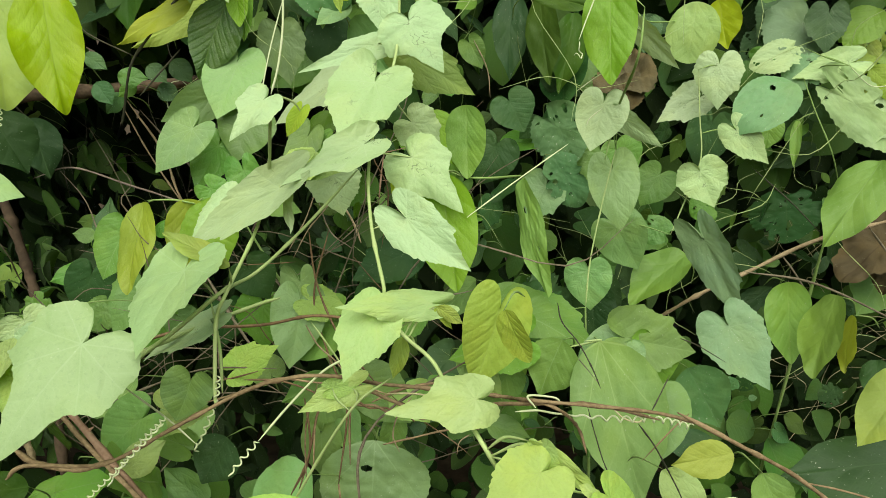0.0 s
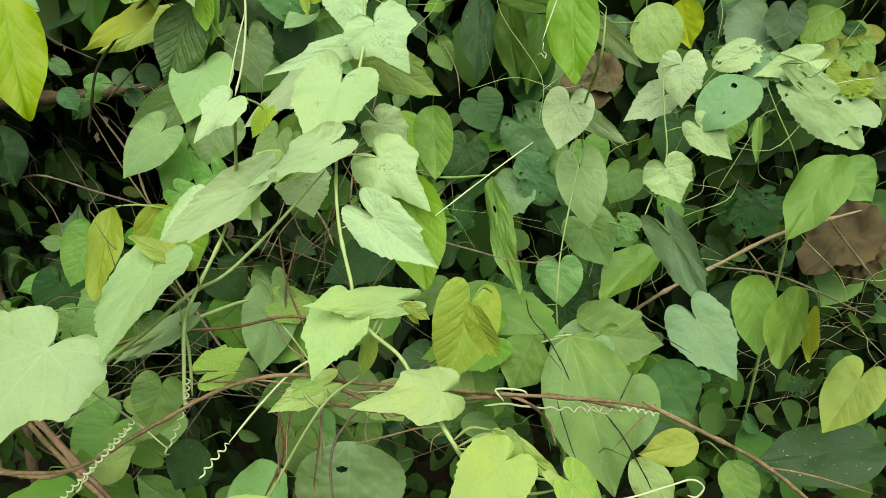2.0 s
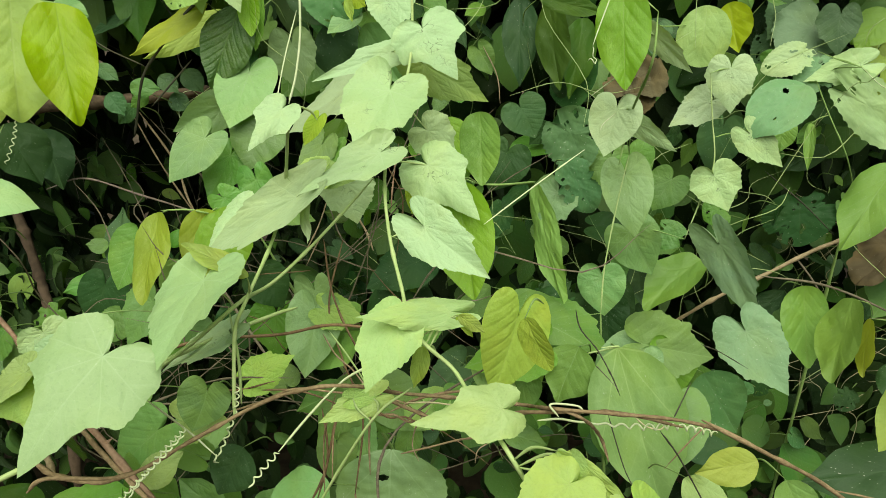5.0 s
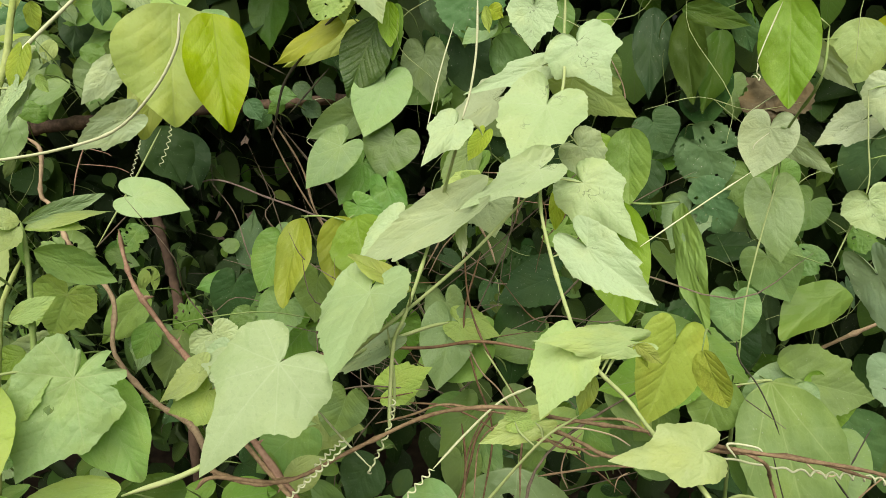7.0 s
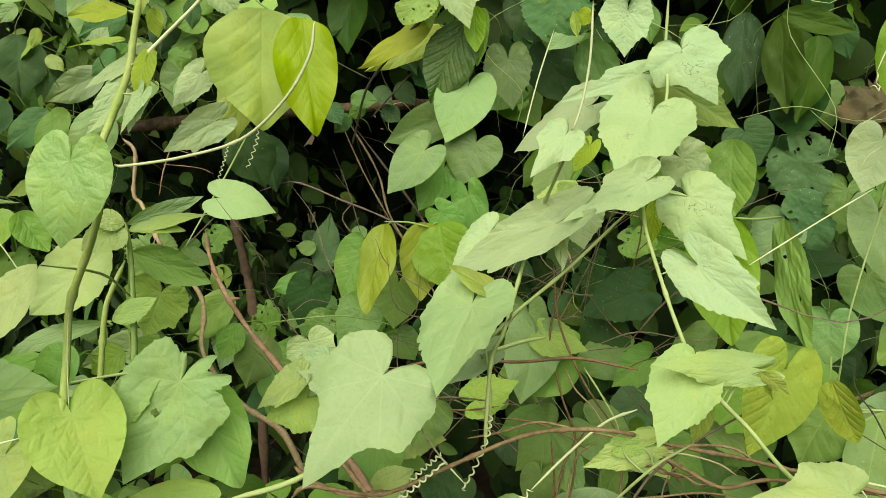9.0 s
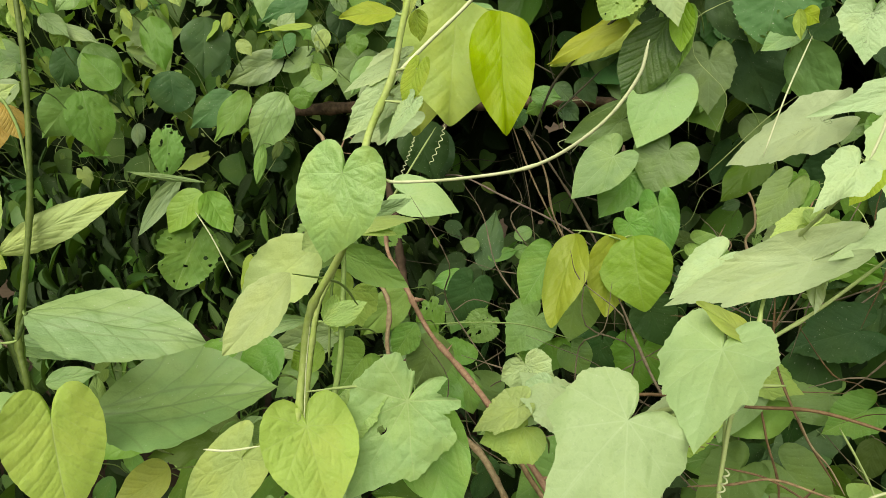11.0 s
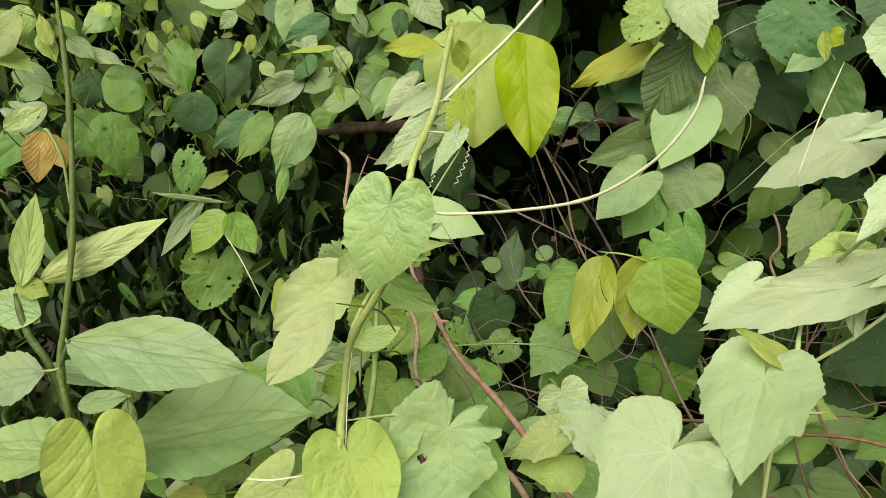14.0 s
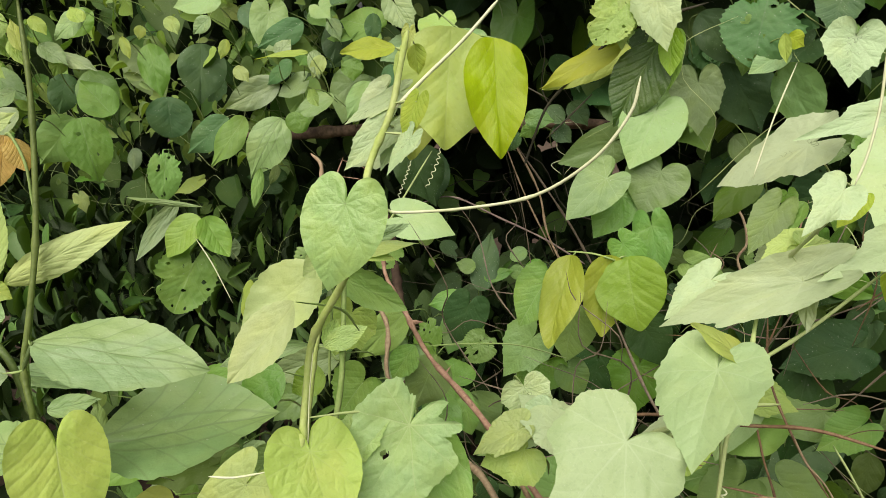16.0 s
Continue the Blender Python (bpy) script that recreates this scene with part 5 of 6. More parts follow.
leaf(plant, "ovate", "blue", (-0.829, 1.075, 1.558), (-0.894, 1.025, 1.517), 0.048, (0.48, -0.84, 0.26))
leaf(plant, "heart", "mid", (-0.704, 1.101, 1.548), (-0.756, 1.080, 1.567), 0.066, (0.44, -0.83, 0.34))
leaf(plant, "ovate", "dark", (-0.785, 1.121, 1.558), (-0.787, 1.092, 1.484), 0.055, (0.53, -0.79, 0.30))
leaf(plant, "ovate", "young", (-0.741, 1.005, 1.506), (-0.752, 0.987, 1.472), 0.025, (0.52, -0.81, 0.28))
leaf(plant, "ovate", "heart2", (-0.730, 1.068, 1.499), (-0.720, 1.060, 1.464), 0.038, (0.52, -0.79, 0.33))
leaf(plant, "lance", "lime", (-0.730, 0.954, 1.512), (-0.803, 0.913, 1.506), 0.018, (0.18, -0.46, 0.87))
leaf(plant, "ovate", "lime", (-0.967, 0.816, 1.537), (-0.951, 0.812, 1.506), 0.016, (0.46, -0.83, 0.33))
leaf(plant, "ovate", "lime", (-0.944, 0.834, 1.553), (-0.944, 0.827, 1.533), 0.017, (0.72, -0.66, 0.23))
leaf(plant, "ovate", "lime", (-1.064, 0.723, 1.519), (-1.086, 0.729, 1.565), 0.021, (0.76, -0.50, 0.42))
leaf(plant, "broad", "bean", (-1.166, 0.741, 1.551), (-1.133, 0.743, 1.510), 0.034, (0.68, -0.51, 0.53))
leaf(plant, "heart", "heart2", (-1.191, 0.758, 1.474), (-1.147, 0.770, 1.444), 0.045, (0.56, -0.58, 0.59))
leaf(plant, "ovate", "young", (-1.051, 0.629, 1.411), (-1.008, 0.663, 1.440), 0.028, (0.50, -0.84, 0.22))
leaf(plant, "ovate", "young", (-1.046, 0.636, 1.422), (-1.013, 0.656, 1.429), 0.026, (0.42, -0.83, 0.38))
leaf(plant, "lance", "mid", (-1.106, 0.699, 1.355), (-1.152, 0.715, 1.461), 0.017, (0.79, -0.46, 0.41))
leaf(plant, "ovate", "lime", (-0.881, 0.942, 1.532), (-0.885, 0.929, 1.502), 0.018, (0.64, -0.73, 0.25))
leaf(plant, "round", "heart2", (-0.768, 0.959, 1.421), (-0.764, 0.950, 1.391), 0.032, (0.58, -0.75, 0.31))
leaf(plant, "ovate", "hang", (-0.780, 0.922, 1.340), (-0.788, 0.907, 1.310), 0.016, (0.53, -0.80, 0.28))
leaf(plant, "broad", "bean", (-0.719, 0.940, 1.459), (-0.707, 0.936, 1.434), 0.022, (-0.03, -0.99, 0.12))
leaf(plant, "lance", "mid", (-0.804, 0.908, 1.336), (-0.807, 0.884, 1.276), 0.020, (0.58, -0.76, 0.28))
leaf(plant, "pierced", "mid", (-1.118, 0.833, 1.411), (-1.080, 0.814, 1.309), 0.075, (0.75, -0.54, 0.38))
leaf(plant, "ovate", "mid", (-1.142, 0.841, 1.406), (-1.186, 0.791, 1.331), 0.079, (0.63, -0.76, 0.15))
leaf(plant, "holey", "mid", (-1.023, 0.918, 1.350), (-1.016, 0.889, 1.264), 0.057, (0.70, -0.66, 0.28))
leaf(plant, "round", "blue", (-1.075, 0.982, 1.433), (-1.060, 0.963, 1.363), 0.079, (0.70, -0.64, 0.32))
leaf(plant, "ovate", "blue", (-1.033, 1.038, 1.523), (-1.022, 1.005, 1.420), 0.086, (0.67, -0.68, 0.29))
leaf(plant, "ovate", "heart2", (-1.034, 0.919, 1.525), (-1.001, 0.905, 1.441), 0.052, (0.58, -0.74, 0.36))
leaf(plant, "ovate", "sage", (-0.865, 1.043, 1.461), (-0.947, 0.983, 1.417), 0.054, (0.52, -0.84, 0.16))
leaf(plant, "pinnate", "sage", (-0.807, 0.970, 1.409), (-0.840, 0.917, 1.315), 0.069, (0.53, -0.81, 0.27))
leaf(plant, "pinnate", "mid", (-0.873, 0.959, 1.407), (-0.913, 0.908, 1.329), 0.054, (0.24, -0.87, 0.44))
leaf(plant, "ovate", "blue", (-0.912, 0.961, 1.404), (-0.967, 0.911, 1.347), 0.056, (0.48, -0.83, 0.27))
leaf(plant, "heart", "heart", (-0.751, 1.101, 1.455), (-0.761, 1.071, 1.391), 0.071, (0.47, -0.84, 0.27))
leaf(plant, "broad", "bean", (-0.806, 0.771, 1.290), (-0.841, 0.732, 1.236), 0.049, (0.20, -0.85, 0.48))
leaf(plant, "ovate", "heart2", (-1.168, 0.902, 1.480), (-1.128, 0.891, 1.395), 0.071, (0.60, -0.72, 0.35))
leaf(plant, "ovate", "sage", (-1.085, 0.791, 1.511), (-1.026, 0.814, 1.490), 0.027, (0.40, -0.50, 0.75))
leaf(plant, "ovate", "sage", (-1.056, 0.830, 1.574), (-1.095, 0.795, 1.536), 0.048, (0.40, -0.60, 0.70))
leaf(plant, "ovate", "sage", (-0.756, 1.000, 1.514), (-0.740, 0.992, 1.471), 0.027, (0.60, -0.72, 0.35))
leaf(plant, "ovate", "blue", (-0.950, 1.056, 1.584), (-0.901, 1.068, 1.546), 0.050, (0.50, -0.70, 0.50))
leaf(plant, "ovate", "mid", (-0.801, 0.987, 1.385), (-0.781, 1.010, 1.416), 0.037, (0.60, -0.72, 0.35))
leaf(plant, "ovate", "blue", (-0.460, 1.066, 1.409), (-0.436, 1.057, 1.377), 0.032, (0.20, -0.85, 0.45))
leaf(plant, "ovate", "heart2", (-0.409, 1.041, 1.419), (-0.365, 1.044, 1.418), 0.031, (0.20, -0.85, 0.45))
leaf(plant, "ovate", "blue", (-0.431, 1.083, 1.390), (-0.457, 1.071, 1.363), 0.029, (0.20, -0.85, 0.45))
leaf(plant, "ovate", "mid", (-0.393, 1.060, 1.409), (-0.422, 1.052, 1.390), 0.025, (0.20, -0.85, 0.45))
leaf(plant, "ovate", "blue", (-0.393, 1.100, 1.430), (-0.363, 1.093, 1.405), 0.029, (0.20, -0.85, 0.45))
leaf(plant, "ovate", "blue", (-0.386, 1.110, 1.399), (-0.354, 1.105, 1.378), 0.031, (0.20, -0.85, 0.45))
leaf(plant, "ovate", "dark", (-0.365, 1.125, 1.436), (-0.334, 1.115, 1.402), 0.034, (0.20, -0.85, 0.45))
leaf(plant, "ovate", "blue", (-0.504, 1.119, 1.447), (-0.469, 1.114, 1.426), 0.026, (0.20, -0.85, 0.45))
leaf(plant, "broad", "bean", (-0.798, 0.774, 1.288), (-0.761, 0.772, 1.232), 0.045, (0.74, -0.44, 0.51))
leaf(plant, "holey", "mid", (-0.813, 0.773, 1.241), (-0.833, 0.726, 1.147), 0.087, (0.58, -0.78, 0.26))
leaf(plant, "lance", "sage", (-0.912, 0.834, 1.289), (-0.962, 0.773, 1.198), 0.031, (0.53, -0.81, 0.25))
leaf(plant, "lance", "sage", (-0.946, 0.763, 1.306), (-0.838, 0.814, 1.291), 0.010, (0.41, -0.71, 0.57))
leaf(plant, "lobed", "pale", (-0.229, 0.550, 1.270), (-0.215, 0.547, 1.244), 0.041, (0.48, -0.81, 0.34))
leaf(plant, "lobed", "young", (-0.215, 0.512, 1.240), (-0.242, 0.493, 1.227), 0.050, (0.12, -0.68, 0.72))
leaf(plant, "lobed", "palegreen", (-0.202, 0.528, 1.265), (-0.215, 0.512, 1.241), 0.034, (0.05, -0.84, 0.53))
leaf(plant, "heart", "mid", (-0.296, 0.808, 1.258), (-0.318, 0.779, 1.211), 0.059, (0.15, -0.87, 0.47))
leaf(plant, "heart", "mid", (-0.272, 0.858, 1.199), (-0.277, 0.836, 1.146), 0.063, (0.16, -0.91, 0.37))
leaf(plant, "broad", "bean", (-0.430, 0.553, 1.233), (-0.456, 0.534, 1.218), 0.032, (0.23, -0.77, 0.59))
leaf(plant, "ovate", "sage", (-0.362, 0.921, 1.075), (-0.327, 0.924, 1.037), 0.057, (0.54, -0.73, 0.42))
leaf(plant, "lobed", "mid", (-0.315, 0.898, 1.107), (-0.351, 0.866, 1.071), 0.077, (0.11, -0.79, 0.60))
leaf(plant, "lobed", "heart2", (-0.536, 1.115, 1.041), (-0.564, 1.078, 0.983), 0.082, (0.21, -0.87, 0.44))
leaf(plant, "ovate", "blue", (-0.464, 1.013, 1.145), (-0.463, 1.048, 1.237), 0.047, (0.31, -0.89, 0.34))
leaf(plant, "serrate", "mid", (-0.469, 1.003, 1.125), (-0.505, 0.959, 1.060), 0.056, (0.20, -0.86, 0.46))
leaf(plant, "ovate", "heart2", (-0.492, 1.006, 1.134), (-0.541, 0.976, 1.121), 0.038, (0.29, -0.73, 0.61))
leaf(plant, "round", "heart2", (-0.407, 1.066, 1.206), (-0.430, 1.050, 1.196), 0.025, (0.27, -0.77, 0.58))
leaf(plant, "round", "heart2", (-0.387, 1.081, 1.187), (-0.405, 1.064, 1.166), 0.027, (0.18, -0.83, 0.53))
leaf(plant, "round", "mid", (-0.414, 1.054, 1.184), (-0.420, 1.043, 1.163), 0.025, (0.21, -0.89, 0.41))
leaf(plant, "ovate", "heart2", (-0.473, 1.011, 1.184), (-0.502, 0.999, 1.192), 0.027, (0.45, -0.70, 0.56))
leaf(plant, "ovate", "heart2", (-0.462, 1.021, 1.163), (-0.420, 1.048, 1.176), 0.023, (0.29, -0.74, 0.60))
leaf(plant, "holey", "heart2", (-0.419, 0.941, 1.113), (-0.440, 0.914, 1.069), 0.054, (0.18, -0.87, 0.46))
leaf(plant, "lobed", "heart2", (-0.326, 0.863, 1.156), (-0.357, 0.830, 1.111), 0.068, (0.13, -0.84, 0.53))
leaf(plant, "heart", "mid", (-0.275, 0.864, 1.121), (-0.254, 0.863, 1.088), 0.045, (0.47, -0.81, 0.34))
leaf(plant, "serrate", "mid", (-0.470, 0.815, 1.102), (-0.412, 0.830, 1.062), 0.034, (0.55, -0.61, 0.57))
leaf(plant, "serrate", "mid", (-0.394, 0.791, 1.090), (-0.373, 0.783, 1.042), 0.038, (0.50, -0.80, 0.34))
leaf(plant, "serrate", "mid", (-0.437, 0.742, 1.177), (-0.455, 0.717, 1.137), 0.037, (0.24, -0.87, 0.43))
leaf(plant, "heart", "dark", (-0.262, 0.976, 1.083), (-0.264, 0.953, 1.025), 0.067, (0.13, -0.92, 0.36))
leaf(plant, "lobed", "heart2", (-0.203, 0.973, 1.089), (-0.204, 0.949, 1.026), 0.082, (0.09, -0.93, 0.36))
leaf(plant, "serrate", "heart2", (-0.404, 0.780, 1.076), (-0.425, 0.756, 1.042), 0.036, (0.15, -0.85, 0.50))
leaf(plant, "round", "heart2", (-0.452, 0.522, 1.245), (-0.485, 0.496, 1.222), 0.049, (0.09, -0.72, 0.69))
leaf(plant, "round", "mid", (-0.448, 0.499, 1.179), (-0.463, 0.483, 1.159), 0.028, (0.23, -0.85, 0.48))
leaf(plant, "ovate", "mid", (-0.478, 0.484, 1.180), (-0.487, 0.468, 1.150), 0.023, (0.40, -0.85, 0.34))
leaf(plant, "lobed", "mid", (-0.386, 0.552, 1.234), (-0.404, 0.531, 1.203), 0.053, (0.24, -0.86, 0.45))
leaf(plant, "lobed", "heart2", (-0.445, 0.512, 1.147), (-0.428, 0.527, 1.162), 0.032, (0.17, -0.80, 0.57))
leaf(plant, "holey", "mid", (-0.520, 0.851, 1.265), (-0.538, 0.829, 1.232), 0.040, (0.32, -0.86, 0.40))
leaf(plant, "holey", "heart2", (-0.485, 0.884, 1.146), (-0.493, 0.856, 1.084), 0.042, (0.32, -0.88, 0.35))
leaf(plant, "ovate", "mid", (-0.415, 0.882, 1.045), (-0.392, 0.871, 0.983), 0.065, (0.48, -0.82, 0.33))
leaf(plant, "lobed", "sage", (-0.467, 0.774, 1.146), (-0.486, 0.748, 1.104), 0.058, (0.24, -0.87, 0.43))
leaf(plant, "lobed", "mid", (-0.374, 0.541, 1.189), (-0.379, 0.528, 1.160), 0.046, (0.33, -0.88, 0.35))
leaf(plant, "lobed", "young", (-0.458, 0.642, 1.253), (-0.475, 0.622, 1.209), 0.066, (0.47, -0.86, 0.20))
leaf(plant, "serrate", "sage", (-0.484, 0.661, 1.193), (-0.572, 0.627, 1.159), 0.042, (0.25, -0.92, 0.29))
leaf(plant, "ovate", "mid", (-0.463, 0.771, 1.205), (-0.517, 0.735, 1.144), 0.047, (0.25, -0.92, 0.31))
leaf(plant, "ovate", "mid", (-0.414, 0.757, 1.161), (-0.431, 0.728, 1.093), 0.059, (0.41, -0.87, 0.26))

leaf(plant, "lobed", "eaten", (-0.317, 0.435, 1.267), (-0.291, 0.448, 1.285), 0.036, (-0.03, -0.79, 0.61))
leaf(plant, "broad", "eaten", (-0.287, 0.475, 1.269), (-0.244, 0.451, 1.193), 0.055, (0.47, -0.77, 0.43))
leaf(plant, "ovate", "young", (-0.253, 0.446, 1.191), (-0.330, 0.424, 1.185), 0.029, (0.12, -0.63, 0.77))
leaf(plant, "holey", "mid", (-0.685, 0.908, 1.235), (-0.706, 0.875, 1.154), 0.077, (0.54, -0.82, 0.20))

plant = PLANTS["brown_liana"]
strand(plant, "stem", "bark", 0.0017, 0.0015, [(-0.214, 0.476, 1.174), (-0.201, 0.483, 1.182), (-0.146, 0.495, 1.178), (-0.096, 0.516, 1.199), (-0.044, 0.537, 1.221), (0.002, 0.530, 1.239), (0.033, 0.537, 1.236), (0.052, 0.575, 1.208), (0.083, 0.581, 1.202), (0.121, 0.606, 1.184), (0.162, 0.613, 1.175), (0.182, 0.534, 1.223), (0.269, 0.550, 1.207), (0.314, 0.548, 1.198)])
strand(plant, "stem", "bark", 0.0016, 0.0015, [(0.030, 0.571, 1.213), (0.052, 0.572, 1.200), (0.075, 0.574, 1.188), (0.102, 0.567, 1.182), (0.136, 0.578, 1.188), (0.184, 0.538, 1.218), (0.233, 0.548, 1.212), (0.282, 0.560, 1.193)])
strand(plant, "stem", "bark", 0.0014, 0.0014, [(0.181, 0.534, 1.224), (0.203, 0.536, 1.213), (0.222, 0.579, 1.168), (0.229, 0.574, 1.148)])
strand(plant, "stem", "redstem", 0.0016, 0.0014, [(-0.216, 0.603, 1.205), (-0.145, 0.628, 1.224), (-0.071, 0.647, 1.223), (-0.019, 0.643, 1.236), (0.035, 0.635, 1.236)])
strand(plant, "stem", "redstem", 0.0012, 0.0012, [(-0.059, 0.777, 1.275), (-0.049, 0.759, 1.217), (-0.018, 0.728, 1.167), (0.017, 0.721, 1.121)])
strand(plant, "stem", "redstem", 0.0012, 0.0012, [(-0.046, 0.810, 1.264), (-0.061, 0.780, 1.193), (-0.045, 0.763, 1.131), (-0.023, 0.747, 1.070), (-0.031, 0.715, 0.985)])
strand(plant, "stem", "redstem", 0.001, 0.001, [(-0.188, 0.676, 1.144), (-0.141, 0.686, 1.137), (-0.096, 0.681, 1.152)])
strand(plant, "stem", "bark", 0.0008, 0.0007, [(-0.017, 0.595, 1.099), (-0.014, 0.613, 1.148), (0.005, 0.625, 1.167)])
strand(plant, "stem", "bark", 0.001, 0.0007, [(-0.029, 0.606, 1.076), (-0.024, 0.607, 1.139), (-0.006, 0.598, 1.191)])
strand(plant, "stem", "twig", 0.0013, 0.001, [(0.034, 0.555, 1.071), (0.048, 0.590, 1.161), (0.183, 0.777, 1.161)])
strand(plant, "stem", "blacktwig", 0.0008, 0.0006, [(0.209, 0.689, 1.234), (0.214, 0.687, 1.215), (0.231, 0.685, 1.193), (0.245, 0.681, 1.168), (0.254, 0.679, 1.147)])
strand(plant, "stem", "blacktwig", 0.0008, 0.0006, [(0.276, 0.604, 1.159), (0.290, 0.602, 1.140), (0.301, 0.600, 1.121), (0.314, 0.597, 1.097), (0.320, 0.597, 1.083)])
strand(plant, "stem", "blacktwig", 0.0007, 0.0005, [(0.287, 0.608, 1.169), (0.295, 0.617, 1.180), (0.304, 0.626, 1.195)])
strand(plant, "stem", "blacktwig", 0.0006, 0.0004, [(0.234, 0.623, 1.163), (0.242, 0.619, 1.136), (0.251, 0.614, 1.109), (0.262, 0.611, 1.087), (0.270, 0.610, 1.070)])
strand(plant, "stem", "blacktwig", 0.0006, 0.0004, [(0.316, 0.649, 1.220), (0.333, 0.651, 1.212), (0.360, 0.652, 1.195)])
strand(plant, "stem", "bark", 0.0019, 0.0016, [(0.291, 0.547, 1.209), (0.337, 0.542, 1.186), (0.397, 0.553, 1.145), (0.456, 0.541, 1.097)])
strand(plant, "stem", "bark", 0.001, 0.0006, [(0.397, 0.553, 1.145), (0.434, 0.553, 1.137), (0.499, 0.569, 1.106)])
strand(plant, "stem", "bark", 0.0025, 0.0019, [(-0.226, 0.503, 1.181), (-0.208, 0.501, 1.170), (-0.173, 0.502, 1.165), (-0.150, 0.506, 1.172)])
strand(plant, "stem", "bark", 0.0022, 0.0025, [(-0.261, 0.586, 1.181), (-0.225, 0.574, 1.141), (-0.153, 0.542, 1.096), (-0.114, 0.529, 1.050)])
strand(plant, "stem", "twig", 0.0006, 0.0005, [(0.196, 0.880, 1.158), (0.236, 0.863, 1.101), (0.242, 0.627, 1.186)])
strand(plant, "stem", "bark", 0.0008, 0.0006, [(0.324, 0.624, 1.158), (0.308, 0.617, 1.144), (0.283, 0.606, 1.119)])
strand(plant, "stem", "straw", 0.0008, 0.0006, [(0.257, 0.620, 1.162), (0.267, 0.618, 1.154), (0.279, 0.618, 1.151), (0.283, 0.619, 1.154)])
strand(plant, "stem", "twig", 0.0014, 0.0008, [(-0.291, 0.660, 1.099), (-0.231, 0.675, 1.125), (-0.159, 0.688, 1.148), (-0.081, 0.695, 1.148)])

# thin runners that cross and twist along the liana
strand(plant, "stem", "bark", 0.0011, 0.0009, [(-0.101, 0.578, 1.181), (-0.072, 0.587, 1.187), (-0.043, 0.596, 1.196), (-0.009, 0.602, 1.190), (0.027, 0.608, 1.184), (0.054, 0.611, 1.175)])
strand(plant, "stem", "redstem", 0.0010, 0.0008, [(-0.078, 0.607, 1.187), (-0.048, 0.613, 1.184), (-0.021, 0.615, 1.174), (-0.002, 0.615, 1.163)])
strand(plant, "stem", "bark", 0.0014, 0.0010, [(0.040, 0.606, 1.169), (0.066, 0.615, 1.178), (0.098, 0.623, 1.181), (0.120, 0.627, 1.177), (0.137, 0.626, 1.165)])
strand(plant, "stem", "redstem", 0.0012, 0.0009, [(0.036, 0.617, 1.174), (0.052, 0.618, 1.165), (0.067, 0.619, 1.160), (0.072, 0.617, 1.150), (0.077, 0.616, 1.143)])
strand(plant, "stem", "palebark", 0.0009, 0.0007, [(-0.030, 0.652, 1.222), (-0.018, 0.648, 1.202), (-0.002, 0.646, 1.187), (0.012, 0.642, 1.168)])
strand(plant, "stem", "stem", 0.0009, 0.0007, [(-0.008, 0.602, 1.250), (0.008, 0.598, 1.228), (0.022, 0.593, 1.205), (0.030, 0.584, 1.177)])
strand(plant, "stem", "redstem", 0.0013, 0.0012, [(-0.007, 0.656, 1.157), (-0.022, 0.644, 1.134), (-0.027, 0.635, 1.112), (-0.034, 0.623, 1.083), (-0.048, 0.610, 1.056)])
strand(plant, "stem", "redstem", 0.0012, 0.0011, [(-0.039, 0.653, 1.140), (-0.034, 0.644, 1.111), (-0.034, 0.635, 1.085), (-0.043, 0.622, 1.054)])
strand(plant, "stem", "bark", 0.0010, 0.0009, [(0.029, 0.578, 1.190), (0.028, 0.569, 1.166), (0.029, 0.559, 1.137)])
strand(plant, "stem", "palebark", 0.0007, 0.0006, [(0.077, 0.606, 1.176), (0.065, 0.598, 1.162), (0.061, 0.591, 1.145), (0.067, 0.587, 1.131)])
strand(plant, "stem", "bark", 0.0013, 0.0008, [(0.036, 0.661, 1.083), (0.066, 0.669, 1.087), (0.101, 0.679, 1.091), (0.135, 0.685, 1.089)])
strand(plant, "stem", "palebark", 0.0007, 0.0005, [(0.125, 0.682, 1.085), (0.114, 0.677, 1.079), (0.111, 0.672, 1.066)])
strand(plant, "stem", "straw", 0.0009, 0.0007, [(0.055, 0.602, 1.181), (0.079, 0.607, 1.179), (0.103, 0.610, 1.173), (0.118, 0.611, 1.164)])
coil(plant, "stem", "redstem", 0.0011, 0.0032, [(0.020, 0.586, 1.185), (0.056, 0.589, 1.173), (0.102, 0.596, 1.163)], 9.0, math.pi)
coil(plant, "stem", "bark", 0.0013, 0.0032, [(0.023, 0.585, 1.183), (0.056, 0.589, 1.173), (0.096, 0.594, 1.162)], 9.0)

plant = PLANTS["brown_creeper"]
strand(plant, "stem", "palebark", 0.0016, 0.0018, [(-0.118, 1.091, 1.309), (-0.100, 1.086, 1.292), (-0.090, 1.075, 1.258), (-0.098, 1.066, 1.234), (-0.076, 1.054, 1.196), (-0.064, 1.044, 1.167)])
strand(plant, "stem", "redbark", 0.001, 0.0012, [(-0.023, 1.083, 1.325), (-0.030, 1.065, 1.277), (-0.034, 1.048, 1.229)])
strand(plant, "stem", "redbark", 0.0006, 0.0008, [(-0.091, 1.070, 1.302), (-0.040, 1.073, 1.300), (0.011, 1.080, 1.309)])
strand(plant, "stem", "redbark", 0.0006, 0.0008, [(-0.034, 1.060, 1.263), (0.002, 1.061, 1.258), (0.028, 1.062, 1.254)])
strand(plant, "stem", "palebark", 0.0009, 0.0011, [(-0.126, 1.052, 1.260), (-0.144, 1.032, 1.209), (-0.164, 0.994, 1.168)])
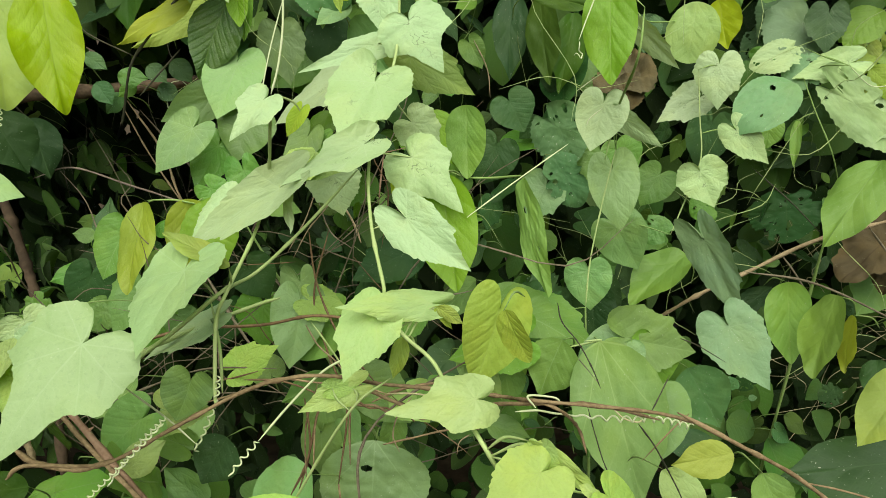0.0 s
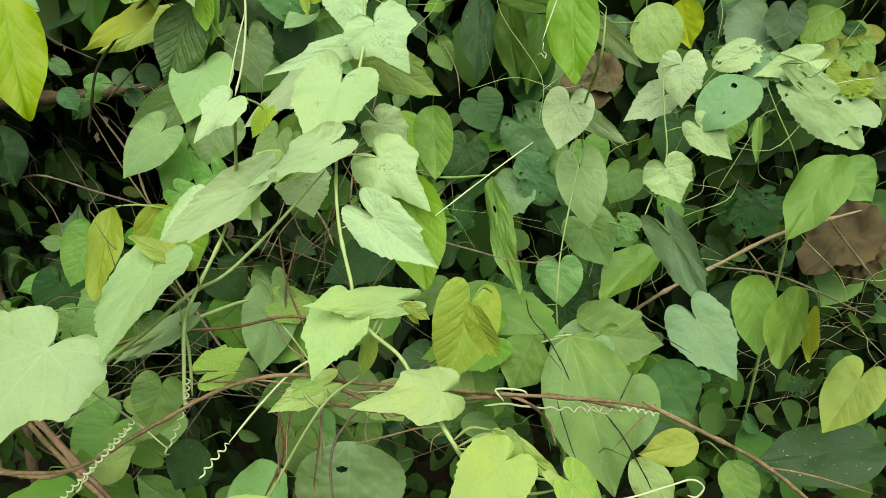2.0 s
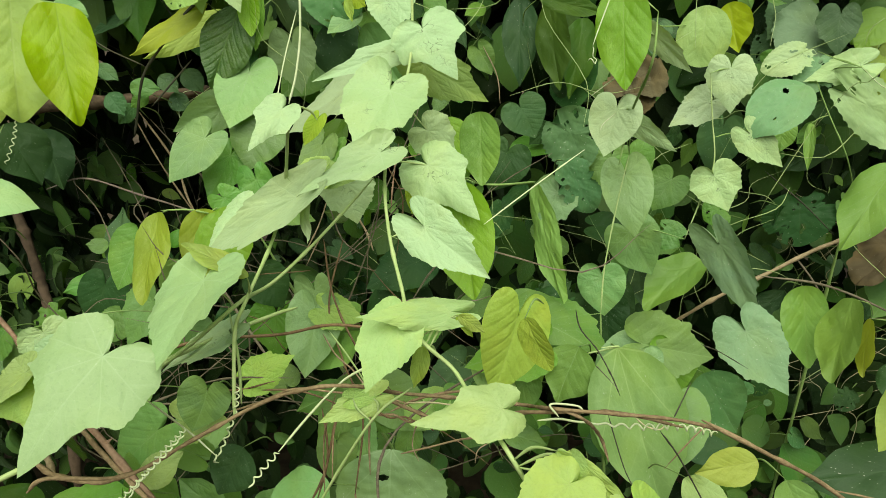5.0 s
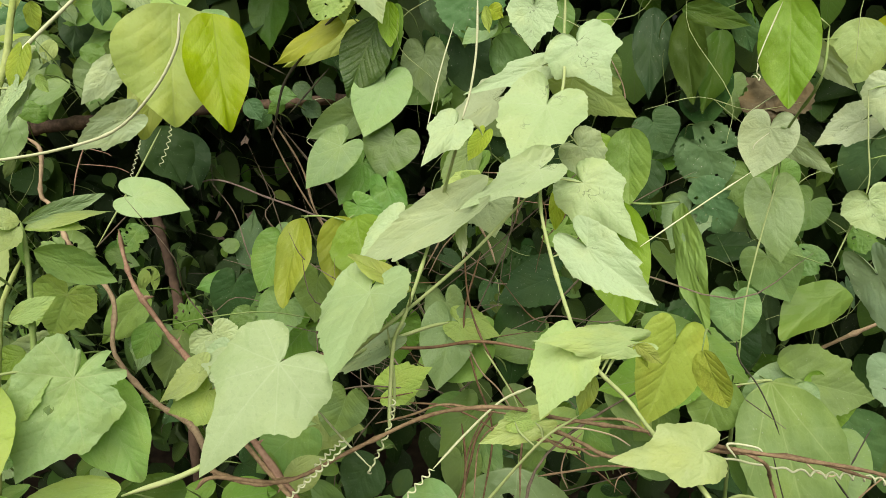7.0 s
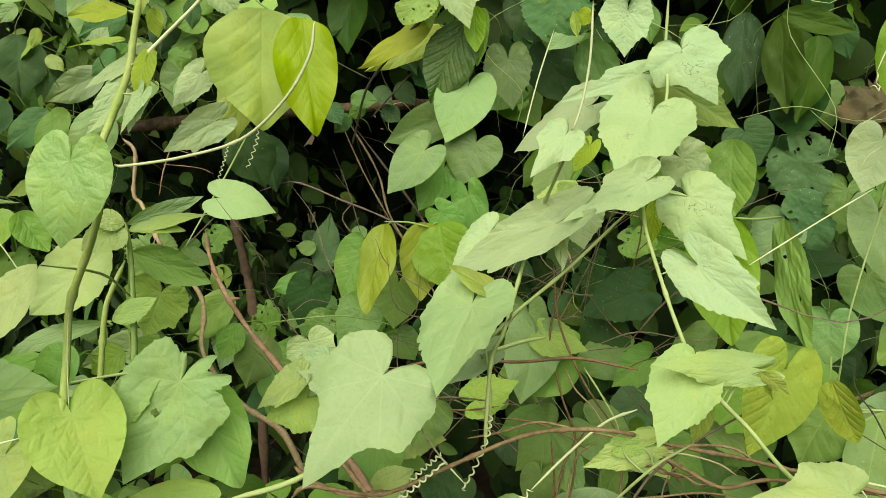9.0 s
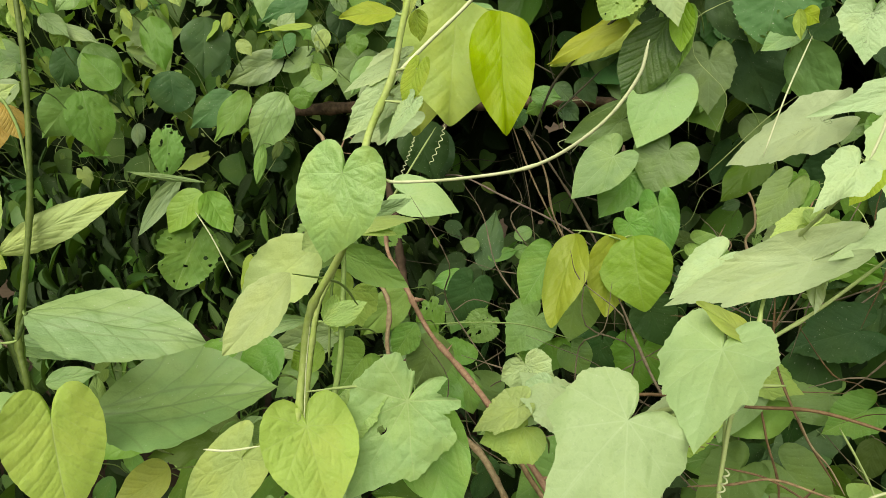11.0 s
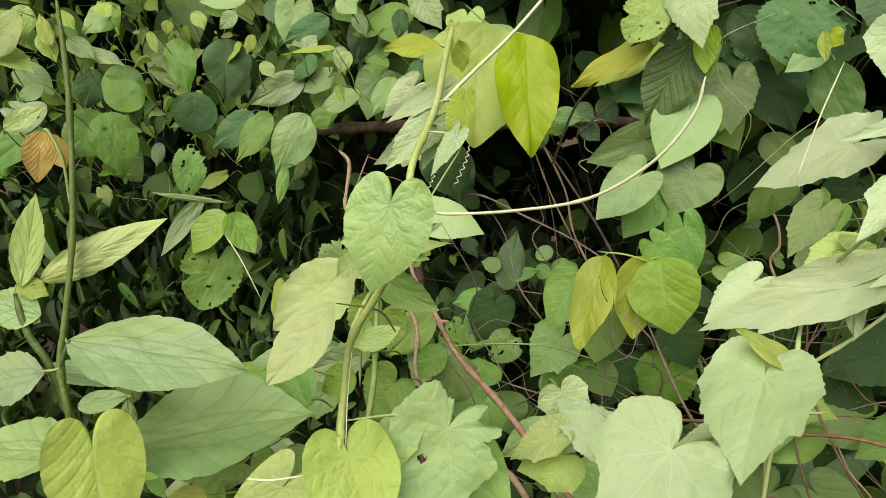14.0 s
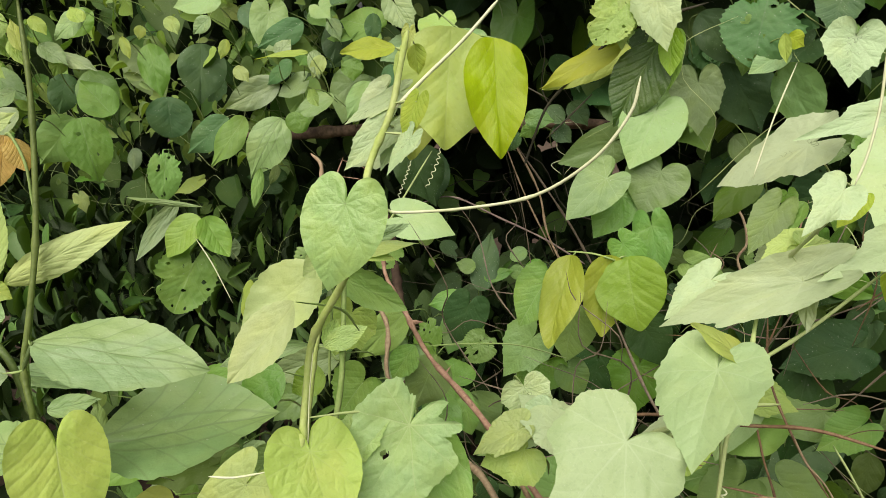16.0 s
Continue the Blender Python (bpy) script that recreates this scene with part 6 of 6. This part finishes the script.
strand(plant, "stem", "palebark", 0.0008, 0.001, [(-0.137, 1.066, 1.244), (-0.115, 1.062, 1.226), (-0.146, 1.045, 1.187), (-0.162, 1.010, 1.153)])
strand(plant, "stem", "tendril", 0.0007, 0.0007, [(-0.359, 1.139, 1.405), (-0.381, 1.135, 1.398), (-0.382, 1.122, 1.364), (-0.364, 1.119, 1.351), (-0.387, 1.113, 1.339), (-0.369, 1.109, 1.325)])
strand(plant, "stem", "tendril", 0.0006, 0.0006, [(-0.365, 1.110, 1.325), (-0.346, 1.122, 1.354), (-0.346, 1.134, 1.388), (-0.368, 1.140, 1.410)])
strand(plant, "stem", "palebark", 0.0024, 0.0029, [(-0.609, 0.787, 1.393), (-0.592, 0.785, 1.376), (-0.590, 0.769, 1.327), (-0.578, 0.767, 1.313), (-0.540, 0.742, 1.277), (-0.528, 0.740, 1.263), (-0.442, 0.686, 1.232), (-0.415, 0.643, 1.188), (-0.374, 0.637, 1.139), (-0.284, 0.572, 1.163), (-0.245, 0.537, 1.163), (-0.225, 0.518, 1.154)])
strand(plant, "stem", "redbark", 0.0026, 0.0036, [(-0.509, 0.794, 1.277), (-0.500, 0.784, 1.243), (-0.432, 0.712, 1.235), (-0.397, 0.704, 1.189), (-0.308, 0.628, 1.188), (-0.228, 0.581, 1.151), (-0.172, 0.557, 1.103), (-0.129, 0.549, 1.050)])
strand(plant, "stem", "redbark", 0.0012, 0.001, [(-0.675, 0.953, 1.356), (-0.685, 0.937, 1.316), (-0.688, 0.925, 1.283)])
strand(plant, "stem", "redbark", 0.0007, 0.0005, [(-0.686, 0.941, 1.328), (-0.632, 0.953, 1.322), (-0.608, 0.956, 1.313)])
strand(plant, "stem", "redbark", 0.0007, 0.0005, [(-0.679, 0.951, 1.352), (-0.645, 0.956, 1.343), (-0.634, 0.957, 1.337)])
strand(plant, "stem", "thorny", 0.0014, 0.0016, [(-0.622, 1.098, 1.253), (-0.564, 1.117, 1.267), (-0.479, 1.128, 1.236), (-0.400, 1.138, 1.205), (-0.330, 1.143, 1.169)])
strand(plant, "stem", "greenstem", 0.0009, 0.0009, [(-0.454, 0.776, 1.155), (-0.383, 0.798, 1.165), (-0.326, 0.813, 1.168), (-0.269, 0.824, 1.158)])
strand(plant, "stem", "stem", 0.0012, 0.0012, [(-0.466, 0.851, 1.396), (-0.494, 0.823, 1.337), (-0.520, 0.764, 1.262)])
strand(plant, "stem", "twig", 0.0008, 0.0008, [(-0.520, 0.764, 1.262), (-0.482, 0.787, 1.302)])
strand(plant, "stem", "greenstem", 0.0014, 0.0014, [(-0.436, 0.587, 1.319), (-0.431, 0.567, 1.259), (-0.426, 0.555, 1.219)])

plant = PLANTS["dark_sapling"]
strand(plant, "stem", "blacktwig", 0.0020, 0.0017, [(-0.170, 1.025, 1.573), (-0.232, 1.032, 1.554), (-0.290, 1.026, 1.526), (-0.338, 1.016, 1.475), (-0.368, 1.010, 1.437), (-0.389, 1.012, 1.380), (-0.397, 1.010, 1.354)])
strand(plant, "stem", "blacktwig", 0.0013, 0.0011, [(-0.442, 1.013, 1.496), (-0.417, 1.013, 1.476), (-0.364, 1.017, 1.449)])
strand(plant, "stem", "blacktwig", 0.0014, 0.0011, [(-0.314, 1.054, 1.456), (-0.368, 1.019, 1.394)])
strand(plant, "stem", "trunkbark", 0.008, 0.009, [(-0.710, 1.123, 1.244), (-0.687, 1.105, 1.176), (-0.669, 1.091, 1.122), (-0.647, 1.070, 1.048), (-0.624, 1.035, 0.931), (-0.591, 0.958, 0.687)])
strand(plant, "stem", "palebark", 0.0017, 0.0019, [(-0.483, 1.173, 1.375), (-0.422, 1.157, 1.285), (-0.393, 1.138, 1.209), (-0.326, 1.121, 1.114)])
strand(plant, "stem", "palebark", 0.0014, 0.0015, [(-0.497, 1.185, 1.359), (-0.449, 1.167, 1.272), (-0.385, 1.149, 1.175)])
strand(plant, "stem", "twig", 0.0018, 0.002, [(-0.486, 1.217, 1.349), (-0.380, 1.201, 1.224), (-0.316, 1.186, 1.135)])
strand(plant, "stem", "palebark", 0.0031, 0.0026, [(0.802, 1.199, 1.170), (0.643, 1.127, 1.154), (0.539, 1.103, 1.109), (0.467, 1.086, 1.078), (0.413, 1.107, 1.026), (0.352, 1.117, 0.978), (0.255, 1.089, 0.923)])
strand(plant, "stem", "twig", 0.0018, 0.0014, [(0.585, 1.116, 1.137), (0.620, 1.102, 1.089), (0.646, 1.082, 1.029)])
strand(plant, "stem", "twig", 0.0018, 0.0014, [(0.513, 1.054, 1.127), (0.624, 1.056, 1.107), (0.767, 1.043, 1.041)])
strand(plant, "stem", "twig", 0.0016, 0.0016, [(0.668, 1.041, 1.204), (0.738, 1.013, 1.113)])
strand(plant, "stem", "blacktwig", 0.0012, 0.001, [(0.559, 1.209, 1.250), (0.624, 1.194, 1.195), (0.670, 1.181, 1.149)])
strand(plant, "stem", "palebark", 0.0011, 0.001, [(0.095, 1.351, 1.451), (0.120, 1.335, 1.401), (0.126, 1.318, 1.353)])
strand(plant, "stem", "twig", 0.002, 0.0016, [(-0.212, 0.809, 1.228), (-0.168, 0.794, 1.155), (-0.131, 0.769, 1.119)])

plant = PLANTS["dead_leaf"]
leaf(plant, "dead", "dry", (0.391, 1.278, 1.420), (0.309, 1.252, 1.364), 0.133, (-0.33, -0.56, 0.76))
leaf(plant, "dead", "dry", (0.335, 1.225, 1.343), (0.378, 1.248, 1.399), 0.057, (-0.11, -0.88, 0.46))

plant = PLANTS["dead_leaf_b"]
leaf(plant, "dead", "dry", (0.796, 1.233, 1.089), (0.886, 1.259, 1.142), 0.119, (-0.21, -0.69, 0.69))
leaf(plant, "dead", "dry", (0.828, 1.222, 1.168), (0.717, 1.174, 1.060), 0.125, (-0.32, -0.70, 0.64))
leaf(plant, "dead", "dry", (0.844, 1.224, 1.112), (0.785, 1.193, 1.041), 0.094, (-0.59, -0.43, 0.68))

plant = PLANTS["pole"]
strand(plant, "trunk", "log_bark", 0.0115, 0.0075, [(-1.025, 1.118, 1.347), (-0.914, 1.131, 1.354), (-0.768, 1.119, 1.371), (-0.654, 1.123, 1.382), (-0.513, 1.140, 1.390), (-0.417, 1.145, 1.397), (-0.348, 1.159, 1.400), (-0.306, 1.169, 1.400)])

# ---- the thicket: plain leaves on the hedge's face, between the vines ----
def hedge_face(x, z):
    """How far back the hedge's leafy face stands."""
    y = 1.27 + 0.13 * noise.noise(Vector((x * 2.2, z * 2.2, 4))) + 0.10 * noise.noise(Vector((x * 6.5, z * 6.5, 8)))
    y -= 0.42 * max(0.0, -0.75 - x)
    y -= 0.45 * max(0.0, 1.05 - z)
    hollow = ((x + 0.58) / 0.36) ** 2 + ((z - 1.23) / 0.19) ** 2
    if hollow < 1.6:
        y += 0.9 * min(1.0, 1.6 - hollow)
    low = ((x + 0.42) / 0.33) ** 2 + ((z - 0.86) / 0.13) ** 2
    if low < 1.5:
        y += 0.5 * min(1.0, 1.5 - low)
    return y


for key, x0, x1, count in (("thicket_a", -2.0, -0.75, 290), ("thicket_c", -1.1, 0.1, 200), ("thicket_b", -0.45, 1.25, 290)):
    rng = random.Random(key)
    for _ in range(count):
        x, z = rng.uniform(x0, x1), rng.uniform(0.7, 1.75)
        at = Vector((x, hedge_face(x, z) + rng.uniform(0.02, 0.16), z))
        if ((x + 0.58) / 0.36) ** 2 + ((z - 1.23) / 0.19) ** 2 < 1.0:
            continue
        size = rng.uniform(0.05, 0.105) * rng.choice((0.4, 0.6, 0.8, 1.0, 1.0))
        way = Vector((rng.uniform(-1, 1), rng.uniform(-0.7, 0.3), rng.uniform(-1.0, 0.4) - 0.3)).normalized()
        face = Vector((rng.uniform(-1.2, 1.2) + 0.25 * x, -1.0, rng.uniform(-0.2, 1.9)))
        right = x > -0.75
        kind = rng.choice(("heart", "ovate", "lobed", "ovate", "heart", "serrate", "heart", "holey", "ovate", "lobed") if right else ("ovate", "ovate", "serrate", "pinnate", "lobed", "heart", "lance", "ovate"))
        wide = {"heart": 0.95, "lobed": 0.9, "ovate": 0.62, "holey": 0.8, "serrate": 0.5, "pinnate": 0.6, "lance": 0.25}[kind] * size
        mat = rng.choice(("mid", "heart2", "dark", "dark", "hang", "blue", "heart2") if right else ("mid", "sage", "heart2", "dark", "blue", "hang", "heart2", "mid", "young"))
        # low leaves swap to darker greens, painting in the shade near the hedge foot
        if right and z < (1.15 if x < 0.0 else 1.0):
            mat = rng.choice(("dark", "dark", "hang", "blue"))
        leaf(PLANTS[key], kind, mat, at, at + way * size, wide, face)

# leaves along the hedge top, over the pole
rng = random.Random("top leaves")
for _ in range(34):
    at = Vector((rng.uniform(-1.0, -0.55), rng.uniform(1.0, 1.14), rng.uniform(1.44, 1.60)))
    size = rng.uniform(0.035, 0.075)
    way = Vector((rng.uniform(-1, 1), rng.uniform(-0.6, 0.2), rng.uniform(-1.0, 0.2))).normalized()
    kind = rng.choice(("heart", "ovate", "ovate", "lobed", "ovate"))
    leaf(PLANTS["hedge_creeper"], kind, rng.choice(("mid", "heart2", "heart", "sage", "blue", "young")), at, at + way * size,
         size * {"heart": 0.9, "lobed": 0.9, "ovate": 0.58}[kind], Vector((rng.uniform(0.1, 0.8), -0.8, rng.uniform(0.2, 1.0))))

# low leaves under the shoots
rng = random.Random("low leaves")
for _ in range(80):
    at = Vector((rng.uniform(-1.0, -0.15), rng.uniform(0.6, 0.85), rng.uniform(0.82, 1.08)))
    size = rng.uniform(0.04, 0.085)
    way = Vector((rng.uniform(-1, 1), rng.uniform(-0.7, 0.2), rng.uniform(-0.8, 0.3))).normalized()
    kind = rng.choice(("heart", "ovate", "lobed", "serrate", "ovate"))
    leaf(PLANTS["thicket_c"], kind, rng.choice(("mid", "heart2", "heart2", "sage", "blue", "hang")), at, at + way * size,
         size * {"heart": 0.95, "lobed": 0.9, "ovate": 0.6, "serrate": 0.5}[kind], Vector((rng.uniform(-0.5, 0.5), -0.8, rng.uniform(0.4, 1.2))))

# shaded leaves under the liana
rng = random.Random("under the liana")
for _ in range(34):
    at = Vector((rng.uniform(-0.1, 0.36), rng.uniform(0.76, 0.9), rng.uniform(0.99, 1.19)))
    size = rng.uniform(0.045, 0.09)
    way = Vector((rng.uniform(-1, 1), rng.uniform(-0.5, 0.1), rng.uniform(-1.0, 0.1))).normalized()
    kind = rng.choice(("heart", "ovate", "lobed"))
    leaf(PLANTS["heart_vine"], kind, rng.choice(("mid", "heart2", "heart", "young", "mid")), at, at + way * size,
         size * {"heart": 0.95, "lobed": 0.9, "ovate": 0.6}[kind], Vector((rng.uniform(-0.4, 0.5), -0.8, rng.uniform(0.3, 1.0))))

# ---- stalks: every blade is joined to its own plant ----
for parent, b, axis, n, blade_ob in BASES:
    if parent.name.startswith("dead_leaf"):
        continue
    near = [p for p in STEMS[parent.name] if 0.004 < (p - b).length < 0.10]
    if near:
        goal = min(near, key=lambda p: (p - b).length)
    else:
        goal = b - n * 0.05 - axis * 0.012 + Vector((0, 0.02, -0.03))
    bend = b.lerp(goal, 0.45) - axis * 0.10 * (goal - b).length - n * 0.12 * (goal - b).length
    mat = "stem" if parent.name.startswith(("pale", "sprout")) else "greenstem"
    counter[0] += 1
    stalk = new("petiole", tube_mesh("petiole", smooth_path([b + n * 0.0005, bend, goal], 4), 0.0009, 0.0012, mat, 5, 0.03, 0, 0, counter[0]))
    stalk.parent = blade_ob
    stalk.matrix_parent_inverse = blade_ob.matrix_basis.inverted()

# each plant's root stem, from the soil up to its lowest shoot
for root in PLANTS.values():
    path = STEMS[root.name]
    if root.name.startswith("dead_leaf") or not path:
        continue
    low = min(path, key=lambda p: p.z)
    thin = 0.0015 if root.name == "bronze_seedling" else 0.003
    foot = Vector(root.location) + Vector((0, 0, -0.02))
    thick = 0.010 if root.name == "dark_sapling" else thin
    mat = {"brown_liana": "bark", "brown_creeper": "redbark", "dark_sapling": "trunkbark"}.get(root.name, "greenstem")
    me = tube_mesh("stem", smooth_path([foot, foot.lerp(low, 0.4) + Vector((0.04, 0.05, 0.03)), low], 8), thick, thick * 0.8, mat, 8, 0.08, 0.1, 0, 5)
    under(new("root_stem", me), root)

# ---- the hedge behind: leaves past counting ----
def blade(length, width, fold, tipped, fine):
    """A low leaf: spine, and two sides bent up from it."""
    k = 9 if fine else 6
    p, q = (0.45, 0.85) if tipped else (0.6, 0.75)
    top = (p / (p + q)) ** p * (q / (p + q)) ** q
    rows = [(v, max(0.03, v ** p * (1 - v) ** q / top)) for v in [(1 - math.cos(math.pi * i / (k - 1))) / 2 for i in range(k)]]
    pts, uv = [], []
    for v, w in rows:
        bow = -0.22 * v * v * length
        for s in (-1, 0, 1):
            pts.append((s * w * width / 2, v * length, bow + abs(s) * w * width / 2 * fold))
            uv.append((0.5 + s * w * 0.5, 0.5 + v * 0.5))
    faces = []
    for r in range(len(rows) - 1):
        a = r * 3
        faces += [(a, a + 1, a + 4, a + 3), (a + 1, a + 2, a + 5, a + 4)]
    return np.array(pts), uv, faces


def leaf_mass(name, mat, count, spot, sizes, slim, seed, label, category="foliage", droop=0.55, fine=False):
    rng = random.Random(seed)
    kinds = [blade(1.0, 1.0, f, t, fine) for f in (0.12, 0.4, 0.75) for t in (0, 1)]
    verts, faces, uvs = [], [], []
    made = 0
    while made < count:
        at = spot(rng)
        if at is None:
            continue
        made += 1
        size = rng.uniform(*sizes) * rng.choice((0.55, 0.8, 1.0, 1.3))
        w = size * rng.uniform(*slim)
        axis = Vector((rng.uniform(-0.9, 0.9), rng.uniform(-0.7, 0.25), rng.uniform(-1.0, 0.35) - droop)).normalized()
        n = Vector((rng.uniform(-0.7, 0.7), -1.0 + rng.uniform(-0.3, 0.6), rng.uniform(0.0, 1.3)))
        n = (n - axis * n.dot(axis)).normalized()
        c = axis.cross(n)
        pts, uv, fs = rng.choice(kinds)
        m = np.array((c * w, axis * size, n * size))
        o = len(verts)
        verts += (pts @ m + np.array(at)).tolist()
        faces += [tuple(o + i for i in f) for f in fs]
        uvs += uv
    me = bpy.data.meshes.new(name)
    me.from_pydata(verts, [], faces)
    layer = me.uv_layers.new(name="UVMap")
    idx = np.empty(len(me.loops), dtype=np.int64)
    me.loops.foreach_get("vertex_index", idx)
    layer.data.foreach_set("uv", np.array(uvs)[idx].ravel())
    me.polygons.foreach_set("use_smooth", [True] * len(me.polygons))
    me.materials.append(MATS[mat])
    return tagged(new(name, me), label, category, "", "stuff")


def face_spot(x0, x1, z0, z1, deep, off=0.0):
    def spot(rng):
        x, z = rng.uniform(x0, x1), rng.uniform(z0, z1)
        # few leaves hang in the hollow
        if off < 0.2 and ((x + 0.58) / 0.36) ** 2 + ((z - 1.23) / 0.19) ** 2 < 1.1 and rng.random() < 0.85:
            return None
        return (x, hedge_face(x, z) + off + rng.expovariate(1 / deep), z)
    return spot


leaf_mass("hedge_foliage", "hedge_leaf", 2000, face_spot(-2.6, 1.9, 0.15, 2.3, 0.16, 0.10), (0.05, 0.1), (0.55, 0.95), 11,
          "dense mid-green hedge leaves behind the vines", fine=True)
# inner leaves wear the near-black tint, so shade is painted into the depths
leaf_mass("shade_tinted_foliage", "shade_tinted_leaf", 9000, face_spot(-3.4, 2.6, 0.0, 2.5, 0.40, 0.25), (0.06, 0.11), (0.5, 0.9), 12,
          "leaves inside the hedge, tinted near black for deep shade")
leaf_mass("small_bright_foliage", "bright_leaf", 1900, face_spot(-2.6, -0.72, 1.28, 2.1, 0.10, -0.02), (0.014, 0.042), (0.35, 0.65), 13,
          "small light green leaves crowding the hedge top", droop=0.1, fine=True)
leaf_mass("undergrowth", "shade_tinted_leaf", 1500, face_spot(-2.0, -0.3, 0.7, 1.2, 0.12, -0.06), (0.045, 0.09), (0.18, 0.36), 14,
          "narrow low undergrowth leaves, tinted near black for shade")
leaf_mass("narrow_undergrowth", "hedge_leaf", 420, face_spot(-1.9, -0.6, 0.75, 1.2, 0.08, -0.08), (0.05, 0.1), (0.14, 0.3), 17,
          "narrow green leaves of low undergrowth", fine=True)
# leaves above the view, added to keep skylight out of the hedge
leaf_mass("unseen_hedge_crown", "shade_tinted_leaf", 6500, lambda r: (r.uniform(-3.8, 3.4), r.uniform(1.25, 3.0), r.uniform(1.80, 2.5)), (0.09, 0.15), (0.6, 0.9), 15,
          "unseen leafy hedge crown added overhead to cast shade")
# also out of view: a light blocker placed to darken the hollow
leaf_mass("unseen_hedge_brow", "shade_tinted_leaf", 1500, lambda r: (r.uniform(-1.0, -0.2), r.uniform(1.1, 1.42), r.uniform(1.78, 2.3)), (0.08, 0.13), (0.6, 0.9), 18,
          "unseen leaves added above the hollow to shade it")
leaf_mass("hedge_core", "shade_tinted_leaf", 9000, lambda r: (r.uniform(-4.5, 4.0), r.uniform(2.25, 3.1), r.uniform(0.0, 2.5)), (0.12, 0.2), (0.6, 0.9), 16,
          "dense leaves at the heart of the hedge, tinted near black for shade")


def tangle(name, mat, count, box, reach, thick, seed, label):
    """Loose dry twigs and stalks, too many to count, lying every way through a stretch of the hedge."""
    rng = random.Random(seed)
    verts, faces = [], []
    for _ in range(count):
        a = Vector([rng.uniform(*r) for r in box])
        d = Vector((rng.uniform(-1, 1), rng.uniform(-0.35, 0.35), rng.uniform(-0.9, 0.9))).normalized() * rng.uniform(*reach)
        bow = Vector((rng.uniform(-1, 1), rng.uniform(-1, 1), rng.uniform(-1, 1))) * d.length * 0.14
        me = tube_mesh("twig", smooth_path([a, a + d * 0.35 + bow, a + d * 0.7 - bow * 0.5, a + d], 4), rng.uniform(*thick), thick[0] * 0.8, mat, 5, 0.1, 0.05, 0, rng.random())
        o = len(verts)
        verts += [tuple(v.co) for v in me.vertices]
        faces += [tuple(o + i for i in p.vertices) for p in me.polygons]
        bpy.data.meshes.remove(me)
    me = bpy.data.meshes.new(name)
    me.from_pydata(verts, [], faces)
    me.materials.append(MATS[mat])
    return tagged(new(name, me), label, "twigs", "", "stuff")


tangle("dry_twigs", "twig", 60, ((-0.42, 0.02), (0.78, 1.10), (0.92, 1.18)), (0.12, 0.35), (0.0006, 0.0013), 21, "thin grey-brown dry twigs tangled in the hedge")
tangle("red_runners", "redstem", 8, ((-0.12, 0.03), (0.74, 0.86), (1.08, 1.28)), (0.06, 0.16), (0.0005, 0.0010), 22, "thin reddish runners tangled under the vines")
tangle("dry_straw", "straw", 120, ((0.75, 1.3), (1.3, 1.5), (0.7, 1.1)), (0.06, 0.18), (0.0005, 0.0009), 23, "pale dry straw and stalks showing through the hedge")
tangle("hollow_twigs", "blacktwig", 26, ((-0.9, -0.2), (1.2, 1.6), (1.05, 1.45)), (0.15, 0.4), (0.0006, 0.0014), 24, "dark thin twigs inside the hedge's hollow")
for x0, x1, count, seed in ((-1.7, -0.95, 70, 25), (-0.2, 1.1, 90, 26)):
    tangle("green_stalks", "stem", count, ((x0, x1), (1.05, 1.3), (0.9, 1.6)), (0.08, 0.26), (0.0004, 0.0008), seed, "thin green stalks crossing between the hedge leaves")

# ---- ground ----
def ground_sheet():
    verts, faces = [], []
    edges = [-300, -60, -15, -6, *[-4 + 0.25 * i for i in range(33)], 6, 15, 60, 300]
    for y in edges:
        for x in edges:
            verts.append((x, y, 0.05 * noise.noise(Vector((x * 0.8, y * 0.8, 9))) if abs(x) < 6 and abs(y) < 6 else 0.0))
    k = len(edges)
    for j in range(k - 1):
        for i in range(k - 1):
            faces.append((j * k + i, j * k + i + 1, (j + 1) * k + i + 1, (j + 1) * k + i))
    me = bpy.data.meshes.new("ground")
    me.from_pydata(verts, [], faces)
    me.materials.append(MATS["soil"])
    me.polygons.foreach_set("use_smooth", [True] * len(faces))
    return tagged(new("ground", me), "bare brown earth under the hedge", "ground", "", "structure")


ground_sheet()
